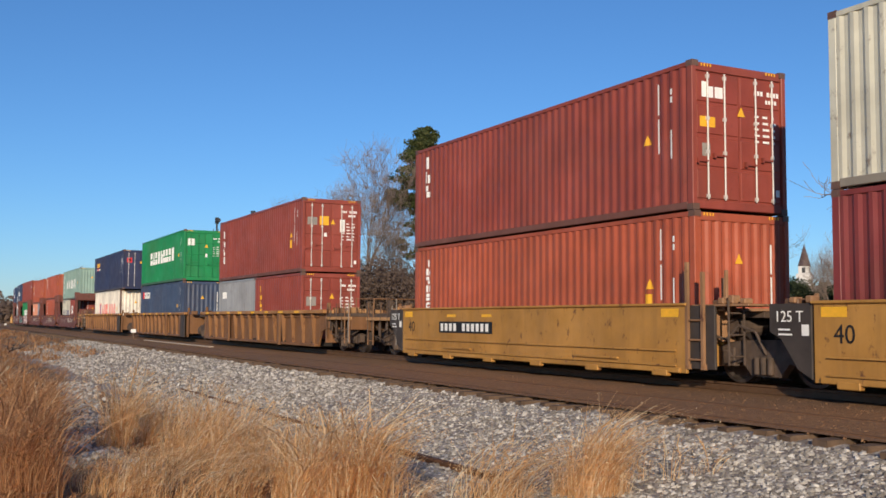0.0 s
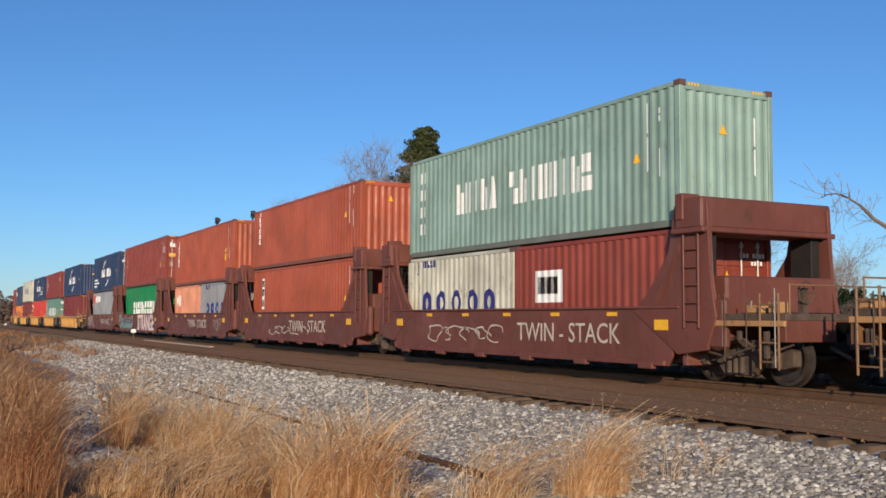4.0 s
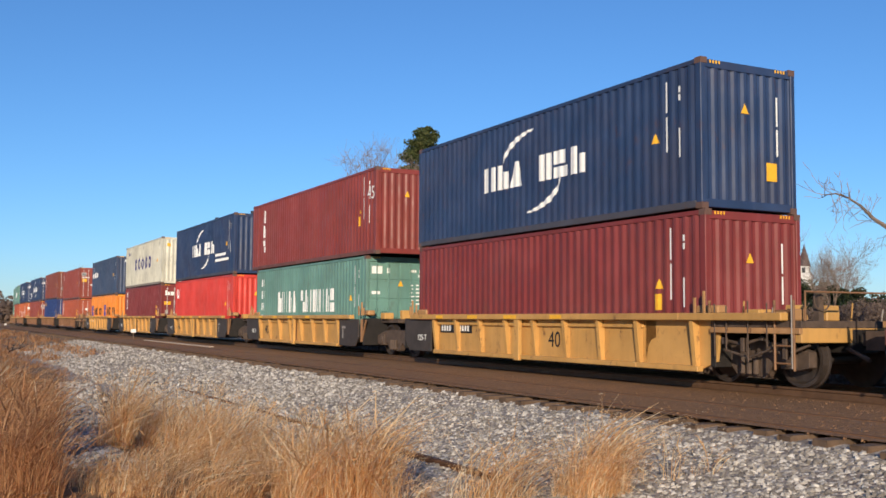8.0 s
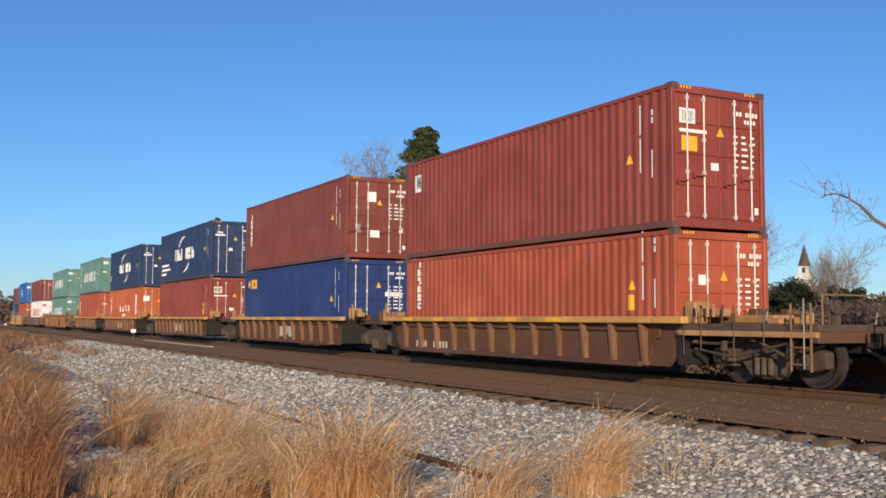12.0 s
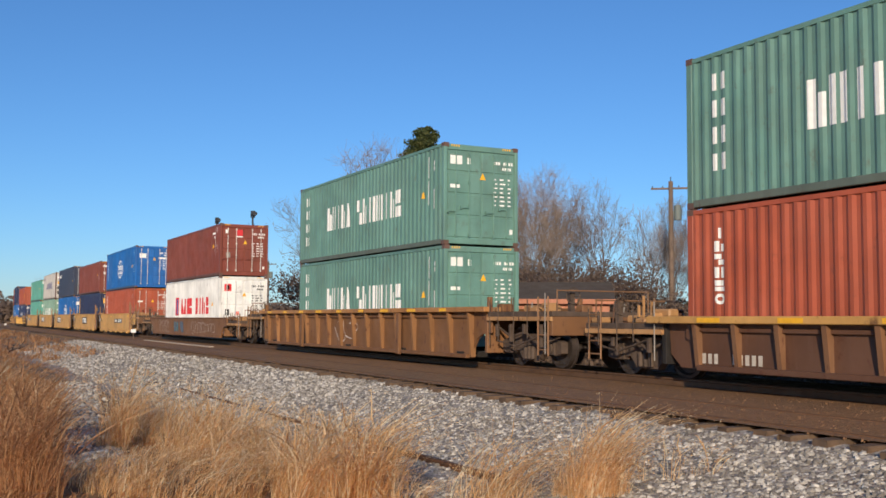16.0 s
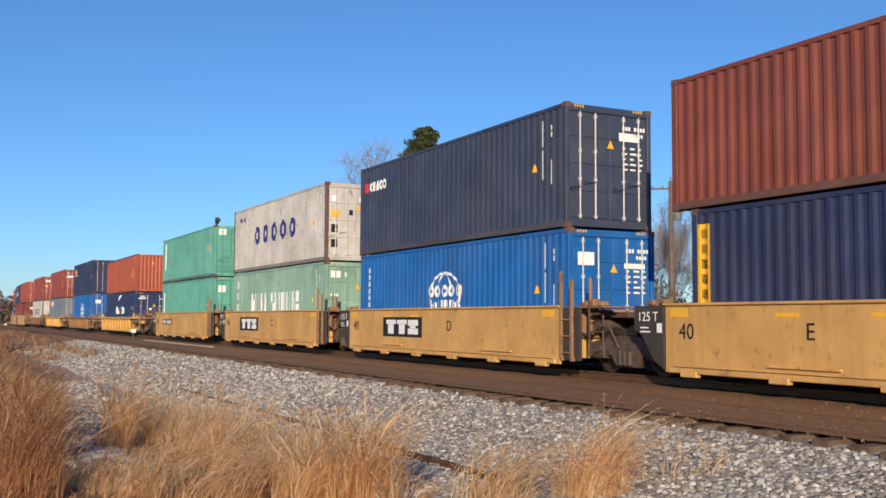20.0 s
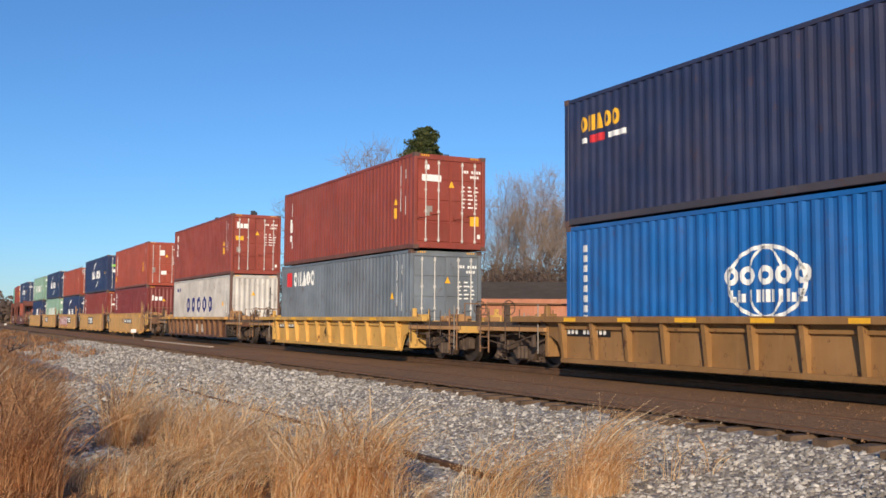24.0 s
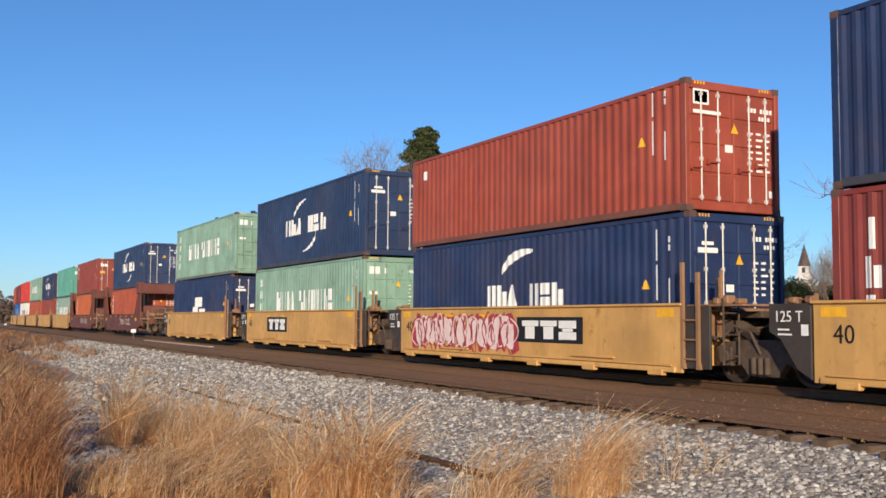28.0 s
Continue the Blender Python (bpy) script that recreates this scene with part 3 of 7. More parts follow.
def end_platform(car, mat, e, x0, x1, z1, art, rails):
    """The deck, end sill and fittings past a well, at the head (e=1) or tail (e=-1)."""
    a, b = (x0, x1) if e > 0 else (-x1, -x0)
    top = z1 - 0.12
    if art:
        box_part("end_deck", M_TRUCK, car, a, b, -0.85, 0.85, top - 0.12, top, 0.01)
        box_part("draft_beam", M_UNDER, car, a - (0.0 if e > 0 else 0.5), b + (0.5 if e > 0 else 0.0), -0.3, 0.3, 0.62, top - 0.14, 0.02)
    else:
        box_part("end_deck", M_TRUCK, car, a, b, -1.5, 1.5, top - 0.12, top, 0.01)
        box_part("end_sill", mat, car, (b - 0.14) if e > 0 else a, b if e > 0 else (a + 0.14), -1.5, 1.5, 0.78, top - 0.12, 0.01)
        box_part("draft_beam", M_UNDER, car, a, b, -0.35, 0.35, 0.6, top - 0.12, 0.02)
        part("coupler", shape(("coupler",), M_TRUCK, coupler), car, pose(e * x1, 0, 0, 0, 0, 0 if e > 0 else 180))
        for sy in (-1, 1):
            part("ladder", shape(("ladder", round(z1, 2)), DULL, lambda bm: ladder(bm, z1 - 0.1)), car, pose(e * (x1 - 0.35), sy * 1.52, 0.32))
            part("grab_post", shape(("post",), DULL, lambda bm: tube(bm, (0, 0, 0), (0, 0, 0.5), 0.017, n=6)), car, pose(e * (x1 - 0.1), sy * 1.3, top))
        part("grab_rail", shape(("grail",), DULL, lambda bm: tube(bm, (0, -1.3, 0), (0, 1.3, 0), 0.016, n=6)), car, pose(e * (x1 - 0.1), 0, top + 0.48))
        part("brake_wheel", shape(("brakewheel",), M_TRUCK, hand_wheel), car, pose(e * (x1 - 0.25), -0.75, top + 0.36))
        for sy in (-1, 1):
            box_part("side_beam", GEAR, car, a, b, sy * 1.5 - 0.04, sy * 1.5 + 0.04, top - 0.22, top - 0.12, 0.01)
            for q, (f, zl) in enumerate(((0.12, 0.72), (0.34, 0.6), (0.55, 0.8), (0.8, 0.5))):
                box_part("hanger", M_TRUCK, car, a + (b - a) * f - 0.045, a + (b - a) * f + 0.045, sy * 1.42 - 0.04, sy * 1.42 + 0.04, zl, top - 0.3, 0.008)
            for f, hh in ((0.3, 0.34), (0.62, 0.22)):
                part("lever", shape(("lever", hh), M_GREYMARK if f > 0.5 else mat, lambda bm: tube(bm, (0, 0, 0), (0.04, 0, hh), 0.016, n=6)), car, pose(a + (b - a) * f, sy * 1.35, top))
        for f, zl, zt in ((0.06, 0.5, 0.3), (0.2, 0.62, 0.26), (0.45, 0.42, 0.34), (0.66, 0.7, 0.3), (0.92, 0.36, 0.42)):
            part("grab_iron", shape(("grabiron", f, round(top, 2)), M_GREYMARK if f == 0.92 else M_TRUCK, lambda bm: tube(bm, (0, 0, zl), (0, 0, top + zt), 0.013, n=6)), car, pose(a + (b - a) * f, -1.54, 0))
        n_ = b - a
        part("brake_pipe", shape(("bp", round(n_, 2), round(top, 2)), M_TRUCK, lambda bm: (pipe_run(bm, [(0.05 * n_, -1.3, top - 0.35), (0.3 * n_, -1.34, 0.72), (0.5 * n_, -1.3, 0.85), (0.75 * n_, -1.36, 0.55), (0.95 * n_, -1.2, 0.75)], 0.03), pipe_run(bm, [(0.1 * n_, -1.38, 0.62), (0.4 * n_, -1.4, 0.5), (0.85 * n_, -1.38, 0.82)], 0.022))), car, pose(a, 0, 0))
        for f, wd, hh in ((0.1, 0.22, 0.12), (0.7, 0.3, 0.1), (0.85, 0.14, 0.2)):
            box_part("deck_bracket", GEAR, car, a + n_ * f - wd / 2, a + n_ * f + wd / 2, -1.45, -1.1, top, top + hh, 0.02)
        box_part("lock_box", GEAR, car, a + 0.25 * (b - a), a + 0.55 * (b - a), -0.9, -0.35, top, top + 0.16, 0.03)
    for i, (dx, dy, w, h) in enumerate(rails):
        box_part("guide_block", mat, car, e * (x0 + dx) - w / 2, e * (x0 + dx) + w / 2, -dy - 0.16, -dy + 0.16, top, top + h, 0.02)
        box_part("guide_block", mat, car, e * (x0 + dx) - w / 2, e * (x0 + dx) + w / 2, dy - 0.16, dy + 0.16, top, top + h, 0.02)


def side_wall(bm, half, z0, z1, cuts, y):
    """A side of the well; past its ends it runs on straight (cut < 0) or slopes up over the truck."""
    pts = []
    for e, cut in ((-1, cuts[0]), (1, cuts[1])):
        q = [(e * (half - cut), z1), (e * (half - cut), z0)] if cut <= 0 else [(e * (half + cut), z1), (e * (half + cut), 0.8), (e * (half + 0.5 * cut), 0.77), (e * (half + 0.2 * cut), 0.66), (e * (half + 0.02), 0.45), (e * (half - 0.1), z0)]
        pts += q if e < 0 else q[::-1]
    slab(bm, pts, y - 0.03, y + 0.03)


def leaning_rib(bm, z0, z1, top, foot):
    """An upright rib, deep at the top and shallow at the foot."""
    box(bm, -0.05, 0.05, -top, 0.03, z0, z1)
    for v in bm.verts:
        if v.co.y < 0 and v.co.z < (z0 + z1) / 2:
            v.co.y = -foot


def bulkhead(bm, e, sy):
    pts = [(5.1, 1.3), (5.6, 1.7), (6.2, 2.45), (6.25, 2.75), (6.35, 3.3), (7.25, 3.3), (7.3, 1.9), (7.45, 1.2), (7.2, 0.6), (6.4, 0.5)]
    pts = [(e * x, z) for x, z in pts]
    pts = pts if e > 0 else pts[::-1]
    slab(bm, pts, *((-SIDE - 0.02, -SIDE + 0.07) if sy < 0 else (SIDE - 0.07, SIDE + 0.02)))


def plate_text(car, words, x, z, size, mat, y=-SIDE - 0.042):
    tagged(part("lettering", text_mesh(words, size, mat), car, pose(x, y, z, 90)), kind="stuff")


def bars_part(name, car, bars, mat, y):
    """Flat painted bars (x0, x1, z0, z1) on a car's side."""
    bm = bmesh.new()
    for a, b, c, d in bars:
        box(bm, a, b, y - 0.003, y, c, d)
    me = bpy.data.meshes.new(name)
    bm.to_mesh(me)
    bm.free()
    me.materials.append(mat)
    return tagged(part(name, me, car), kind="stuff")


def spray_part(car, curves, mat, y):
    bm = bmesh.new()
    for pts in curves:
        ribbon(bm, pts, lambda x: y)
    me = bpy.data.meshes.new("spray_paint")
    bm.to_mesh(me)
    bm.free()
    me.materials.append(mat)
    return tagged(part("spray_paint", me, car), kind="stuff")


def spray_patch(car, rnd, x0, x1, z0, z1, mat, n, y):
    """Filled ragged patches of spray paint, side by side."""
    bm = bmesh.new()
    step = (x1 - x0) / n
    for i in range(n):
        cx, cz, lean = x0 + (i + 0.5) * step, (z0 + z1) / 2, rnd.uniform(-0.25, 0.25)
        vs = []
        for k in range(18):
            a = 6.2832 * k / 18
            r = rnd.uniform(0.75, 1.1)
            c, q = math.cos(a), math.sin(a)
            c, q = math.copysign(abs(c) ** 0.6, c), math.copysign(abs(q) ** 0.6, q)
            vs.append(bm.verts.new((cx + step * 0.5 * r * c + lean * q * step, y, cz + (z1 - z0) * 0.48 * r * q)))
        f = bm.faces.new(vs)
        f.normal_update()
        if f.normal.y > 0:
            f.normal_flip()
    me = bpy.data.meshes.new("spray_paint")
    bm.to_mesh(me)
    bm.free()
    me.materials.append(mat)
    return tagged(part("spray_paint", me, car), kind="stuff")


def scrawl(rnd, x0, x1, z0, z1, n, thick):
    """Loops of spray paint as short strokes."""
    out = []
    step = (x1 - x0) / n
    for i in range(n):
        cx, cz = x0 + (i + 0.5) * step, (z0 + z1) / 2 + rnd.uniform(-0.08, 0.08) * (z1 - z0)
        rx, rz = step * rnd.uniform(0.4, 0.7), (z1 - z0) * rnd.uniform(0.3, 0.48)
        a0, turns, wob, ph = rnd.uniform(0, 6.28), rnd.uniform(3.5, 7.5), rnd.uniform(0.15, 0.5), rnd.uniform(0, 6.28)
        pts = []
        for k in range(41):
            a = a0 + turns * k / 40
            pts.append((cx + rx * math.cos(a) * (1 + wob * math.sin(2.3 * a + ph)), cz + rz * math.sin(a) * (1 + 0.3 * wob * math.cos(3 * a + ph)), thick / 2 * (0.6 + 0.4 * math.sin(a * 1.7 + ph) ** 2)))
        out.append(pts)
    return out


def well_car(s, kind, half, ends, z0=0.2, z1=1.43, label="", letter="", plate=None, plate_mat=None, trucks=(), reach=None, spray=(), words_at=1.75, finish=None, letter_at=0.9, forty_at=None):
    """One well of a stack train, centred s metres along the train. ends: (tail, head), 'art' for a shared truck, 'end' for a coupler.
    reach: how far the end decks go from the centre (tail, head)."""
    COUNT[0] += 1
    rnd = random.Random(COUNT[0])
    nm, rgb, rust = CAR[kind]
    mat = paint(nm, rgb, rust, 0.6, 0.2) if finish is None else paint(*finish, 0.6, 0.25)
    car = tagged(new("well_car"), label, "rail car", "well cars of the train")
    cut = 0.9 if kind in ("brown", "flat", "gold") else 0.05 if kind == "smooth" else 0.3
    ribbed = kind in ("brown", "chord", "dark", "gold")
    cuts = [(0.0 if kind == "smooth" else cut if (end == "end" or kind in ("twin", "chord", "dark")) else -0.85) for end in ends]
    inset = 0.13 if ribbed else 0.03
    for sy in (-1, 1):
        part("side_wall", shape(("wall", kind, half, sy, *cuts), mat, lambda bm: side_wall(bm, half, z0, z1, cuts, sy * (SIDE - inset)), edge=0.006), car)
    if kind == "brown" and ends[1] == "art":
        box_part("end_panel", M_BLACKPANEL, car, half - 0.32, half + 0.66, -SIDE - 0.05, -SIDE + 0.0, z0 - 0.02, z1 - 0.14, 0.01)
    box_part("bottom_chord", mat, car, -half + 0.15, half - 0.15, -SIDE - 0.05, -SIDE + 0.1, z0, z0 + 0.1, 0.012)
    box_part("bottom_chord", mat, car, -half + 0.15, half - 0.15, SIDE - 0.1, SIDE + 0.05, z0, z0 + 0.1, 0.012)
    if kind in ("brown", "chord", "dark", "gold"):
        for sy in (-1, 1):
            ly = (-SIDE - 0.12, -SIDE + 0.06) if sy < 0 else (SIDE - 0.06, SIDE + 0.12)
            box_part("top_chord", paint("yellow_stained_chord", (200, 152, 84), 0.6, 0.6, 0.25) if kind == "dark" else paint("tan_chord", (168, 118, 66), 0.8, 0.6, 0.3) if kind == "brown" else mat, car, -half - cut - (0.0 if kind == "brown" else 0.9), half + cut + (0.0 if kind == "brown" else 0.9), *ly, z1 - 0.12, z1 + 0.012, 0.014)
        # Dark and brown cars: worn rib paint, lightened to imitate sun on faces.
        rib_mat = paint("worn_sunlit_rib_paint", (122, 86, 58), 0.8, 0.6, 0.3) if kind == "dark" else paint("worn_sunlit_ochre_rib_paint", (138, 97, 58), 0.85, 0.6, 0.3) if kind == "brown" else mat
        pitch = {"brown": 1.14, "chord": 1.27, "dark": 1.0, "gold": 1.15}[kind]
        n = int(2 * half / pitch)
        for i in range(n + 1):
            x = -n * pitch / 2 + i * pitch
            part("rib", shape(("rib", kind, z0, z1), rib_mat, lambda bm: leaning_rib(bm, z0 + 0.03, z1 - 0.12, 0.2, 0.11)), car, pose(x, -SIDE + 0.13, 0))
            part("rib", shape(("rib", kind, z0, z1), mat, lambda bm: leaning_rib(bm, z0 + 0.03, z1 - 0.12, 0.2, 0.11)), car, pose(x, SIDE - 0.13, 0, 0, 0, 180))
        # a ledge under the chord and a lip above the foot of the wall
        for a, b, d in ((z1 - 0.27, z1 - 0.2, 0.07), (z1 - 0.2, z1 - 0.12, 0.03)):
            box_part("ledge", mat, car, -half + 0.05, half - 0.05, -SIDE + 0.1 - d, -SIDE + 0.1, a, b, 0.008)
        if kind in ("brown", "chord"):
            for x in (-n * pitch / 4, n * pitch / 4) if kind == "brown" else (0.0,):
                box_part("post_plate", mat, car, x - 0.11, x + 0.11, -SIDE - 0.1, -SIDE, z0 - 0.03, z1 - 0.1, 0.01)
    else:
        for sy in (-1, 1):
            box_part("top_chord", mat, car, -half - cut + 0.02, half + cut - 0.02, sy * SIDE - 0.05, sy * SIDE + 0.05, z1 - 0.02, z1 + 0.03, 0.012)
        if kind in ("smooth", "twin"):
            for i in range(6):
                x = -half + 0.7 + i * (2 * half - 1.4) / 5
                box_part("foot_bracket", mat, car, x - 0.22, x + 0.22, -SIDE - 0.07, -SIDE + 0.05, z0 - 0.07, z0 + 0.05, 0.015)
            if kind == "smooth":
                for x in (-half * 0.45, half * 0.55):
                    box_part("weld_strip", mat, car, x - 0.75, x + 0.75, -SIDE - 0.055, -SIDE, z0 + 0.2, z0 + 0.235)
    # the well: floor beams, end walls
    for x in (-half * 0.92, -half * 0.5, 0, half * 0.5, half * 0.92):
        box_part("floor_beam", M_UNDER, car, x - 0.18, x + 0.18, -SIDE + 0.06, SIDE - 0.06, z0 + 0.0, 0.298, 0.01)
    for e in (-1, 1):
        x = e * (half + 0.68 if kind == "brown" else max(half, 6.35) + 0.15)
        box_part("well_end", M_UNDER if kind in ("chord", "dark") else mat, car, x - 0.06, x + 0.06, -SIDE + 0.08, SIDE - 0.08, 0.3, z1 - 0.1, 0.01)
    r = reach or (half + 1.5, half + 1.5)
    for e, art, rr in ((-1, ends[0] == "art", r[0]), (1, ends[1] == "art", r[1])):
        blocks = [] if kind == "twin" else [(0.5, 0.85, 0.35, 0.2), (0.95, 0.4, 0.22, 0.28)] if kind in ("dark", "chord") else [(0.35, 1.2, 0.3, 0.2)]
        end_platform(car, paint("grimy_end_gear", (112, 80, 54), 0.7) if kind in ("smooth", "flat") else mat, e, half + 0.8 if kind == "brown" else max(half, 6.3) + 0.2, rr, z1, art, blocks)
    if kind == "smooth":
        # dark panel and standing gear at the tail, ladder and levers at the head
        for sy in (-1, 1):
            y = (-SIDE, -SIDE + 0.05) if sy < 0 else (SIDE - 0.05, SIDE)
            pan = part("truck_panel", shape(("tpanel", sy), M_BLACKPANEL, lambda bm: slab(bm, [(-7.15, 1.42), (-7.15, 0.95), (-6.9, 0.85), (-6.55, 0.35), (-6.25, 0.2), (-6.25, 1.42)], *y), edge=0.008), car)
        plate_text(car, "125 T", -6.72, 1.2, 0.26, M_WHITE, -SIDE - 0.006)
        bars_part("data_plate", car, [(-6.95, -6.7, 0.98, 1.01), (-6.95, -6.65, 0.9, 0.93), (-6.45, -6.3, 0.9, 1.08)], M_WHITE, -SIDE - 0.004)
        plate_text(car, "40", -5.6, 0.92, 0.42, M_BLACK, -SIDE - 0.006)
        bars_part("yellow_stripes", car, [(-6.05, -5.55, 1.2, 1.36), (5.5, 6.0, 1.2, 1.36), (-3.4, -2.9, 1.2, 1.27), (-1.5, -1.0, 1.2, 1.27)], M_YELLOW, -SIDE - 0.003)
        worn = paint("worn_tan_gear", (150, 112, 78), 0.8, 0.65, 0.3)
        part("rub_rail", shape(("rubrail", finish is None), mat, lambda bm: [box(bm, -half + 0.3, half - 0.25, -SIDE - 0.052, -SIDE - 0.02, z0 + q, z0 + q + 0.025) for q in ((0.12,) if finish is None else (0.12, 0.4))]), car)
        part("ladder", shape(("endladder",), worn, end_ladder), car, pose(6.42, -SIDE + 0.02, 0))
        part("ladder", shape(("sideladder",), M_TRUCK, lambda bm: ladder(bm, 1.15, 0.36, 3)), car, pose(7.3, -SIDE + 0.2, 0.35, 0, 0, 90))
        box_part("walkway", worn, car, 6.3, 7.75, -SIDE + 0.06, -0.6, z1 - 0.04, z1, 0.008)
        part("brake_pipe", shape(("bpipe",), M_TRUCK, lambda bm: pipe_run(bm, [(6.55, -1.3, 0.5), (6.75, -1.32, 0.85), (7.0, -1.3, 0.8), (7.25, -1.25, 1.05), (7.6, -1.2, 0.95), (7.75, -1.1, 0.55)], 0.028)), car)
        part("end_wall", shape(("ewall",), worn, lambda bm: box(bm, 6.62, 6.68, -SIDE + 0.14, SIDE - 0.14, 0.75, z1 - 0.06)), car)
        for dx, hh in ((6.95, 0.12), (7.2, 0.16), (7.5, 0.1), (-6.45, 0.12), (-6.8, 0.1)):
            box_part("deck_bracket", worn, car, dx - 0.07, dx + 0.07, -1.4, -1.2, z1, z1 + hh, 0.02)
        if ends[1] == "art":
            # The near-black colour of this head panel stands in for shadow on it.
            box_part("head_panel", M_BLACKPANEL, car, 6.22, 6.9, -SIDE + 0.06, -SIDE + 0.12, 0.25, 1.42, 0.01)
        else:
            part("head_panel", shape(("hpanel",), mat, lambda bm: slab(bm, [(6.2, 1.4), (6.2, 0.2), (6.75, 0.22), (6.9, 0.5), (7.1, 0.66), (8.2, 0.7), (8.2, 1.4)], -SIDE + 0.03, -SIDE + 0.08), edge=0.008), car)
            bars_part("data_plate", car, [(7.05, 7.33, 1.1, 1.32)], M_WHITE, -SIDE + 0.028)
            bars_part("yellow_stripes", car, [(7.42, 7.8, 0.98, 1.32)], M_YELLOW, -SIDE + 0.028)
        for dx, dy, h in ((6.55, -0.95, 0.5), (6.95, -1.25, 0.62), (-6.5, -1.15, 0.16)):
            box_part("stanchion", worn, car, dx - 0.03, dx + 0.03, dy - 0.03, dy + 0.03, z1 - 0.2, z1 + h, 0.01)
        part("air_tank", shape(("airtank",), M_TRUCK, lambda bm: tube(bm, (6.85, -1.0, 1.02), (6.85, 0.2, 1.02), 0.17, n=14)), car)
    if kind in ("chord", "dark"):
        for sy in (-1, 1):
            y = (-SIDE - 0.02, -SIDE + 0.03) if sy < 0 else (SIDE - 0.03, SIDE + 0.02)
            for e in () if kind == "dark" else (-1,) if ends[1] == "end" else (-1, 1):
                pts = [(half + 0.05, 0.25), (half + 1.45, 0.25), (half + 1.72, 0.55), (half + 1.72, z1 - 0.13), (half + 0.05, z1 - 0.13)]
                pts = pts if e > 0 else [(-x, z) for x, z in pts][::-1]
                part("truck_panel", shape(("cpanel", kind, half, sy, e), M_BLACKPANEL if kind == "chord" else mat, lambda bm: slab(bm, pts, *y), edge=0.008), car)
        if kind == "dark":
            for e in (-1, 1):
                pts = [(half - 0.35, 0.25), (half + 0.5, 0.25), (half + 0.8, 0.5), (half + 0.85, z1 - 0.12), (half - 0.35, z1 - 0.12)]
                pts = pts if e > 0 else [(-x, z) for x, z in pts][::-1]
                for sy in (-1, 1):
                    y = (-SIDE + 0.166, -SIDE + 0.22) if sy < 0 else (SIDE - 0.22, SIDE - 0.166)
                    part("end_panel", shape(("darkend", half, e, sy), mat, lambda bm: slab(bm, pts, *y), edge=0.006), car)
        if kind == "chord":
            # the wall runs on past the well's head
            xa, xb = half - 0.02, 6.13
            for sy in (-1, 1) if ends[1] == "end" else ():
                y = (-SIDE + 0.1, -SIDE + 0.16) if sy < 0 else (SIDE - 0.16, SIDE - 0.1)
                part("end_panel", shape(("headwall", half, sy, round(xb, 2)), mat, lambda bm: slab(bm, [(xa, 0.23), (xb, 0.23), (xb + 0.45, 0.4), (xb + 0.5, 0.8), (xb + 0.5, z1 - 0.12), (xa, z1 - 0.12)], *y), edge=0.006), car)
            if ends[1] == "end":
                part("rib", shape(("rib", kind, z0, z1), mat, lambda bm: leaning_rib(bm, z0 + 0.03, z1 - 0.12, 0.2, 0.11)), car, pose(xb - 0.05, -SIDE + 0.13, 0))
                box_part("bottom_chord", mat, car, half - 0.15, xb + 0.1, -SIDE - 0.05, -SIDE + 0.1, z0, z0 + 0.1, 0.012)
                box_part("top_chord", mat, car, half + 1.2, 8.32, -SIDE - 0.12, -SIDE + 0.06, z1 - 0.12, z1 + 0.012, 0.014)
            plate_text(car, "125-T", -half - 0.6, 0.62, 0.24, M_WHITE, -SIDE - 0.03)
            plate_text(car, "40", -half + 0.8 if forty_at is None else forty_at, 0.68, 0.5, M_BLACK, -SIDE + 0.092)
            if ends[1] != "end":
                box_part("frame_post", DULL, car, half + 1.78, half + 1.88, -SIDE + 0.02, -SIDE + 0.12, 0.4, z1 - 0.12, 0.012)
                part("frame_strut", shape(("strut", half), DULL, lambda bm: tube(bm, (half + 1.85, -SIDE + 0.07, 0.45), (half + 2.15, -SIDE + 0.07, z1 - 0.16), 0.035, n=6)), car)
                bars_part("data_plate", car, [(half + 0.3, half + 0.62, 0.82, 0.9), (half + 0.34, half + 0.44, 0.5, 0.8)], M_GREYMARK, -SIDE - 0.024)
        gear = GEAR
        box_part("brake_gear", gear, car, half + 0.65, half + 1.0, -1.15, -0.75, z1 - 0.1, z1 + 0.3, 0.05)
        box_part("hinged_guide", gear, car, half + 1.2, half + 1.8, -1.25, -1.0, z1, z1 + 0.16, 0.03)
        box_part("hinged_guide", gear, car, -half - 1.6, -half - 1.0, -1.25, -1.0, z1, z1 + 0.16, 0.03)
        for dx, hh in ((1.35, 0.3), (1.6, 0.42), (1.75, 0.24)):
            for e in (-1, 1):
                box_part("lever", gear, car, e * (half + dx) - 0.02, e * (half + dx) + 0.02, -1.42, -1.38, z1, z1 + hh)
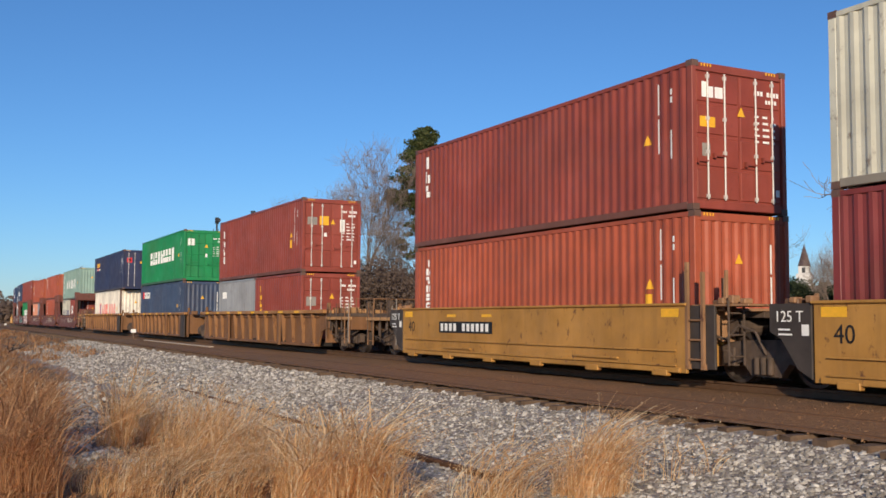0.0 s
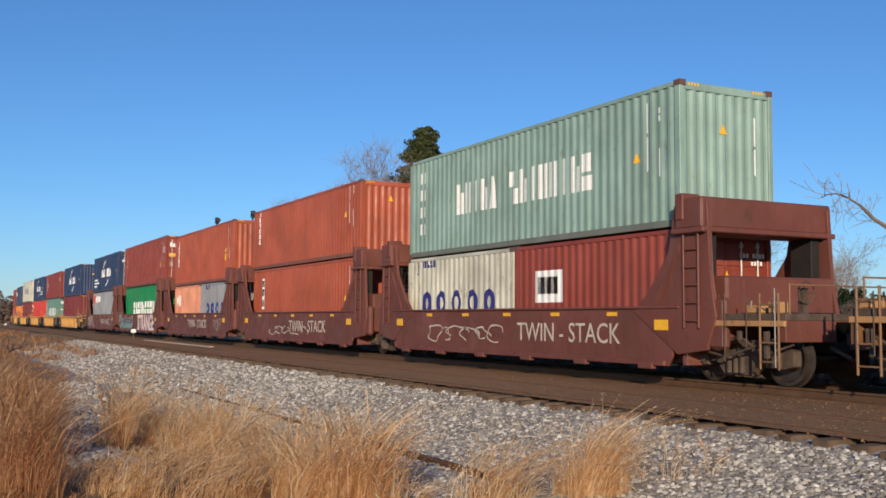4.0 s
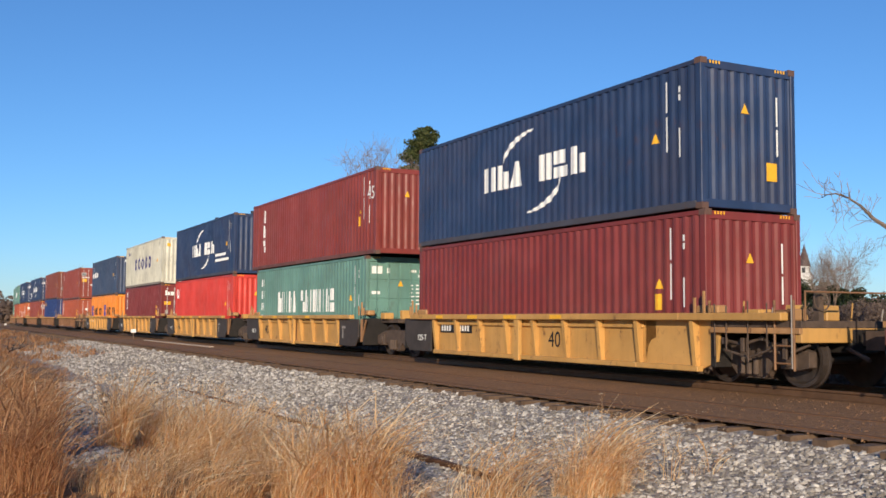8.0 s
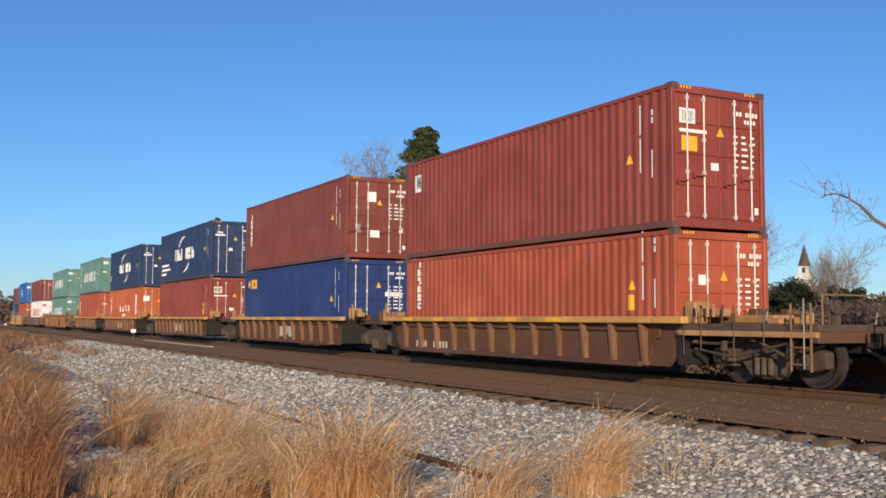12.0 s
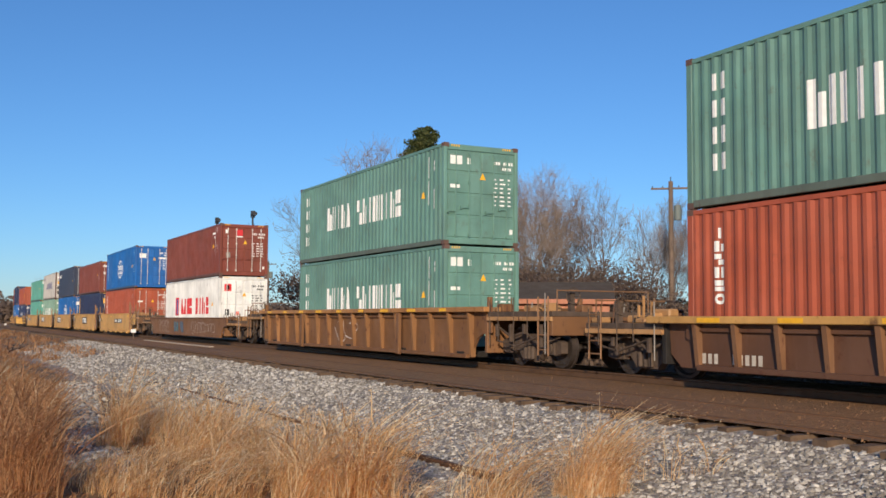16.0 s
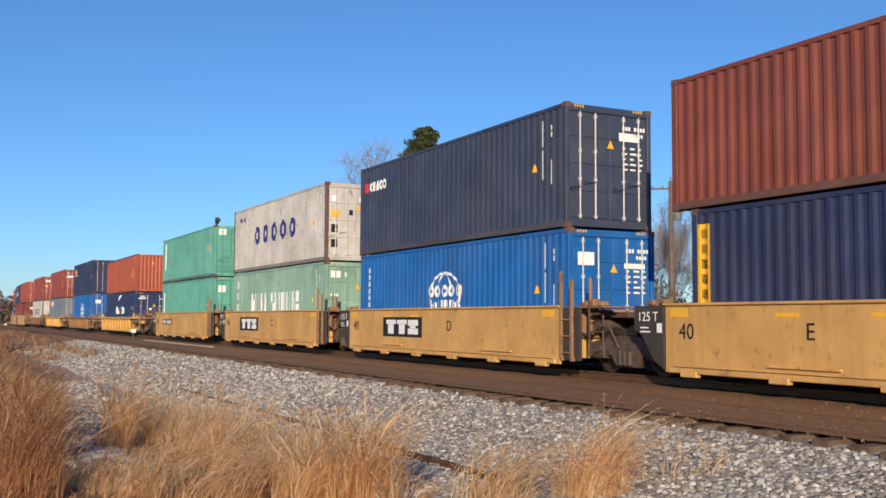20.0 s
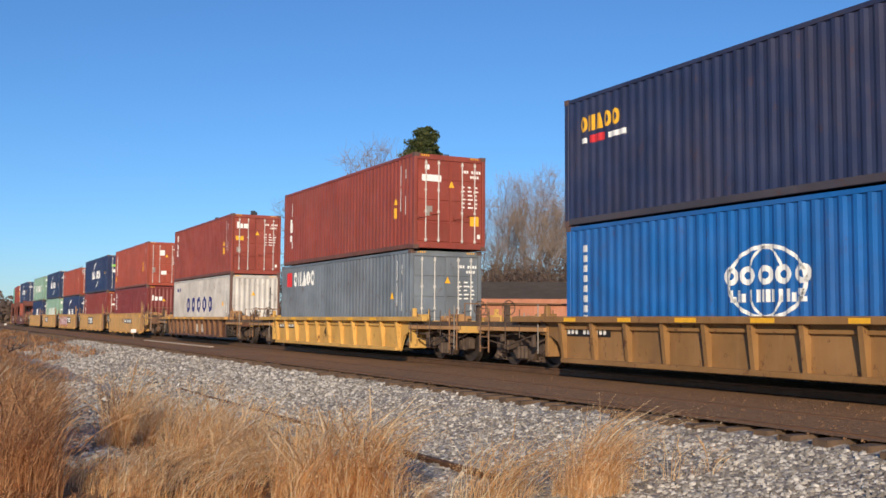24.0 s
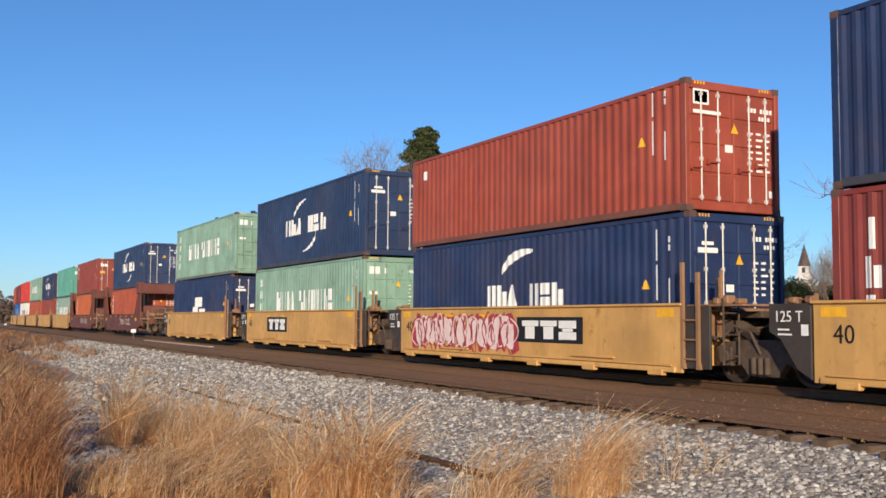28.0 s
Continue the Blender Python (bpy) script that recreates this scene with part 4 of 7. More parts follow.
    if kind == "twin":
        for e in (-1, 1):
            for sy in (-1, 1):
                part("bulkhead_side", shape(("bulk", e, sy), mat, lambda bm: bulkhead(bm, e, sy), edge=0.01), car)
            a, b = sorted((e * 6.45, e * 7.2))
            box_part("bulkhead_cap", mat, car, a, b, -SIDE - 0.1, SIDE + 0.1, 2.82, 3.4, 0.04)
            box_part("cap_flange", mat, car, a - 0.07, b + 0.07, -SIDE - 0.14, SIDE + 0.14, 2.74, 2.84, 0.02)
            box_part("cap_block", mat, car, *sorted((e * 6.5, e * 6.72)), -SIDE - 0.13, -SIDE + 0.3, 3.0, 3.5, 0.02)
            box_part("end_wall", mat, car, *sorted((e * 6.95, e * 7.5)), -SIDE + 0.2, SIDE - 0.2, 0.72, 1.95, 0.05)
            box_part("end_brace", mat, car, *sorted((e * 7.2, e * 7.62)), -SIDE + 0.02, -SIDE + 0.2, 0.62, 1.55, 0.06)
            part("brace_rib", shape(("bracerib", e), mat, lambda bm: slab(bm, [(e * x, z) for x, z in ((5.75, 1.42), (5.85, 1.42), (6.5, 2.4), (6.5, 2.55))][::e], -SIDE - 0.06, -SIDE - 0.02)), car)
            box_part("bulkhead_frame", M_UNDER, car, a + 0.1, b - 0.1, -SIDE + 0.12, -SIDE + 0.35, 0.7, 2.95, 0.02)
            box_part("bulkhead_frame", M_UNDER, car, a + 0.1, b - 0.1, SIDE - 0.35, SIDE - 0.12, 0.7, 2.95, 0.02)
            part("ladder", shape(("tl", 2.3), mat, lambda bm: ladder(bm, 2.3, 0.4, 7)), car, pose(e * 6.85, -SIDE - 0.06, 1.0))
            box_part("yellow_marker", M_YELLOW, car, e * 5.95 - 0.2, e * 5.95 + 0.2, -SIDE - 0.03, -SIDE - 0.02, 0.95, 1.15)
        if words_at is not None:
            plate_text(car, "TWIN - STACK", words_at, 0.84, 0.6, M_GREYWHITE, -SIDE - 0.006)
        bars_part("yellow_stripes", car, [(-4.2 + 2.1 * i, -3.85 + 2.1 * i, 1.22, 1.3) for i in range(5)], M_YELLOW, -SIDE - 0.004)
    if kind == "flat":
        for e in (-1, 1):
            a, b = sorted((e * (half - 0.3), e * (half + 1.7)))
            box_part("end_cover", mat, car, a, b, -1.45, 1.45, z1 - 0.1, z1 + 0.02, 0.02)
    if kind == "gold" and forty_at is not None:
        plate_text(car, "40", forty_at, 0.66, 0.5, M_BLACK, -SIDE + 0.092)
    if kind == "gold" or kind == "brown":
        for e in (-1, 1):
            for sy in (-1, 1):
                box_part("upright", mat, car, e * (half + 0.7) - 0.06, e * (half + 0.7) + 0.06, sy * 1.38 - 0.06, sy * 1.38 + 0.06, z1, z1 + 0.26, 0.02)
    # lettering on the side
    if letter:
        plate_text(car, letter, letter_at, 0.95, 0.4, M_BLACK, -SIDE - 0.006)
    if plate:
        x, w = plate
        y = -SIDE + (0.094 if ribbed else -0.006)
        if plate_mat == "logo":
            bars_part("number_board", car, [(x - w / 2, x + w / 2, 0.62, 1.2)], M_BLACK, y)
            bars_part("lettering", car, [(x + w * (f - 0.5), x + w * (g - 0.5), a, b) for f, g, a, b in ((0.09, 0.35, 0.99, 1.12), (0.14, 0.29, 0.7, 0.985), (0.38, 0.63, 0.99, 1.12), (0.43, 0.58, 0.7, 0.985), (0.66, 0.91, 0.95, 1.12), (0.66, 0.91, 0.7, 0.87), (0.71, 0.86, 0.875, 0.945))], M_WHITE, y - 0.004)
        elif plate_mat == "number":
            bars_part("number_board", car, [(x - w / 2, x + w / 2, 0.78, 1.08)], M_BLACK, y)
            bars_part("lettering", car, [(x - w / 2 + 0.1 + i * (w - 0.2) / 11, x - w / 2 + 0.1 + (i + 0.62) * (w - 0.2) / 11, 0.83, 1.03) for i in range(11) if i != 4], M_WHITE, y - 0.004)
        elif plate_mat == "figures":
            bars_part("lettering", car, [(x + w * (i / 11 - 0.5), x + w * ((i + 0.6) / 11 - 0.5), 0.36, 0.54) for i in range(11) if i not in (4, 5)], M_GREYWHITE, -SIDE + 0.094)
        else:
            yy = -SIDE + 0.094
            bars_part("lettering", car, [(x + w * (f - 0.5), x + w * (g - 0.5), a, b) for f, g, a, b in ((0.0, 0.3, 0.45, 0.85), (0.34, 0.62, 0.55, 0.85), (0.68, 1.0, 0.45, 0.85))], M_GREYWHITE, yy)
    if ribbed:
        bars_part("yellow_stripes", car, [(x - 0.26 + 0.1 * math.sin(9 * x), x + 0.24, z1 - 0.1, z1 - 0.015) for x in [-half + 0.6 + 1.9 * q for q in range(int((2 * half) / 1.9))]], M_YELLOW, -SIDE - 0.122)
    coat = -SIDE - (0.026 if kind == "twin" else 0.004)
    for x0, x1, a, b, mt, n, th in spray:
        coat -= 0.0015
        if n < 0:
            spray_patch(car, rnd, x0, x1, a, b, mt, -n, coat)
            continue
        spray_part(car, scrawl(rnd, x0, x1, a, b, n, th), mt, -SIDE + 0.094 - 0.002 * rnd.random() if ribbed else coat)
    for x in trucks:
        truck(car, x)
    return roll(car, s)


# ---- the train, from its head ----
FLOOR = 0.34
LOW, HIGH = 2.591, 2.896
D45 = 13.716
HALF = dict(smooth=6.2, brown=7.0, chord=4.6, dark=5.6, flat=7.9, twin=6.2, gold=5.9)
ZS = dict(smooth=(0.16, 1.43), brown=(0.14, 1.45), chord=(0.21, 1.26), dark=(0.23, 1.2), flat=(0.21, 1.15), twin=(0.27, 1.38), gold=(0.2, 1.2))
CARLABEL = dict(smooth="smooth-sided yellow well car with dark end panels", brown="rusty ochre well car with upright side ribs",
                chord="yellow well car with ribbed sides and black end panels", dark="grimy dark brown well car with yellow-stained edges",
                flat="low stained brown well car with plain sides", twin="red oxide well car with tall end bulkheads", gold="golden yellow well car with ribbed sides")
tri = lambda mat=M_WHITE: column_style(6, 0.72, 0.28, 1.05, 2.5, mat)
col3 = lambda: column_style(3, 0.62, 0.34, 1.35, 2.6)
DEC_COLUMN = [(M_WHITE, ((-0.95, -0.83, 2.2, 2.5), (-0.8, -0.66, 2.2, 2.42), (-0.62, -0.42, 2.2, 2.42))), (M_YELLOW, ((-1.0, -0.62, 1.62, 1.82),)), (M_GREYMARK, ((-0.95, -0.75, 1.05, 1.3),))]
DEC_T = [(M_WHITE, ((-0.42, -0.08, 2.0, 2.35), (-0.3, 0.05, 0.75, 1.0), (0.8, 0.95, 0.95, 1.1))), (M_GREYMARK, ((-0.85, -0.65, 0.9, 1.2),))]
DEC_TALL = [(M_WHITE, ((-1.0, -0.62, 2.3, 2.55), (-0.45, -0.35, 2.32, 2.5), (-1.0, -0.7, 1.62, 1.72)))]
DEC_GRID = [(M_WHITE, ((-1.0, -0.78, 2.2, 2.4), (0.1, 0.25, 2.2, 2.4))), (M_YELLOW, ((-1.0, -0.65, 1.6, 1.9),)), (M_BLACK, ((-1.0, -0.75, 1.05, 1.35), (-1.0, -0.75, 0.5, 0.8), (-0.3, -0.15, 1.7, 1.9)))]
DEC_WHITESQ = [(M_WHITE, ((-1.0, -0.62, 2.1, 2.45),))]
DEC_PLAIN = [(M_YELLOW, ((0.45, 0.72, 0.62, 0.98),))]
DEC_BADGE = [(M_WHITE, ((-1.0, -0.6, 2.1, 2.4), (-1.0, -0.3, 1.92, 1.99), (-0.2, 0.0, 1.2, 1.35))), (M_BLACK, ((-0.96, -0.64, 2.14, 2.36),))]
DEC_SWOOSH = [(M_WHITE, ((-1.0, -0.5, 2.1, 2.2), (-0.9, -0.6, 2.25, 2.32), (-0.3, -0.1, 1.35, 1.5)))]
DEC_ROYAL = [(M_WHITE, ((-0.95, -0.5, 2.05, 2.35), (0.35, 0.95, 2.0, 2.12)))]

# Each unit: centre, kind of car, upper box, lower boxes.
# A box: tail, colour, label, keyword arguments.
B = lambda tail, colour, label, **k: (tail, colour, label, k)
TRAIN = [
    (-5.39, "smooth", B(-11.49, "beige", "beige corrugated freight container stacked on a red one", style=[(M_REDMARK, [arc_curve(1.5, 2.3, 0.22, 0.18, 0, 360, 0.34)])]), [B(-11.49, "dark_red", "dark red freight container low in a yellow well car")]),
    (-20.82, "smooth", B(-26.95, "red", "weathered red freight container with white upright side letters", style=col3(), head_marks=DEC_COLUMN),
     [B(-26.92, "orange_red", "orange-red freight container with an unmarked corrugated end", end="plain", style=tri())]),
    (-42.2, "brown", B(-49.2, "red", "brick red freight container with pale outlined side letters", style=column_style(4, 0.6, 0.36, 0.75, 2.4), head_marks=[(M_YELLOW, ((-0.5, -0.12, 1.85, 2.2),)), (M_GREYMARK, ((-1.0, -0.6, 1.85, 2.15),)), (M_WHITE, ((-0.32, -0.2, 1.4, 1.55), (0.35, 0.55, 1.6, 2.1)))]),
     [B(-49.2, "grey", "short grey freight container in a rusty well car", length=6.058, high=LOW, end="plain", style=[(M_WHITE, [(0.7, 1.4, 1.75, 2.05)])]),
      B(-43.08, "red", "short brick red freight container with yellow side letters", length=6.058, high=LOW, style=column_style(4, 0.6, 0.32, 0.9, 2.2, M_YELLOW), head_marks=[(M_GREYMARK, ((-1.0, -0.6, 1.3, 1.65),))])]),
    (-62.7, "brown", B(-69.1, "green", "bright green freight container with a long white word", style=[(M_WHITE, mark_word("bvbnubbbn", 2.73, 1.25, 9.65, 2.02))], head_marks=[(M_WHITE, ((-1.0, -0.62, 2.0, 2.38),)), (M_WHITE, ((0.0, 0.12, 1.35, 1.55),))]),
     [B(-69.13, "dusty_navy", "dusty blue-grey freight container with a red and white mark", end="plain", style=badge_style(x=0.6, size=0.85))]),
    (-83.7, "brown", B(-89.91, "navy", "long navy freight container overhanging a white one", length=D45, style=badge_style(M_YELLOW, 1.0, 0.72, True, False), head_marks=[(M_REDMARK, ((-0.95, -0.58, 1.95, 2.3),)), (M_WHITE, ((-0.85, -0.68, 2.02, 2.24),)), (M_YELLOW, ((0.45, 0.62, 0.45, 0.6),))]),
     [B(-89.26, "cream", "cream freight container with faded red letters and rusty corners", end="plain", style=frame_style(M_PINK))]),
    (-105.25, "twin", B(-111.31, "pale_green", "pale green freight container with tall white letters", end="plain", style=ship_style()),
     [B(-111.39, "beige", "short pale freight container with dark blue letters", length=6.058, high=LOW, end="plain", style=ring_style(0.8, 5.3, 0.9, 1.6)),
      B(-105.27, "red", "short red freight container with a white placard", length=6.058, high=LOW, style=[(M_WHITE, [(0.9, 2.1, 1.2, 1.95)]), (M_BLACK, [(1.05, 1.9, 1.4, 1.8)])])]),
    (-121.2, "twin", B(-127.39, "orange_red", "orange-red freight container with white upright letters", high=LOW, end="plain", style=tri()),
     [B(-127.31, "orange_red", "orange-red freight container with a white lettered column", style=[(M_WHITE, [(1.2, 1.6, 1.2, 2.5)]), (M_BLACK, [(1.28, 1.52, 1.3, 1.6), (1.28, 1.52, 1.75, 2.05), (1.28, 1.52, 2.15, 2.4)])])]),
    (-136.85, "twin", B(-142.96, "orange_red", "bright orange-red freight container with a corrugated end", end="plain", style=tri()),
     [B(-142.91, "salmon", "short faded salmon freight container", length=6.058, high=LOW, end="plain", style=[(M_WHITE, mark_word("ovi", 0.5, 1.5, 1.6, 2.1))]),
      B(-136.8, "grey", "short grey freight container with blue letters", length=6.058, high=LOW, end="plain", style=ring_style(1.0, 5.6, 1.0, 1.6))]),
    (-152.5, "twin", B(-159.45, "red", "long red freight container overhanging a green one", length=D45, style=col3(), head_marks=DEC_COLUMN),
     [B(-158.62, "green", "green freight container with a long white word", style=[(M_WHITE, mark_word("bvbnubbbn", 2.78, 1.08, 9.86, 1.88))])]),
    (-168.1, "twin", B(-174.22, "deep_blue", "dark blue freight container with white letters and two swooshes", style=swoosh_style("tail"), head_marks=DEC_SWOOSH),
     [B(-174.17, "grey", "grey freight container with a red and white mark", end="plain", style=badge_style(x=0.4, size=1.15))]),
    (-188.5, "chord", B(-194.71, "deep_blue", "dark blue freight container with a corrugated end", end="plain", style=swoosh_style(), head_marks=DEC_PLAIN),
     [B(-194.63, "dark_red", "deep red freight container with a corrugated end", end="plain")]),
    (-204.73, "chord", B(-211.58, "maroon", "long maroon freight container overhanging a green one", length=D45, high=2.85, end="plain", style=column_style(3, 1.5, 0.42, 0.6, 2.5)),
     [B(-210.83, "ship_green", "sea-green freight container with tall white letters", style=ship_style(), head_marks=DEC_TALL)]),
    (-220.72, "chord", B(-226.81, "deep_blue", "dark blue freight container with white letters and small print", end="plain", style=swoosh_style("head"), head_marks=DEC_PLAIN),
     [B(-226.82, "bright_red", "bright red freight container with a white mark", end="plain", style=[(M_WHITE, mark_word("ovi", 0.45, 1.9, 1.35, 2.46))])]),
    (-236.8, "chord", B(-243.0, "beige", "dull beige freight container with dark blue letters", end="plain", style=ring_style(3.2, 9.0), head_marks=[(M_YELLOW, ((-0.9, -0.7, 2.3, 2.5),))]),
     [B(-242.95, "dark_red", "deep red freight container with white upright letters", style=col3(), head_marks=DEC_COLUMN)]),
    (-253.08, "chord", B(-259.23, "dusty_navy", "slate blue freight container with small white letters", end="plain", style=[(M_WHITE, mark_word("onoono", 0.45, 1.5, 3.1, 2.0) + [(0.6, 0.8, 2.1, 2.45), (0.85, 1.0, 2.2, 2.5)])], head_marks=[(M_WHITE, tuple((-0.6 + 0.22 * i, -0.45 + 0.22 * i, 2.45, 2.6) for i in range(7)))]),
     [B(-259.18, "orange", "short bright orange freight container with dark letters", length=6.058, high=LOW, end="plain", style=block_style(0.0)),
      B(-253.06, "orange", "short bright orange freight container at the head of its well", length=6.058, high=LOW, end="plain", style=block_style(0.3))]),
    (-273.4, "dark", B(-279.54, "red", "brick red freight container with a small dark badge", style=[(M_WHITE, [(0.55, 1.0, 1.95, 2.45)]), (M_BLACK, [(0.6, 0.95, 2.05, 2.4)])], head_marks=DEC_BADGE + [(M_YELLOW, ((-0.95, -0.55, 1.55, 1.85),))]),
     [B(-279.49, "orange_red", "orange-red freight container with a door end", high=LOW, style=tri(), head_marks=[(M_WHITE, ((-0.6, -0.42, 1.5, 1.7),))])]),
    (-290.55, "dark", B(-296.65, "brown_red", "red-brown freight container with white placards on its doors", style=tri(), head_marks=DEC_T),
     [B(-296.66, "royal", "royal blue freight container with a small yellow mark", style=[(M_YELLOW, mark_word("onon", 0.5, 2.1, 1.9, 2.5))], head_marks=[(M_WHITE, ((0.3, 0.95, 1.6, 1.75),))])]),
    (-308.99, "dark", B(-315.08, "deep_blue", "dark blue freight container with small print at its tail", style=swoosh_style("tail"), head_marks=DEC_SWOOSH),
     [B(-315.09, "red", "red freight container with a dark badge on its doors", head_marks=DEC_BADGE)]),
    (-327.69, "dark", B(-333.77, "deep_blue", "dark blue freight container with rusty corner posts", style=swoosh_style() + [(M_YELLOW, [(0.25, 0.55, 0.75, 1.1)])], head_marks=DEC_SWOOSH),
     [B(-333.79, "rust_orange", "tan-orange freight container with four white letters", style=tri() + [(M_WHITE, mark_word("u v z o", 4.6, 1.25, 8.4, 1.72) + [(5.8, 6.7, 0.92, 1.1), (10.6, 11.1, 1.05, 2.4)])], head_marks=[(M_WHITE, ((-0.95, -0.55, 1.95, 2.3),))])]),
    (-344.84, "dark", B(-350.93, "ship_green", "sea-green freight container stacked on an orange-red one", style=ship_style(), head_marks=DEC_TALL),
     [B(-350.94, "orange_red", "orange-red freight container with doors ahead", style=tri(), head_marks=[(M_WHITE, ((-0.95, -0.6, 1.9, 2.0), (-0.3, -0.2, 1.9, 2.1)))])]),
    (-367.5, "brown", B(-373.28, "ship_green", "sea-green freight container on top of its twin", style=ship_style(), head_marks=DEC_TALL),
     [B(-373.22, "ship_green", "sea-green freight container under its twin", style=ship_style(), head_marks=DEC_TALL)]),
    (-391.2, "flat", B(-397.32, "brown_red", "plain red-brown freight container", high=LOW, style=[(M_WHITE, [(10.6, 11.3, 2.1, 2.2), (11.0, 11.15, 1.9, 2.0)])], head_marks=[(M_REDMARK, ((-0.42, -0.08, 2.0, 2.3),)), (M_WHITE, ((-0.42, -0.08, 1.92, 1.98), (-0.95, -0.85, 2.1, 2.28))), (M_GREYMARK, ((-0.9, -0.7, 0.9, 1.15),))]),
     [B(-397.32, "white", "white freight container with red letters", style=frame_style(), head_marks=[(M_REDMARK, ((-0.95, -0.6, 2.15, 2.5),)), (M_WHITE, ((-0.86, -0.7, 2.22, 2.42),)), (M_BLACK, ((-0.9, -0.7, 0.95, 1.25),)), (M_PINK, ((-0.35, -0.2, 0.95, 1.15),))])]),
    (-413.55, "smooth", B(-419.55, "bright_blue", "bright blue freight container with a white globe mark", style=globe_style(), head_marks=DEC_ROYAL),
     [B(-419.8, "orange_red", "orange-red freight container with upright white letters", style=tri(), head_marks=[(M_WHITE, ((-0.95, -0.6, 1.9, 2.0),))])]),
    (-429.0, "smooth", B(-435.37, "brown_red", "red-brown freight container with repainted patches", high=LOW, style=[], head_marks=[(M_WHITE, ((-0.95, -0.55, 2.1, 2.25), (-0.9, -0.75, 1.5, 1.7)))]),
     [B(-434.82, "navy", "navy freight container with a yellow strip", style=[(M_YELLOW, [(0.17, 0.5, 1.05, 2.6)]), (M_BLACK, [(0.26, 0.42, 1.2 + 0.28 * i, 1.38 + 0.28 * i) for i in range(5)])], head_marks=[(M_YELLOW, ((-0.95, -0.6, 2.0, 2.4),))])]),
    (-445.0, "smooth", B(-451.2, "slate", "dark slate freight container with a small red and white mark", style=badge_style(x=0.3, size=0.62), head_marks=[(M_WHITE, ((0.3, 0.9, 2.1, 2.3),))]),
     [B(-451.1, "bright_blue", "bright blue freight container under a dark one", style=globe_style(), head_marks=DEC_ROYAL)]),
    (-460.5, "smooth", B(-466.64, "dusty_grey", "grimy pale grey freight container with blue letters", style=ring_style(), head_marks=DEC_GRID),
     [B(-466.6, "pale_green_b", "faded pale green freight container with white letters", style=ship_style(), head_marks=DEC_TALL)]),
    (-476.2, "smooth", B(-482.39, "teal", "teal freight container on top of its twin", high=LOW, style=[(M_WHITE, [(0.55, 0.85, 0.75, 2.3)])], head_marks=DEC_WHITESQ),
     [B(-482.31, "teal", "teal freight container under its twin", style=[(M_WHITE, [(0.5, 0.75, 0.75, 2.3)])], head_marks=DEC_WHITESQ)]),
    (-497.2, "gold", B(-503.25, "orange_red", "orange-red freight container with a blue upper edge", high=LOW, end="plain", top="royal"),
     [B(-503.26, "dark_blue", "navy freight container with white letters and a swoosh", high=LOW, style=[(M_WHITE, mark_word("nuv nbu", 4.4, 1.1, 7.9, 1.62) + [arc_curve(6.6, 1.85, 1.3, 0.55, 170, 85, 0.22, 40, 0.7)])], head_marks=DEC_SWOOSH)]),
    (-516.95, "gold", B(-523.08, "navy", "navy freight container with a small yellow word", style=badge_style(M_YELLOW, 0.35, 0.72, True, False), head_marks=[(M_YELLOW, ((0.35, 0.5, 0.4, 0.55),)), (M_GREYMARK, ((0.9, 1.05, 1.1, 1.4),))]),
     [B(-523.01, "bright_blue", "bright blue freight container with a globe mark", style=globe_style(), head_marks=DEC_ROYAL)]),
    (-537.2, "gold", B(-543.21, "red", "red freight container with doors and yellow placard", style=column_style(3, 0.75, 0.34, 0.55, 2.45), head_marks=[(M_WHITE, ((-0.95, -0.3, 2.05, 2.25), (-0.85, -0.7, 2.4, 2.55))), (M_YELLOW, ((0.7, 1.0, 0.75, 1.05),)), (M_GREYMARK, ((-0.8, -0.6, 1.0, 1.3),))]),
     [B(-543.43, "mid_grey", "dark grey freight container with a red and white mark", style=badge_style(x=0.6, size=1.15))]),
    (-557.2, "dark", B(-563.29, "red", "red freight container stacked on a white one", style=col3(), head_marks=DEC_COLUMN),
     [B(-563.3, "dusty_grey", "off-white freight container with blue letters and rust stains", end="plain", style=ring_style())]),
    (-577.35, "smooth", B(-583.54, "tile_red", "orange-red freight container with placards on its doors", style=tri() + [(M_YELLOW, [(0.3, 0.6, 0.6, 0.9)])], head_marks=DEC_T),
     [B(-583.42, "dark_red", "deep red freight container with white letters on its end", end="plain", style=col3(), head_marks=[(M_WHITE, ((-0.85, -0.75, 1.95, 2.3), (-0.68, -0.5, 1.95, 2.2), (-0.42, -0.2, 1.95, 2.2)))])]),
    (-593.4, "smooth", B(-599.45, "dark_blue", "dark blue freight container with a lime disc on its doors", style=swoosh_style(), head_marks=[(M_LIME, ((-0.9, -0.55, 1.95, 2.15), (-0.55, -0.2, 1.9, 2.2))), (M_WHITE, ((-0.85, -0.45, 1.5, 1.75),)), (M_YELLOW, ((0.8, 0.95, 0.7, 1.05),))]),
     [B(-599.5, "maroon", "maroon freight container with white upright letters", style=column_style(3, 0.6, 0.34, 0.6, 2.4), head_marks=[(M_WHITE, ((-0.85, -0.3, 1.8, 1.95), (-0.65, -0.5, 2.2, 2.35)))])]),
    (-608.95, "smooth", B(-615.14, "tile_red", "orange-red freight container with a dark badge on its doors", high=LOW, style=[(M_WHITE, [(0.75, 0.95, 1.95, 2.2)])], head_marks=DEC_BADGE),
     [B(-615.05, "dark_blue", "dark blue freight container with white letters and one swoosh", style=[(M_WHITE, mark_word("nuv nbu", 4.4, 1.12, 7.9, 1.66) + [arc_curve(6.5, 1.85, 1.35, 0.6, 172, 85, 0.24, 40, 0.7)])], head_marks=DEC_SWOOSH)]),
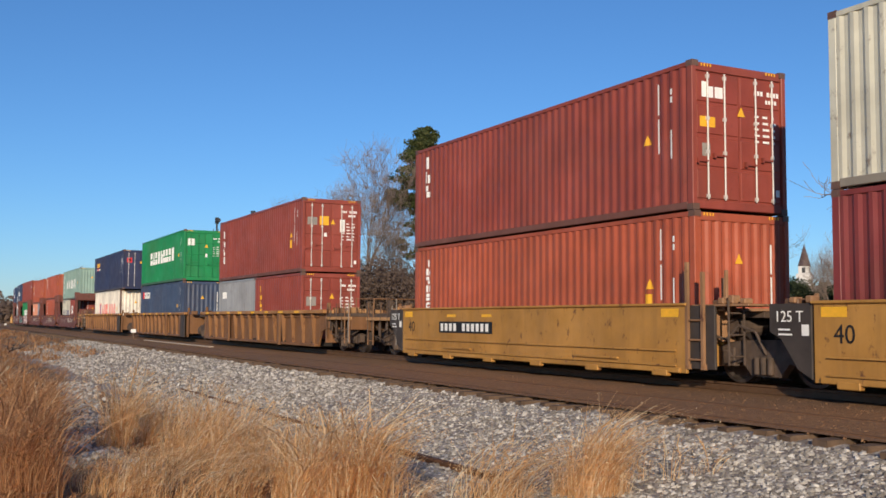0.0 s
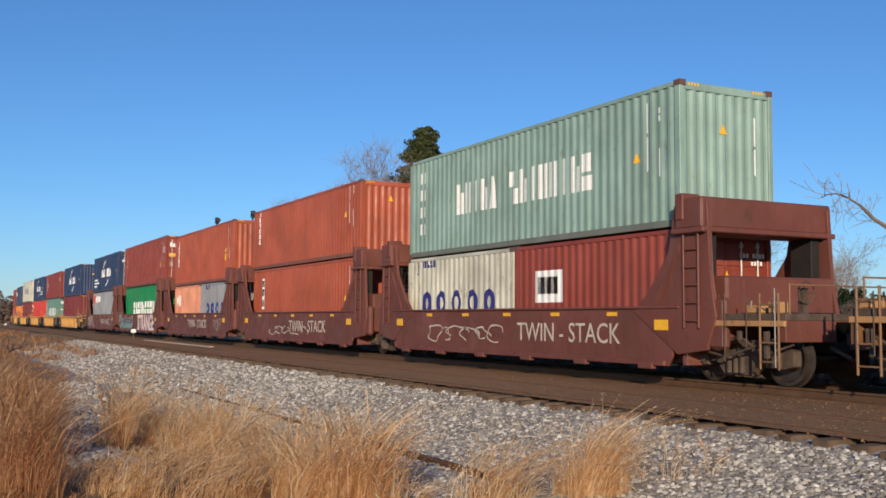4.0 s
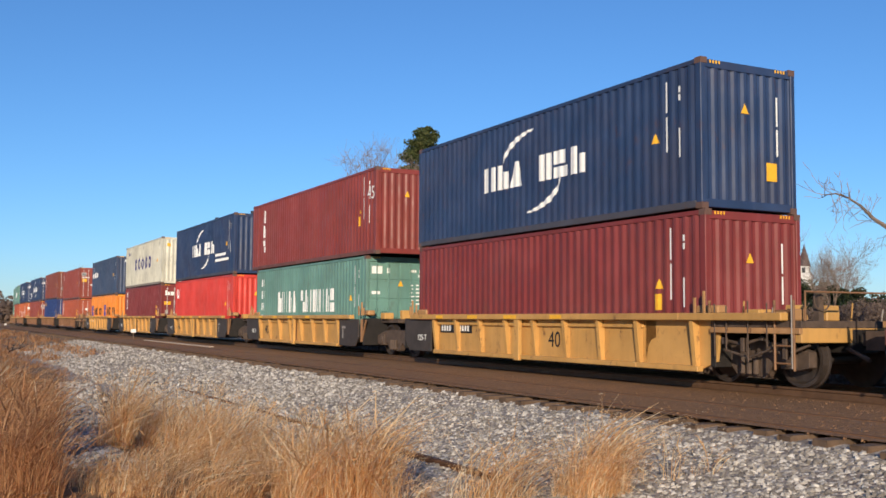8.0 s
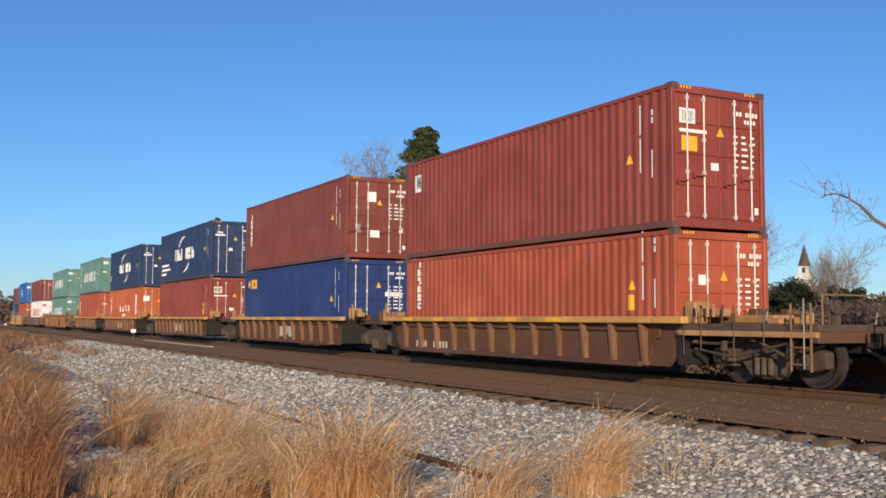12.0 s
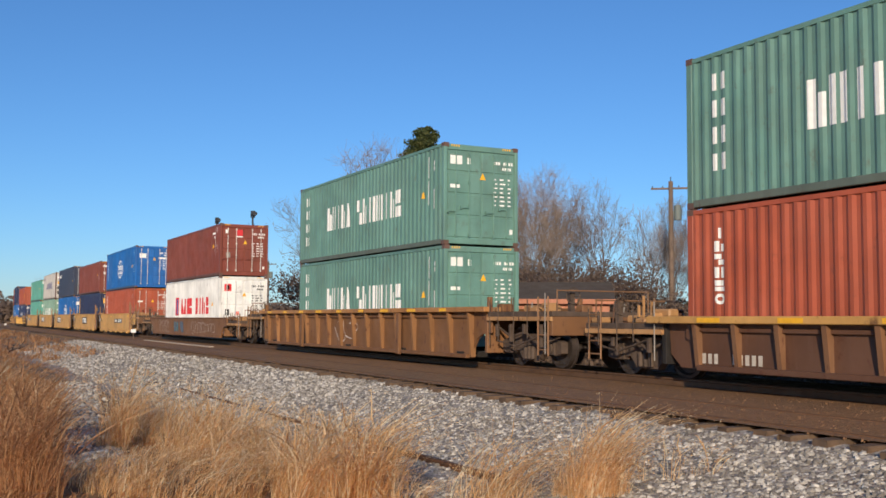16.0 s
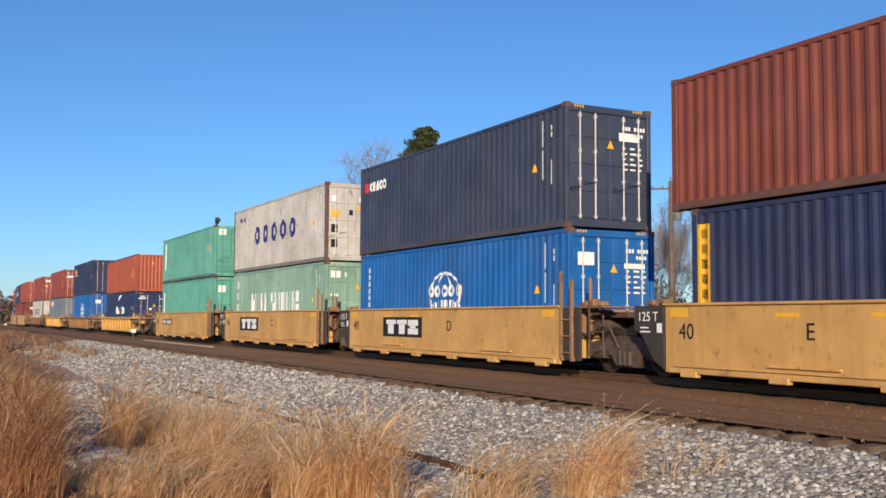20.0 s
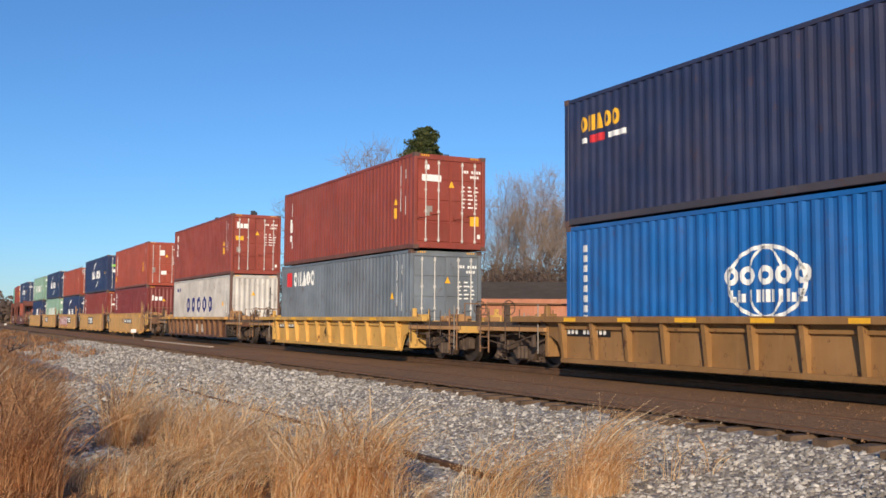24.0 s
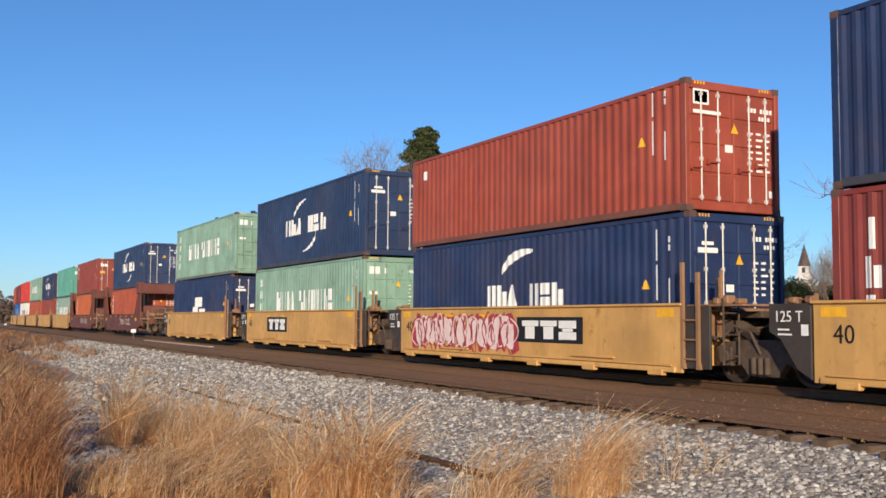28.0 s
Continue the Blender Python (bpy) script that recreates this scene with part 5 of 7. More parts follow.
    (-624.93, "smooth", B(-630.94, "deep_blue", "dark blue freight container with two white swooshes", style=swoosh_style(), head_marks=DEC_SWOOSH), [B(-631.03, "pale_green_b", "faded green freight container with white letters", style=ship_style(), head_marks=DEC_TALL)]),
    (-641.0, "smooth", B(-646.65, "pale_green_b", "faded green freight container on a navy one", style=ship_style(), head_marks=DEC_TALL), [B(-647.11, "dark_blue", "navy freight container with a white logo shape", style=[(M_WHITE, [(4.6, 5.6, 1.0, 1.4), (5.0, 6.6, 1.4, 1.9), (6.0, 7.2, 1.0, 1.3)])], head_marks=DEC_SWOOSH)]),
    (-662.8, "twin", B(-668.33, "deep_blue", "dark blue freight container far down the train", style=swoosh_style(), head_marks=DEC_SWOOSH), [B(-669.0, "orange_red", "orange-red freight container in a red oxide well car", style=tri())]),
    (-683.0, "twin", B(-688.65, "red", "red freight container far down the train", style=col3(), head_marks=DEC_COLUMN), [B(-689.1, "rust_orange", "tan-orange freight container in a red oxide well car", style=tri())]),
    (-698.6, "smooth", B(-704.35, "teal", "teal freight container far down the train", head_marks=DEC_WHITESQ), [B(-704.68, "pale_green", "pale green freight container far down the train", style=ship_style())]),
    (-714.2, "smooth", B(-720.2, "navy", "navy freight container far down the train", style=swoosh_style()), [B(-720.3, "red", "red freight container low in a far well car")]),
    (-729.8, "smooth", B(-735.8, "pale_green_b", "green freight container far down the train", style=ship_style()), [B(-735.9, "orange_red", "orange-red freight container low in a far well car")]),
    (-745.4, "smooth", B(-751.4, "bright_red", "bright red freight container far down the train"), [B(-751.5, "white", "white freight container low in a far well car", style=ring_style())]),
    (-761.0, "smooth", B(-767.0, "dark_red", "deep red freight container at the far end"), [B(-767.1, "bright_blue", "blue freight container at the far end", style=globe_style())]),
    (-776.6, "smooth", B(-782.6, "orange_red", "orange-red freight container at the far end"), [B(-782.7, "deep_blue", "dark blue freight container at the far end")]),
]
# where cars couple: after these units; all others share a truck with the next
COUPLED = {1, 4, 9, 14, 19, 20, 21, 26, 27, 28, 29, 30, 35, 36, 37, 43}
GRIMY_OCHRE = ("grimy_ochre_car_paint", (176, 128, 58), 0.75)
EXTRA = {
    1: dict(plate=(-2.4, 2.9), plate_mat="number", finish=GRIMY_OCHRE), 0: dict(letter="B", finish=GRIMY_OCHRE),
    8: dict(words_at=None, spray=[(-6.75, -5.55, 0.75, 1.75, M_CLOUDSPRAY, -2, 0), (-6.6, -5.6, 0.7, 1.5, M_TEALMARK, -2, 0), (-6.7, -5.6, 0.8, 1.6, M_PINKSPRAY, 5, 0.06), (-6.6, -5.7, 0.75, 1.5, M_BLACK, 4, 0.035), (-6.1, -1.2, 0.45, 1.22, M_CLOUDSPRAY, -5, 0), (-6.0, -1.4, 0.42, 0.85, M_TEALMARK, -6, 0), (-5.2, -2.0, 0.7, 1.2, M_BLUESPRAY, -3, 0), (-6.0, -1.4, 0.42, 1.2, M_PINKSPRAY, 12, 0.045), (-6.0, -1.4, 0.45, 1.2, M_BLACK, 9, 0.03)]),
    9: dict(words_at=2.25, spray=[(-6.1, -3.4, 0.42, 1.34, M_PALEGRAF, 7, 0.08), (-6.0, -3.5, 0.5, 1.3, M_PALEGRAF, 6, 0.05), (-3.3, -2.5, 0.35, 0.6, M_PALEGRAF, 4, 0.05), (5.6, 6.3, 1.2, 1.6, M_PALEGRAF, 4, 0.04), (4.3, 6.0, 0.5, 1.2, M_PALEGRAF, 5, 0.04)]),
    7: dict(words_at=0.66, spray=[(4.2, 5.6, 0.5, 1.1, M_PALEGRAF, 4, 0.04)]), 5: dict(words_at=2.65, spray=[(-4.0, 0.0, 0.55, 1.0, M_PALEGRAF, 6, 0.05)]), 6: dict(spray=[(-2.5, 2.0, 0.5, 0.9, M_PALEGRAF, 6, 0.05)]),
    10: dict(plate=(-3.4, 1.8), plate_mat="number", forty_at=1.35), 14: dict(plate=(-3.6, 1.7), plate_mat="number", forty_at=1.13), 16: dict(plate=(0.5, 1.6), plate_mat="white"), 18: dict(plate=(0.18, 1.8), plate_mat="white"), 17: dict(plate=(0.4, 1.7), plate_mat="white"),
    19: dict(plate=(-4.75, 1.7), plate_mat="figures"), 15: dict(plate=(-3.9, 2.0), plate_mat="figures"), 20: dict(spray=[(-1.2, 0.6, 0.35, 1.15, M_PALEGRAF, 2, 0.05)]),
    21: dict(spray=[(-6.3, -3.6, 0.3, 1.05, M_PALEGRAF, 6, 0.035), (-2.21, -1.14, 0.36, 1.0, M_BLUESPRAY, -2, 0), (-0.7, 0.08, 0.3, 1.02, M_BLUESPRAY, -1, 0), (-2.21, -1.14, 0.4, 0.95, M_TEALMARK, 3, 0.035), (2.0, 5.0, 0.3, 1.0, M_PALEGRAF, 7, 0.035), (5.0, 6.6, 0.4, 0.9, M_PALEGRAF, 3, 0.035)]),
    22: dict(plate=(1.9, 3.1), plate_mat="number", letter=""), 23: dict(plate=(0.3, 2.7), plate_mat="logo", letter="E", letter_at=-2.66), 24: dict(plate=(-2.1, 2.7), plate_mat="logo", letter="D"), 25: dict(plate=(-2.3, 2.7), plate_mat="logo", letter="C"),
    26: dict(plate=(-3.0, 2.4), plate_mat="number"), 28: dict(finish=("stained_amber_car_paint", (148, 110, 64), 0.85), plate=(-5.0, 1.8), plate_mat="number"), 29: dict(plate=(-4.6, 2.2), plate_mat="number", forty_at=-0.4), 30: dict(plate=(1.35, 1.8), plate_mat="white", spray=[(-5.4, -4.6, 0.35, 0.9, M_PALEGRAF, 2, 0.04), (-4.2, -3.2, 0.5, 0.95, M_PALEGRAF, 3, 0.035), (-2.9, -1.9, 0.35, 0.95, M_PALEGRAF, 4, 0.035), (-1.6, -0.6, 0.55, 0.95, M_PALEGRAF, 3, 0.03)]),
    31: dict(plate=(1.5, 2.9), plate_mat="number", letter="B", letter_at=-0.57), 32: dict(plate=(0.2, 2.7), plate_mat="logo"), 33: dict(plate=(1.7, 2.7), plate_mat="logo", spray=[(-5.4, 0.4, 0.3, 1.32, M_REDSPRAY, -11, 0), (-5.2, 0.2, 0.4, 1.22, M_PINKSPRAY, -9, 0), (-5.3, 0.3, 0.32, 1.3, M_REDSPRAY, 15, 0.07), (-5.3, 0.3, 0.35, 1.25, M_PINKSPRAY, 12, 0.05)]),
    34: dict(plate=(-2.0, 2.5), plate_mat="logo"),
}
centres = [u[0] for u in TRAIN]
LONGER = {2: 7.9, 3: 7.3, 4: 8.1, 20: 8.6}


def half_of(k):
    return LONGER.get(k, HALF[TRAIN[k][1]])


for i, (c, kind, upper, lowers) in enumerate(TRAIN):
    half = half_of(i)
    cut = 0.9 if kind in ("brown", "flat", "gold") else 0.3
    ends, reach, trucks = ["art", "art"], [0, 0], []
    if i in COUPLED:                                   # tail coupled
        ends[0] = "end"
        nxt = TRAIN[i + 1] if i + 1 < len(TRAIN) else None
        mid = ((c - half - cut) + (nxt[0] + half_of(i + 1) + 0.9)) / 2 if nxt else c - half - 2.5
        reach[0] = c - mid - 0.5
        trucks.append(-reach[0] + 1.55)
    else:
        gap = (c - centres[i + 1]) / 2 if i + 1 < len(TRAIN) else 7.8
        reach[0] = gap - 0.25
        trucks.append(-gap)
    if i - 1 in COUPLED:                               # head coupled
        ends[1] = "end"
        prv = TRAIN[i - 1]
        mid = ((prv[0] - half_of(i - 1) - 0.9) + (c + half + cut)) / 2
        reach[1] = mid - c - 0.5
        trucks.append(reach[1] - 1.55)
    else:
        reach[1] = ((centres[i - 1] - c) / 2 if i else 7.8) - 0.25
    well = well_car(c, kind, half, ends, *ZS[kind], label=CARLABEL[kind] + (" and graffiti" if EXTRA.get(i, {}).get("spray") else ""), trucks=trucks, reach=reach, **EXTRA.get(i, {}))
    if i == 8:
        tagged(part("graffiti", text_mesh("STRANGE", 1.45, M_BLACK, 0.002, 0.1), well, pose(2.95, -SIDE - 0.008, 0.78, 90) @ Matrix.Diagonal((0.82, 1.0, 1.0, 1.0))), kind="stuff")
        tagged(part("graffiti", text_mesh("STRANGE", 1.45, M_PINKSPRAY, 0.002, 0.055), well, pose(2.9, -SIDE - 0.014, 0.78, 90) @ Matrix.Diagonal((0.82, 1.0, 1.0, 1.0))), kind="stuff")
    for tail, colour, label, k in lowers:
        container(tail, FLOOR, colour, label, **k)
    base = FLOOR + lowers[0][3].get("high", HIGH) + 0.012
    tail, colour, label, k = upper
    top_box = container(tail, base, colour, label, **k)
    if k.get("length") == D45:
        side_text(top_box, "45", 13.3, 2.0, 0.6, D45, M_WHITE)
        if i == 11:
            end_text(top_box, "45", 0.9, 2.1, 0.55, D45, M_WHITE)


# ---- ground ----
def ground_z(x, y):
    """Height of the ground: the flat track bed, its ballast shoulder, a shallow ditch towards the viewer."""
    z, pts = -0.5, [(-400, -0.4), (-40, -0.5), (-14, -0.62), (-10.5, -0.82), (-8.2, -0.88), (-6.2, -0.62), (-4.6, -0.38), (-4.0, -0.285), (-3.7, -0.25), (4.2, -0.24), (7.5, -0.8), (30, -0.7), (1500, -0.7)]
    for (a, za), (b, zb) in zip(pts, pts[1:]):
        if y <= b:
            t = max(0.0, (y - a) / (b - a))
            z = za + (zb - za) * t
            break
    if y < -5 and x > -130:
        z += 0.05 * noise.noise(Vector((x * 0.5, y * 0.5, 0))) + 0.09 * noise.noise(Vector((x * 0.13, y * 0.13, 3)))
    return z


def sheet(name, xs, ys, mat, lift=0.0):
    verts = [(x, y, ground_z(x, y) + lift) for x in xs for y in ys]
    n = len(ys)
    faces = [(i * n + j, (i + 1) * n + j, (i + 1) * n + j + 1, i * n + j + 1) for i in range(len(xs) - 1) for j in range(n - 1)]
    me = bpy.data.meshes.new(name)
    me.from_pydata(verts, [], faces)
    me.materials.append(mat)
    for p in me.polygons:
        p.use_smooth = True
    return tagged(new(name, me), kind="structure")


def earth():
    m, nt, b = material("dry_winter_earth", 0.9)
    c = ramp(nt, noise_node(nt, 1.3, 8, None, 0.65), [(0.3, srgb(96, 74, 54)), (0.5, srgb(140, 112, 82)), (0.7, srgb(178, 150, 112))])
    c = mix(nt, ramp(nt, noise_node(nt, 14, 5), [(0.35, W4(0.0)), (0.7, W4(0.5))]), c, srgb(84, 66, 50))
    nt.links.new(c, b.inputs["Base Color"])
    bump(nt, b, noise_node(nt, 22, 8), 0.8, 0.05)
    return m


def stone_bed(name, a, b_, c_, scale):
    m, nt, b = material(name, 0.85)
    v = nt.nodes.new("ShaderNodeTexVoronoi")
    v.inputs["Scale"].default_value = scale
    co = nt.nodes.new("ShaderNodeTexCoord")
    nt.links.new(co.outputs["Object"], v.inputs["Vector"])
    sep = nt.nodes.new("ShaderNodeSeparateColor")
    nt.links.new(v.outputs["Color"], sep.inputs["Color"])
    c = ramp(nt, sep.outputs["Red"], [(0.0, srgb(*a)), (0.55, srgb(*b_)), (1.0, srgb(*c_))])
    c = mix(nt, ramp(nt, noise_node(nt, 0.6, 5), [(0.4, W4(0.0)), (0.75, W4(0.5))]), c, srgb(120, 92, 68))
    nt.links.new(c, b.inputs["Base Color"])
    bump(nt, b, v.outputs["Distance"], 0.6, 0.03)
    return m


M_BALLAST = stone_bed("grey_ballast_bed", (118, 110, 100), (163, 153, 141), (200, 190, 177), 18)
M_BROWNBED = stone_bed("rust_brown_ballast_bed", (120, 85, 52), (139, 101, 64), (154, 116, 78), 22)


def stone_material(name, lo, mid, hi):
    m, nt, b = material(name, 0.8)
    g = nt.nodes.new("ShaderNodeNewGeometry")
    c = ramp(nt, g.outputs["Random Per Island"], [(0.0, srgb(*lo)), (0.5, srgb(*mid)), (1.0, srgb(*hi))])
    c = mix(nt, 0.35, c, ramp(nt, noise_node(nt, 30, 4), [(0.3, W4(0.25)), (0.7, W4(1.0))]), "MULTIPLY")
    nt.links.new(c, b.inputs["Base Color"])
    bump(nt, b, noise_node(nt, 60, 4), 0.4, 0.01)
    return m


M_STONE = stone_material("grey_crushed_stone", (108, 101, 93), (163, 155, 144), (217, 209, 198))
M_BROWNSTONE = stone_material("rust_stained_stone", (114, 80, 50), (132, 95, 62), (146, 109, 74))


def spaced(a, b, n, power=1.0):
    return [a + (b - a) * (i / n) ** power for i in range(n + 1)]


xs = [-3000, -1500, -800, -450, -300, -220, -170] + spaced(-130, 20, 300) + [40, 80, 200, 600]
ys = [-900, -300, -120, -60, -35] + spaced(-24, -3.4, 90) + [-2, 0, 2.5, 4.2, 5.5, 7.5, 12, 20, 35, 70, 150, 400, 1200, 3000]
sheet("ground", xs, ys, earth())
sheet("ballast_shoulder", spaced(-66, 14, 200), spaced(-8.6, -3.7, 30), M_BALLAST, 0.012)
sheet("track_bed", spaced(-150, 30, 180), spaced(-3.66, 5.0, 24), M_BROWNBED, 0.078)


def stones(name, label, mat, n, area, sizes, seed, hide=None, lift=0.0):
    """Loose angular stones as one mesh."""
    rng = np.random.default_rng(seed)
    t = (1 + 5 ** 0.5) / 2
    base = np.array([(-1, t, 0), (1, t, 0), (-1, -t, 0), (1, -t, 0), (0, -1, t), (0, 1, t), (0, -1, -t), (0, 1, -t), (t, 0, -1), (t, 0, 1), (-t, 0, -1), (-t, 0, 1)]) / 1.9
    tri = np.array([(0, 11, 5), (0, 5, 1), (0, 1, 7), (0, 7, 10), (0, 10, 11), (1, 5, 9), (5, 11, 4), (11, 10, 2), (10, 7, 6), (7, 1, 8), (3, 9, 4), (3, 4, 2), (3, 2, 6), (3, 6, 8), (3, 8, 9), (4, 9, 5), (2, 4, 11), (6, 2, 10), (8, 6, 7), (9, 8, 1)])
    x0, x1, y0, y1, power = area
    px = x1 + (x0 - x1) * rng.random(n) ** power
    py = y0 + (y1 - y0) * rng.random(n)
    keep = np.ones(n, bool) if hide is None else ~hide(px, py, rng)
    px, py = px[keep], py[keep]
    m = len(px)
    size = sizes[0] + (sizes[1] - sizes[0]) * rng.random(m) ** 1.6
    pz = np.array([ground_z(a, b) for a, b in zip(px, py)]) + size * 0.25 + lift
    jit = base[None] * (1 + 0.35 * rng.standard_normal((m, 12, 3)).clip(-1, 1))
    jit *= (size[:, None, None] * (0.7 + 0.6 * rng.random((m, 1, 3))))
    a = rng.random(m) * 6.283
    ca, sa = np.cos(a)[:, None], np.sin(a)[:, None]
    v = np.stack([jit[..., 0] * ca - jit[..., 1] * sa + px[:, None], jit[..., 0] * sa + jit[..., 1] * ca + py[:, None], jit[..., 2] * 0.8 + pz[:, None]], -1)
    f = (tri[None] + (np.arange(m) * 12)[:, None, None]).reshape(-1, 3)
    me = bpy.data.meshes.new(name)
    me.from_pydata(v.reshape(-1, 3), [], f)
    me.materials.append(mat)
    return tagged(new(name, me), label, "gravel", kind="stuff")


stones("ballast_stones", "loose grey crushed stone sloping down from the track", M_STONE, 29000, (-24, -4.5, -8.3, -3.95, 1.5), (0.017, 0.04), 3)
stones("far_ballast_stones", "grey crushed stone further along the track", M_STONE, 14000, (-68, -20, -8.0, -3.95, 1.5), (0.03, 0.06), 4)
stones("bed_stones", "rust-brown stones between the rails", M_BROWNSTONE, 6000, (-40, -5, -3.75, 0.2, 1.5), (0.008, 0.02), 5, lift=0.07)


# ---- tracks ----
def rail_profile():
    return [(-0.075, 0.0), (0.075, 0.0), (0.075, 0.012), (0.012, 0.03), (0.009, 0.125), (0.036, 0.14), (0.036, 0.172), (0.028, 0.178), (-0.028, 0.178), (-0.036, 0.172), (-0.036, 0.14), (-0.009, 0.125), (-0.012, 0.03), (-0.075, 0.012)]


def rail_mesh(path, mat):
    """A rail along a list of (x, y, heading) with its top at z = 0."""
    prof = rail_profile()
    verts, faces, n = [], [], len(prof)
    for x, y, a in path:
        for u, w in prof:
            verts.append((x - u * math.sin(a), y + u * math.cos(a), w - 0.178))
    for i in range(len(path) - 1):
        for j in range(n):
            k = (j + 1) % n
            faces.append((i * n + j, (i + 1) * n + j, (i + 1) * n + k, i * n + k))
    me = bpy.data.meshes.new("rail")
    me.from_pydata(verts, [], faces)
    me.materials.append(mat)
    return me


def main_path(off):
    out = []
    for s in [60, -BEND_AT] + [-BEND_AT - 10 * k for k in range(1, 60)]:
        m = on_track(s) @ Vector((0, off, 0))
        a = on_track(s).to_euler().z
        out.append((m.x, m.y, a))
    return out


main = tagged(new("main_track"), "busy railway track under the train", "railway track", kind="structure")
siding = tagged(new("siding_track"), "rusty siding track on weathered ties", "railway track", kind="structure")
for off in (-0.755, 0.755):
    part("rail", rail_mesh(main_path(off), M_RAILTOP), main)
    r = part("rail", rail_mesh([(60, SIDING_Y + off, 0), (-300, SIDING_Y + off, 0)], M_RAIL), siding, pose(0, 0, -0.155))


def tie_mesh(seed):
    rnd = random.Random(seed)
    bm = bmesh.new()
    box(bm, -0.115, 0.115, -1.3, 1.3, -0.09, 0.09)
    bevel(bm, 0.012)
    for v in bm.verts:
        v.co += Vector((rnd.uniform(-0.008, 0.008), rnd.uniform(-0.03, 0.03), rnd.uniform(-0.01, 0.008)))
    me = bpy.data.meshes.new("tie")
    bm.to_mesh(me)
    bm.free()
    me.materials.append(M_TIE)
    return me


TIES = [tie_mesh(i) for i in range(8)]
trnd = random.Random(11)
for i in range(170):
    part("tie", TIES[i % 8], siding, pose(-3.0 - 0.52 * i, SIDING_Y - 0.07 + trnd.uniform(-0.13, 0.13), -0.29 + trnd.uniform(-0.012, 0.012), 0, 0, trnd.uniform(-1.5, 1.5)))
for i in range(110):
    part("tie", TIES[i % 8], main, pose(-3.0 - 0.53 * i, TRACK_Y, -0.285, 0, 0, trnd.uniform(-1, 1)))


# ---- plants ----
def blade_material(name, a, b_, c_):
    m, nt, b = material(name, 0.75)
    g = nt.nodes.new("ShaderNodeNewGeometry")
    c = ramp(nt, g.outputs["Random Per Island"], [(0.0, srgb(*a)), (0.5, srgb(*b_)), (1.0, srgb(*c_))])
    # some tufts are older and greyer than others
    c = mix(nt, ramp(nt, noise_node(nt, 2.2, 4), [(0.42, W4(0.0)), (0.75, W4(0.4))]), c, srgb(*a))
    nt.links.new(c, b.inputs["Base Color"])
    tr = nt.nodes.new("ShaderNodeBsdfTranslucent")
    nt.links.new(c, tr.inputs["Color"])
    mx = nt.nodes.new("ShaderNodeMixShader")
    mx.inputs[0].default_value = 0.5
    nt.links.new(b.outputs[0], mx.inputs[1])
    nt.links.new(tr.outputs[0], mx.inputs[2])
    nt.links.new(mx.outputs[0], nt.nodes["Material Output"].inputs["Surface"])
    return m


M_GRASS = blade_material("dry_broom_sedge", (192, 142, 90), (244, 200, 142), (255, 246, 214))
M_GRASSDARK = blade_material("brown_dead_grass", (142, 98, 64), (196, 142, 96), (234, 190, 140))


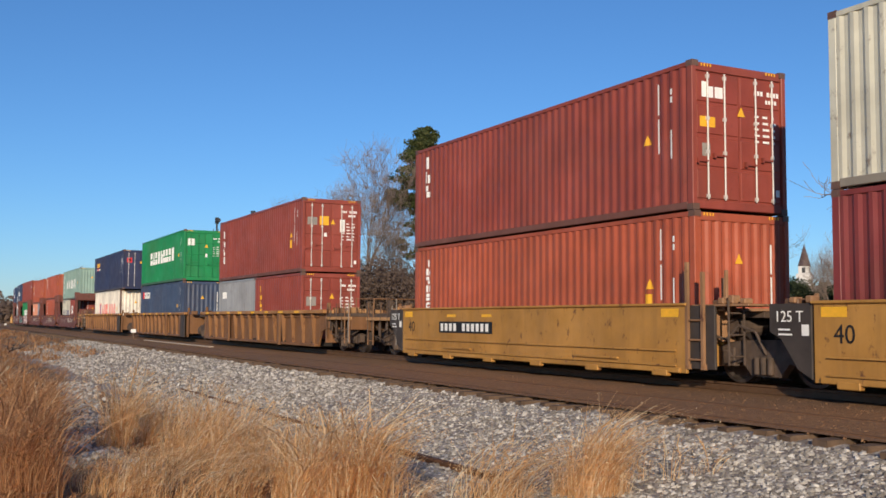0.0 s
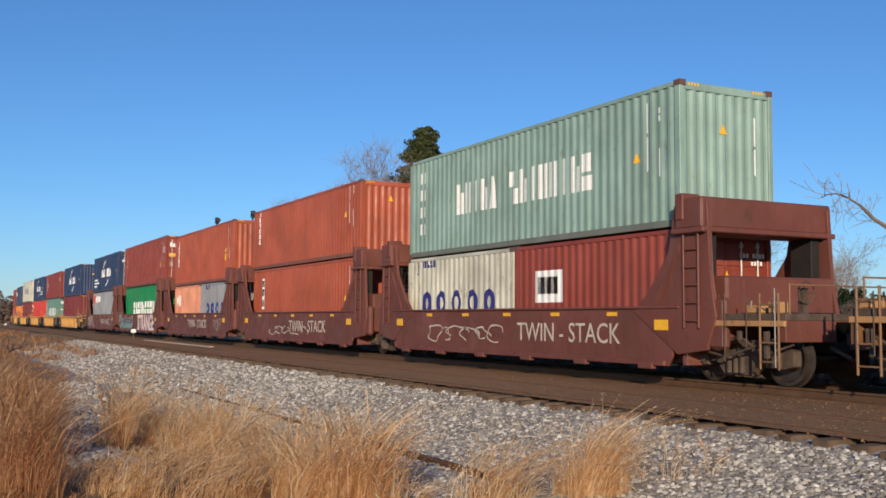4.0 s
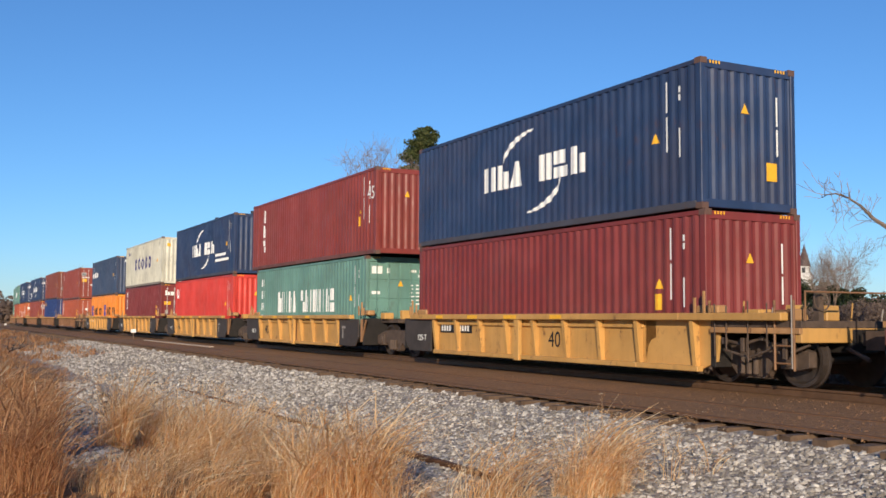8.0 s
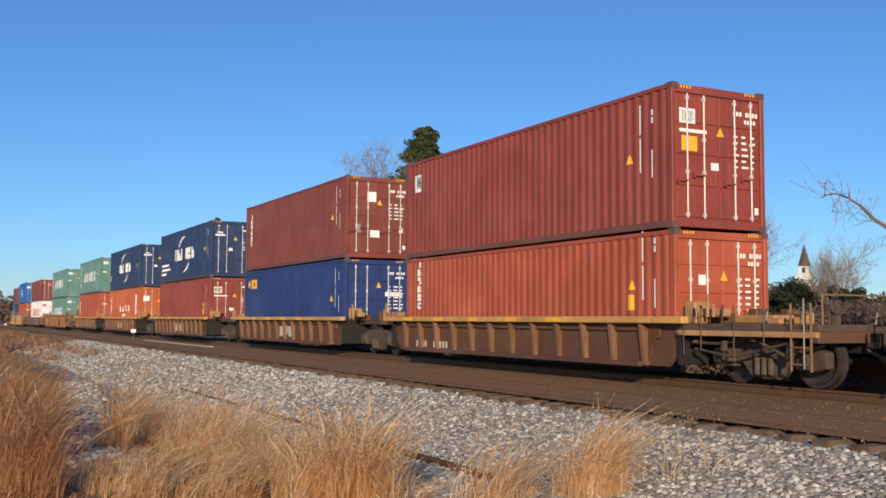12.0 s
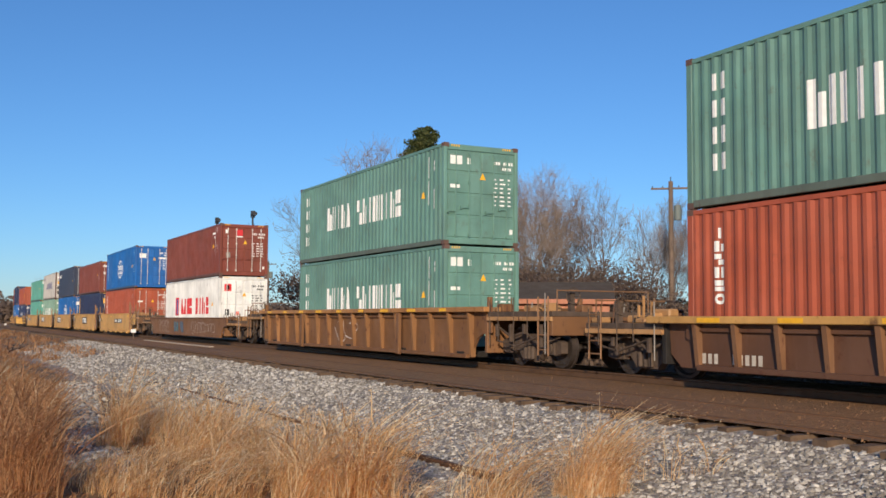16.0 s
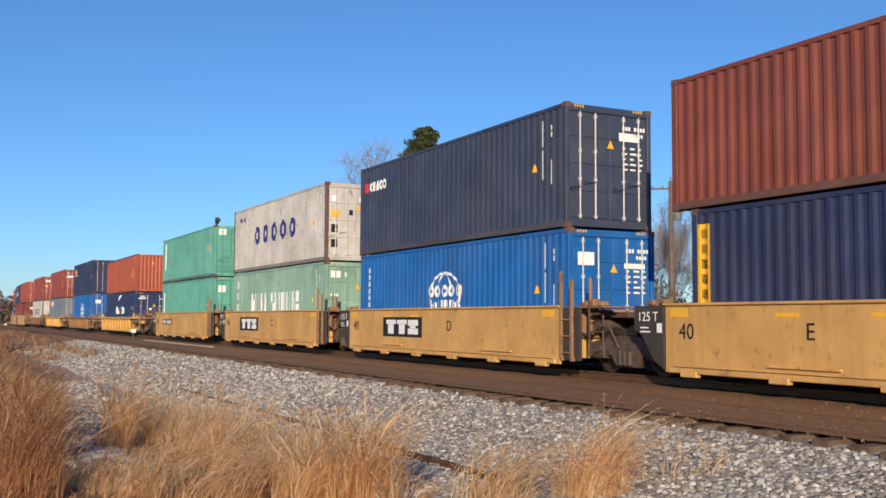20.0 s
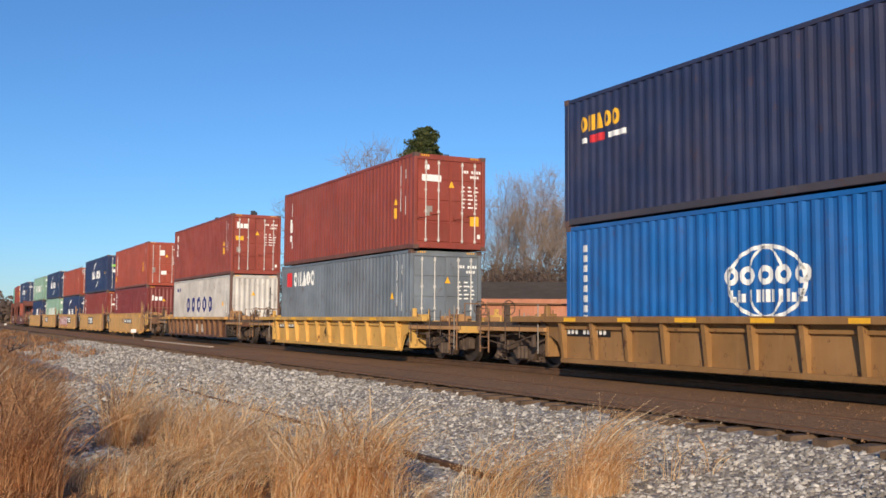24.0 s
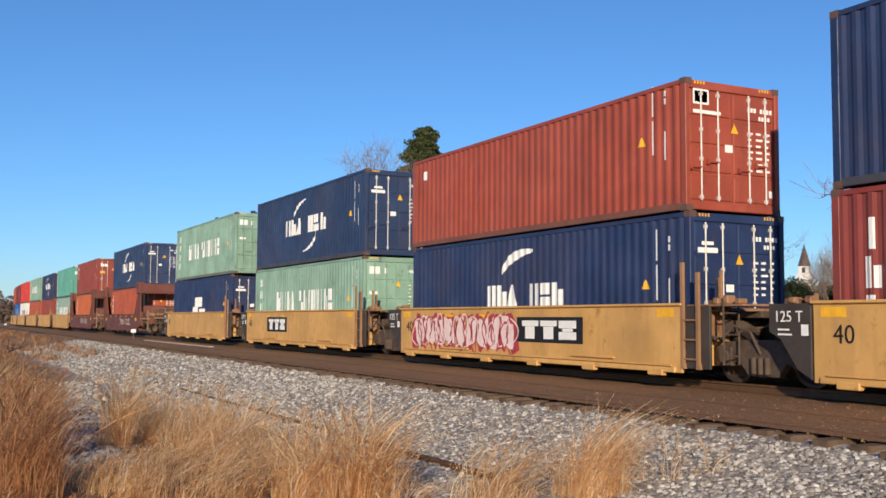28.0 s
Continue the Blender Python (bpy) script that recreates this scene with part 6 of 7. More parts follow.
def tuft_data(rng, n, height, spread, lean, width=0.006, plume=0.3, seeds=22):
    """Blades and stems bent over by the wind, and the seed fluff on them, as quads: two pairs of vertices and faces."""
    whole = np.array(lean) * rng.uniform(0.2, 1.5) + rng.normal(0, 0.12, 2)
    a, r = rng.uniform(0, 6.283, n), spread * rng.random(n) ** 0.7
    out_dir = np.stack([np.cos(a), np.sin(a)], 1)
    stem, feather = rng.random(n) < 0.26, rng.random(n) < plume
    h = height * np.where(stem, rng.uniform(0.65, 1.15, n), 0.15 + 0.75 * rng.random(n) ** 0.9)
    lean_by = rng.random(n) * np.where(stem, 2.6, 1.7)
    out = out_dir * (rng.uniform(0.0, 0.4, n) * h)[:, None] + whole * (h * lean_by)[:, None] + rng.normal(0, 0.16, (n, 2)) * h[:, None]
    wv = rng.uniform(0, 3.14, n)
    side = np.stack([np.cos(wv), np.sin(wv), 0 * wv], 1) * (width * np.where(stem, 1.5, rng.uniform(0.5, 1.2, n)))[:, None]
    droop = np.where(stem, rng.uniform(0.02, 0.2, n), rng.uniform(0.05, 0.75, n) ** 1.4)
    bend = np.where(stem, 2.6, rng.uniform(1.1, 2.2, n))
    kink = rng.normal(0, 0.035, (n, 2)) * h[:, None]
    line = np.zeros((n, 5, 3))
    for k in range(5):
        t = k / 4
        line[:, k, :2] = out_dir * r[:, None] + out * (t ** bend)[:, None] + kink * (0, 0.6, 1, -0.3, 0.2)[k]
        line[:, k, 2] = -0.03 + h * (t - droop * t ** 3)
    w = np.where(feather[:, None], np.array([0.8, 0.75, 0.7, 2.2, 0.6]), np.array([1, 0.9, 0.75, 0.5, 0.2]))
    offs = side[:, None] * w[..., None]
    blades = np.stack([line - offs, line + offs], 2).reshape(-1, 3)
    first = (np.arange(n) * 10)[:, None, None] + (np.arange(4) * 2)[None, :, None]
    faces = (first + np.array([0, 1, 3, 2])).reshape(-1, 4)
    # seed fluff along the upper stem
    own = np.repeat(np.arange(n), np.where(stem, seeds, np.where(feather, seeds // 5, 0)))
    m = len(own)
    t = rng.uniform(1.8, 3.95, m)
    k = t.astype(int)
    p, q = line[own, k], line[own, k + 1]
    c = p + (q - p) * (t % 1)[:, None] + rng.normal(0, 0.018, (m, 3))
    u, v = rng.normal(0, 1, (m, 3)), rng.normal(0, 1, (m, 3)) + (q - p) / np.linalg.norm(q - p, axis=1)[:, None]
    u *= (width * 1.5 / np.linalg.norm(u, axis=1))[:, None]
    v *= (width * 5.0 / np.linalg.norm(v, axis=1))[:, None]
    fluff = np.stack([c - v, c + u, c + v, c - u], 1).reshape(-1, 3)
    return blades, faces, fluff, np.arange(4 * m).reshape(-1, 4)


def quad_mesh(name, verts, faces, mat):
    me = bpy.data.meshes.new(name)
    me.from_pydata(verts, [], faces)
    me.materials.append(mat)
    return me


def tuft_mesh(seed, n, height, spread, lean, mat, width=0.006):
    """Mesh pair of a clump: its blades, and the seed heads on its stems."""
    v, f, g, q = tuft_data(np.random.default_rng(seed), n, height, spread, lean, width)
    return [quad_mesh("blade_tuft", v, f, mat), quad_mesh("seed_plume", g, q, mat)]


def grass_field(name, label, mat, seed, spots, n, height, spread, lean, width, seeds=0):
    rng = np.random.default_rng(seed)
    verts, faces, count = [], [], 0
    for x, y, s in spots:
        v, f, g, q = tuft_data(rng, int(n * s), height * s, spread * s, lean, width, 0.3, seeds)
        place = np.array([x, y, ground_z(x, y)])
        for pts, quads in ((v, f), (g, q)):
            verts.append(pts + place)
            faces.append(quads + count)
            count += len(pts)
    return tagged(new(name, quad_mesh(name, np.concatenate(verts), np.concatenate(faces), mat)), label, "grass", kind="stuff")


WIND = (0.38, 0.15)
CLUMPS = []
GOLD = [tuft_mesh(40 + i, 230 + 20 * i, 1.0, 0.12 + 0.025 * i, WIND, M_GRASS, 0.0026) for i in range(6)]
BROWN = [tuft_mesh(60 + i, 240, 1.0, 0.2 + 0.02 * i, WIND, M_GRASSDARK, 0.0026) for i in range(4)]
MATTED = [tuft_mesh(70 + i, 150, 1.0, 0.36, (0.85, 0.35), M_GRASS, 0.0034) for i in range(3)]
STALKS = [tuft_mesh(80 + i, 20, 1.0, 0.35, (1.9, 0.7), M_GRASS, 0.006) for i in range(2)]


def clump(x, y, size, turn, meshes, k, label):
    ob = tagged(new("grass_clump"), label, "grass", "grass clumps by the track")
    tagged(part("blade_tuft", meshes[k % len(meshes)][0], ob), kind="stuff")
    tagged(part("seed_plume", meshes[k % len(meshes)][1], ob), kind="stuff")
    ob.matrix_basis = pose(x, y, ground_z(x, y), 0, 0, turn) @ Matrix.Diagonal((size, size, size, 1))
    CLUMPS.append((ob, x, y, ground_z(x, y), turn, size))


grnd = random.Random(21)
STANDING = [(-15.3, -10.3, 1.3), (-15.8, -9.8, 0.95), (-15.4, -10.45, 1.05), (-14.1, -9.8, 0.95), (-14.2, -9.35, 1.0), (-13.7, -9.0, 0.95), (-13.9, -8.7, 0.75), (-13.05, -9.4, 0.9), (-13.2, -9.8, 0.8), (-12.6, -9.0, 0.72),
            (-11.0, -9.15, 0.95), (-11.3, -8.85, 1.0), (-10.7, -9.4, 0.8), (-9.95, -9.25, 1.1), (-10.1, -8.95, 1.15), (-9.75, -8.85, 1.2), (-9.65, -8.65, 0.95), (-9.65, -9.0, 1.12), (-9.8, -9.5, 0.9),
            (-9.75, -8.15, 0.35), (-8.75, -6.8, 1.0), (-8.7, -6.65, 1.05), (-8.6, -6.5, 0.75), (-9.0, -6.85, 0.55), (-14.6, -9.1, 0.9), (-11.9, -9.3, 0.75), (-12.1, -8.8, 0.6)]
for i, (x, y, q) in enumerate(STANDING):
    clump(x, y, q, grnd.uniform(-40, 40), GOLD, i, "tall clump of dry golden grass bending in the wind")
for i, (x, y, q) in enumerate([(-11.3, -12.1, 1.1), (-11.5, -11.9, 1.15), (-11.1, -11.8, 1.0), (-11.4, -11.75, 0.85), (-15.9, -11.7, 1.2), (-16.5, -11.35, 1.15), (-17.3, -11.3, 0.85), (-13.5, -11.9, 1.2), (-14.2, -11.6, 1.15), (-13.8, -11.7, 0.9), (-12.6, -12.1, 1.2), (-18.5, -11.9, 1.25), (-19.5, -11.4, 1.15)]):
    clump(x, y, q, grnd.uniform(-40, 40), BROWN, i, "clump of reddish brown dead grass in the ditch")
for i, (x, y, q) in enumerate([(-11.1, -11.0, 0.62), (-10.8, -10.8, 0.7), (-10.7, -10.45, 0.7), (-10.7, -10.1, 0.66), (-10.75, -9.8, 0.64), (-11.6, -10.4, 0.7), (-11.5, -9.9, 0.72), (-9.3, -7.75, 0.9), (-9.05, -7.6, 0.95), (-9.35, -7.3, 0.8), (-11.9, -10.7, 0.6), (-12.3, -10.1, 0.66), (-12.6, -10.5, 0.5), (-11.3, -10.8, 0.55), (-12.0, -11.35, 0.6), (-11.75, -11.0, 0.62), (-11.5, -11.2, 0.5)]):
    clump(x, y, q, grnd.uniform(-25, 25), MATTED, i, "matted bent-over tuft of pale straw grass")
for i, (x, y, q) in enumerate([(-12.2, -11.4, 0.55), (-11.9, -11.15, 0.5), (-11.6, -10.9, 0.5), (-11.3, -10.6, 0.45)]):
    clump(x, y, q, grnd.uniform(-20, 20), STALKS, i, "bent pale stalks arching over the matted grass")


def patchy(x, y, cut):
    return noise.noise(Vector((x * 0.35, y * 0.6, 7.0))) > cut


def in_gap(x, y):
    """The bare stony strip that runs through the grass."""
    return -36 < x < -12.5 and 80.6 < math.degrees(math.atan2(-x, y + 12.92)) < 83.9


field = [(x, grnd.uniform(-13.5 - 0.04 * abs(x), -8.8 + 0.03 * (x + 14) - (0.9 if x < -24 else 0)), grnd.uniform(0.5, 1.1) * (0.55 if x < -24 else 0.9)) for x in (grnd.uniform(-38, -13.5) for _ in range(430))]
field = [q for q in field if patchy(q[0], q[1], -0.02) and not in_gap(q[0], q[1])]
grass_field("dry_grass", "tall dry golden grass beside the ballast", M_GRASS, 31, field, 90, 1.1, 0.2, WIND, 0.0036, 10)
low = [(x, grnd.uniform(-14 - 0.04 * abs(x), -8.4), grnd.uniform(0.4, 1.0)) for x in (grnd.uniform(-75, -8.8) for _ in range(760))]
low = [q for q in low if patchy(q[0] + 40, q[1], -0.25) and not in_gap(q[0], q[1])]
grass_field("low_dead_grass", "matted brown dead grass along the ditch", M_GRASSDARK, 32, low, 60, 0.36, 0.3, (0.6, 0.2), 0.0046)
red = [(x, grnd.uniform(-13.2 - 0.03 * abs(x), -11.6 + 0.05 * (-11 - x)), grnd.uniform(0.6, 1.1)) for x in (grnd.uniform(-40, -13.5) for _ in range(170))]
red = [q for q in red if not in_gap(q[0], q[1])]
grass_field("red_brown_grass", "reddish brown dead grass standing in the ditch", M_GRASSDARK, 34, red, 90, 1.0, 0.22, WIND, 0.0038, 6)
verge = [(x, grnd.uniform(-9.5, -4.4 - 0.012 * (x + 110)), grnd.uniform(0.4, 1.0)) for x in (grnd.uniform(-125, -46) for _ in range(420))]
grass_field("verge_grass", "low brown weeds along the far track side", M_GRASSDARK, 35, verge, 34, 0.42, 0.45, (0.5, 0.2), 0.012)
sparse = [(grnd.uniform(-34, -8.5), grnd.uniform(-8.9, -6.4), grnd.uniform(0.25, 0.75)) for _ in range(120)] + [(-8.6, -5.7, 0.8), (-8.5, -5.5, 0.7), (-8.4, -5.35, 0.6), (-8.9, -5.9, 0.6)]
grass_field("sparse_grass", "thin dry grass growing out of the stones", M_GRASS, 33, sparse, 26, 0.7, 0.16, WIND, 0.0032, 14)
stones("rubble", "grey rubble in a gap of the dry grass", M_STONE, 9000, (-33, -12.8, -11.2, -8.2, 1.0), (0.03, 0.085), 9, lambda px, py, rng: np.abs(py + 10.6 - (-16 - px) * 0.115) > 0.36 + 0.1 * rng.standard_normal(len(px)))


def bark(name, rgb):
    return plain(name, rgb, 0.85, 0, 0.3, 3)


M_BARK = bark("grey_brown_bark", (112, 96, 83))
M_TWIG = bark("pale_twigs", (140, 125, 114))
M_PINEBARK = bark("pine_bark", (104, 78, 58))


class Branches:
    """Tapered three-sided limbs gathered into one mesh."""

    def __init__(self, seed):
        self.rng, self.v, self.f, self.tips = random.Random(seed), [], [], []

    def limb(self, p, q, r0, r1, n=4):
        d = (q - p).normalized()
        u = d.orthogonal().normalized()
        w = d.cross(u)
        b = len(self.v)
        for c, r in ((p, r0), (q, r1)):
            for i in range(n):
                t = 6.2832 * i / n
                self.v.append(c + (u * math.cos(t) + w * math.sin(t)) * r)
        for i in range(n):
            j = (i + 1) % n
            self.f.append((b + i, b + j, b + n + j, b + n + i))

    def grow(self, p, d, length, r, depth, up=0.15, wide=0.55, kids=(2, 3)):
        steps = 3 if depth > 2 else 2
        for k in range(steps):
            d = (d + Vector([self.rng.uniform(-0.16, 0.16) for _ in range(3)]) + Vector((0, 0, up * 0.3))).normalized()
            q = p + d * (length / steps)
            r1 = r * 0.8
            self.limb(p, q, r, r1, 5 if depth > 3 else 3)
            p, r = q, r1
            if depth > 1 and k < steps - 1 and self.rng.random() < 0.75:
                self.fork(p, d, length * 0.62, r * 0.55, depth - 1, up, wide, kids)
        if depth == 0:
            self.tips.append(p)
            return
        for _ in range(self.rng.randint(*kids)):
            self.fork(p, d, length * self.rng.uniform(0.6, 0.82), r * 0.72, depth - 1, up, wide, kids)

    def fork(self, p, d, length, r, depth, up, wide, kids):
        side = d.orthogonal().normalized()
        side.rotate(Matrix.Rotation(self.rng.uniform(0, 6.28), 3, d))
        nd = (d + side * self.rng.uniform(0.3, 1.0) * wide * 1.4 + Vector((0, 0, up))).normalized()
        self.grow(p, nd, length, max(r, 0.013), depth, up, wide, kids)

    def mesh(self, name, mat):
        me = bpy.data.meshes.new(name)
        me.from_pydata([tuple(v) for v in self.v], [], self.f)
        me.materials.append(mat)
        return me


def bare_tree(seed, height, depth=5, wide=0.5, up=0.22, trunk=0.3, stems=1, twigs=4):
    """Mesh pair: trunk with limbs, and the fine twigs."""
    a, b = Branches(seed), Branches(seed + 500)
    for s in range(stems):
        lean = 0.32 * (stems > 1)
        d = Vector((a.rng.uniform(-lean, lean), a.rng.uniform(-lean, lean), 1)).normalized()
        a.grow(Vector((a.rng.uniform(-0.3, 0.3) * (stems > 1), a.rng.uniform(-0.3, 0.3) * (stems > 1), -0.2)), d, height * 0.36, trunk * height / 12 / stems ** 0.4, depth, up, wide)
    for p in a.tips:
        for _ in range(twigs):
            d = Vector((b.rng.uniform(-0.8, 0.8), b.rng.uniform(-0.8, 0.8), b.rng.uniform(-0.1, 1.3))).normalized()
            b.grow(p, d, height * b.rng.uniform(0.06, 0.12), 0.01, 0, 0.2)
    return a.mesh("trunk", M_BARK), b.mesh("crown", M_TWIG)


def plant_tree(meshes, x, y, scale, turn, label, z=None):
    root = tagged(new("bare_tree"), label, "tree", "bare winter trees")
    part("trunk", meshes[0], root)
    part("crown", meshes[1], root)
    root.matrix_basis = pose(x, y, ground_z(x, y) if z is None else z, 0, 0, turn) @ Matrix.Diagonal((scale, scale, scale, 1))
    return root


M_NEEDLE = blade_material("dark_pine_needles", (50, 60, 32), (84, 96, 50), (128, 130, 78))
M_BUSH = blade_material("dull_winter_scrub", (106, 90, 78), (130, 110, 95), (152, 130, 112))
M_EVERGREEN = blade_material("dark_evergreen_leaves", (36, 48, 28), (56, 68, 40), (84, 90, 56))


def leaf_cloud(rng, centres_, n, radius, size, flat=0.7):
    """Many small leaf quads round the given centres."""
    c = np.repeat(np.array(centres_), n, axis=0)
    m = len(c)
    r = np.repeat(np.array(radius) * np.ones(len(centres_)), n)
    d = rng.standard_normal((m, 3))
    d /= np.linalg.norm(d, axis=1)[:, None]
    p = c + d * (r * rng.random(m) ** 0.45)[:, None] * np.array([1, 1, flat])
    u = rng.standard_normal((m, 3))
    u /= np.linalg.norm(u, axis=1)[:, None]
    w = np.cross(u, rng.standard_normal((m, 3)))
    w /= np.linalg.norm(w, axis=1)[:, None]
    s = size * (0.6 + 0.8 * rng.random(m))[:, None]
    v = np.stack([p - u * s - w * s * 0.5, p + u * s - w * s * 0.5, p + u * s + w * s * 0.5, p - u * s + w * s * 0.5], 1).reshape(-1, 3)
    f = np.arange(4 * m).reshape(-1, 4)
    return v, f


def leaf_mesh(name, rng, centres_, n, radius, size, mat, flat=0.7):
    v, f = leaf_cloud(rng, centres_, n, radius, size, flat)
    me = bpy.data.meshes.new(name)
    me.from_pydata(v, [], f)
    me.materials.append(mat)
    return me


def pine(x, y, top, width, seed, base=None):
    """A tall pine: bare lower trunk, ragged crown of needle clumps."""
    rng, rnd = np.random.default_rng(seed), random.Random(seed)
    z0 = ground_z(x, y)
    h = top - z0
    b = Branches(seed)
    b.limb(Vector((0, 0, -0.3)), Vector((0.2, 0, h * 0.5)), h * 0.017, h * 0.011, 8)
    b.limb(Vector((0.2, 0, h * 0.5)), Vector((0.1, 0, h * 0.97)), h * 0.011, h * 0.003, 6)
    centres_, radii = [], []
    for i in range(260):
        low_part = i % 5 == 0
        a, u = rnd.uniform(0, 6.283), rnd.random() ** 0.5
        if low_part:
            t, env = rnd.uniform(0.38, 0.68), width * 0.36 * rnd.uniform(0.3, 1.0)
        else:
            k = rnd.uniform(0, 1)                      # 0 at the crown's foot, 1 at the top
            t = 0.62 + 0.37 * k
            env = width * 0.5 * min(1, 0.2 + 1.15 * (1 - k)) * u * rnd.uniform(0.75, 1.15)
        tip = Vector((math.cos(a) * env, math.sin(a) * env, h * t))
        b.limb(Vector((0.15, 0, h * t - env * 0.25)), tip, h * 0.003, h * 0.001, 3)
        centres_.append(tuple(tip))
        radii.append(width * rnd.uniform(0.06, 0.12))
    root = tagged(new("pine_tree"), "tall dark green pine with a ragged crown", "tree")
    part("trunk", b.mesh("trunk", M_PINEBARK), root)
    part("crown", leaf_mesh("crown", rng, centres_, 120, radii, width * 0.013, M_NEEDLE, 0.6), root)
    root.matrix_basis = pose(x, y, z0)


def woods(name, label, mat, spots, seed, n=240, leaf=0.12):
    """A thicket: clumps (x, y, radius, height) as one mesh of small leaves."""
    rng, rnd = np.random.default_rng(seed), random.Random(seed)
    cs, rs = [], []
    for x, y, r, h in spots:
        for _ in range(5):
            cs.append((x + rnd.uniform(-r, r), y + rnd.uniform(-r, r), ground_z(x, y) + rnd.uniform(0.15, 0.85) * h))
            rs.append(r * rnd.uniform(0.5, 0.9))
    me = leaf_mesh(name, rng, cs, n, rs, leaf, mat)
    return tagged(new(name, me), label, "bushes", kind="stuff")


# ---- behind the train ----
def spot(heading, dist):
    """A place on the ground at a heading (degrees from +Y towards -X) and distance from the viewer."""
    return -dist * math.sin(radians(heading)), -12.923 + dist * math.cos(radians(heading))


pine(*spot(63.9, 92), 18.9, 6.6, 5)
T = [bare_tree(100, 14, 5, 0.46, 0.2, 0.34, 1), bare_tree(103, 13, 4, 0.42, 0.2, 0.32, 4, 3), bare_tree(107, 12, 5, 0.55, 0.12, 0.32, 1, 2), bare_tree(111, 14, 4, 0.4, 0.26, 0.34, 3, 3)]
for k, hd, dist, sc, turn in ((0, 66.9, 88, 1.08, 20), (3, 65.5, 95, 0.9, 130), (2, 69.3, 110, 1.12, 60), (0, 57.2, 82, 0.88, 10), (1, 58.6, 70, 0.8, 80), (1, 59.6, 84, 0.9, 150), (2, 56.3, 88, 0.95, 40), (3, 60.4, 86, 0.8, 80), (2, 55.6, 80, 0.5, 200), (2, 53.5, 82, 0.98, 300),
                              (2, 51.6, 70, 0.7, 90), (0, 49.9, 82, 0.72, 33), (2, 48.6, 80, 0.6, 140), (2, 46.9, 60, 0.66, 120), (1, 45.8, 90, 0.42, 30), (2, 41.7, 80, 0.62, 210), (3, 41.3, 110, 0.6, 75), (1, 40.9, 120, 0.62, 260)):
    plant_tree(T[k], *spot(hd, dist), sc, turn, "leafless winter tree with fine reddish twigs")
# a wide tree whose limb reaches into view
reach_tree = tagged(new("bare_tree"), "wide bare tree with a long drooping limb", "tree", "bare winter trees")
lim, fine = Branches(131), Branches(132)
base = Vector((*spot(36.2, 45), -0.7))
way = [base, base + Vector((-0.1, 0.1, 2.8))] + [Vector((*spot(h, 45), z)) for h, z in ((37.4, 4.2), (38.9, 5.0), (39.6, 5.4), (40.2, 5.95), (40.8, 6.3), (41.4, 6.5), (42.0, 6.45))]
for i, (p, q) in enumerate(zip(way, way[1:])):
    lim.limb(p, q, 0.3 * 0.68 ** i + 0.012, 0.3 * 0.68 ** (i + 1) + 0.012, 6)
    if i > 1:
        for k in range(5):
            m = p.lerp(q, lim.rng.random())
            fine.grow(m, Vector((lim.rng.uniform(-1, 0.4), lim.rng.uniform(-0.5, 0.5), lim.rng.uniform(-0.6, 0.6))).normalized(), lim.rng.uniform(0.4, 0.9), 0.018, 2, 0.1, 0.6, (1, 2))
lim.grow(way[1], Vector((0.5, 0.2, 1)).normalized(), 3.2, 0.22, 4, 0.2, 0.5)
part("trunk", lim.mesh("trunk", M_BARK), reach_tree)
part("crown", fine.mesh("crown", M_TWIG), reach_tree)
fr = random.Random(77)
FAR_TREES = [bare_tree(121, 13, 3, 0.5, 0.2, 0.5, 2, 2), bare_tree(122, 12, 3, 0.55, 0.16, 0.5, 3, 2)]
for i in range(16):
    hd = 79.6 + 4.3 * i / 16 + fr.uniform(-0.3, 0.3)
    plant_tree(FAR_TREES[i % 2], *spot(hd, fr.uniform(300, 360)), fr.uniform(1.1, 1.45) * (0.75 + 0.3 * math.sin((i + 1) / 17 * 3.14)), fr.uniform(0, 360), "distant leafless tree along the line")
woods("scrub", "dense brown scrub behind the railway", M_BUSH, [(*spot(fr.uniform(52, 70), fr.uniform(62, 80)), fr.uniform(1.6, 2.8), fr.uniform(4.6, 6.6)) for _ in range(110)], 61, 380, 0.065)
woods("verge_scrub", "low dark scrub along the far side of the track", M_BUSH, [(fr.uniform(-75, -6), fr.uniform(9.0, 11.5), fr.uniform(0.8, 1.3), fr.uniform(0.9, 1.5)) for _ in range(150)], 67, 90, 0.09)
woods("dark_scrub", "dark evergreen scrub behind the railway", M_EVERGREEN, [(*spot(fr.uniform(36, 50), fr.uniform(85, 130)), fr.uniform(1.6, 2.6), fr.uniform(2.6, 4.6)) for _ in range(60)], 62, 220, 0.13)
woods("green_bush", "dark green bush behind the railway", M_EVERGREEN, [(*spot(fr.uniform(43.6, 46.6), fr.uniform(70, 76)), fr.uniform(0.7, 1.1), fr.uniform(3.6, 5.0)) for _ in range(12)], 68, 300, 0.08)
woods("low_scrub", "brown scrub and saplings beyond the track", M_BUSH, [(*spot(fr.uniform(34, 55), fr.uniform(60, 80)), fr.uniform(1.2, 2.0), fr.uniform(2.2, 3.4)) for _ in range(90)], 63, 320, 0.065)
woods("church_bushes", "dark bushes before the church", M_EVERGREEN, [(*spot(fr.uniform(41.9, 45.4), fr.uniform(126, 136)), fr.uniform(1.4, 2.0), fr.uniform(6.6, 7.6)) for _ in range(44)], 69, 200, 0.12)
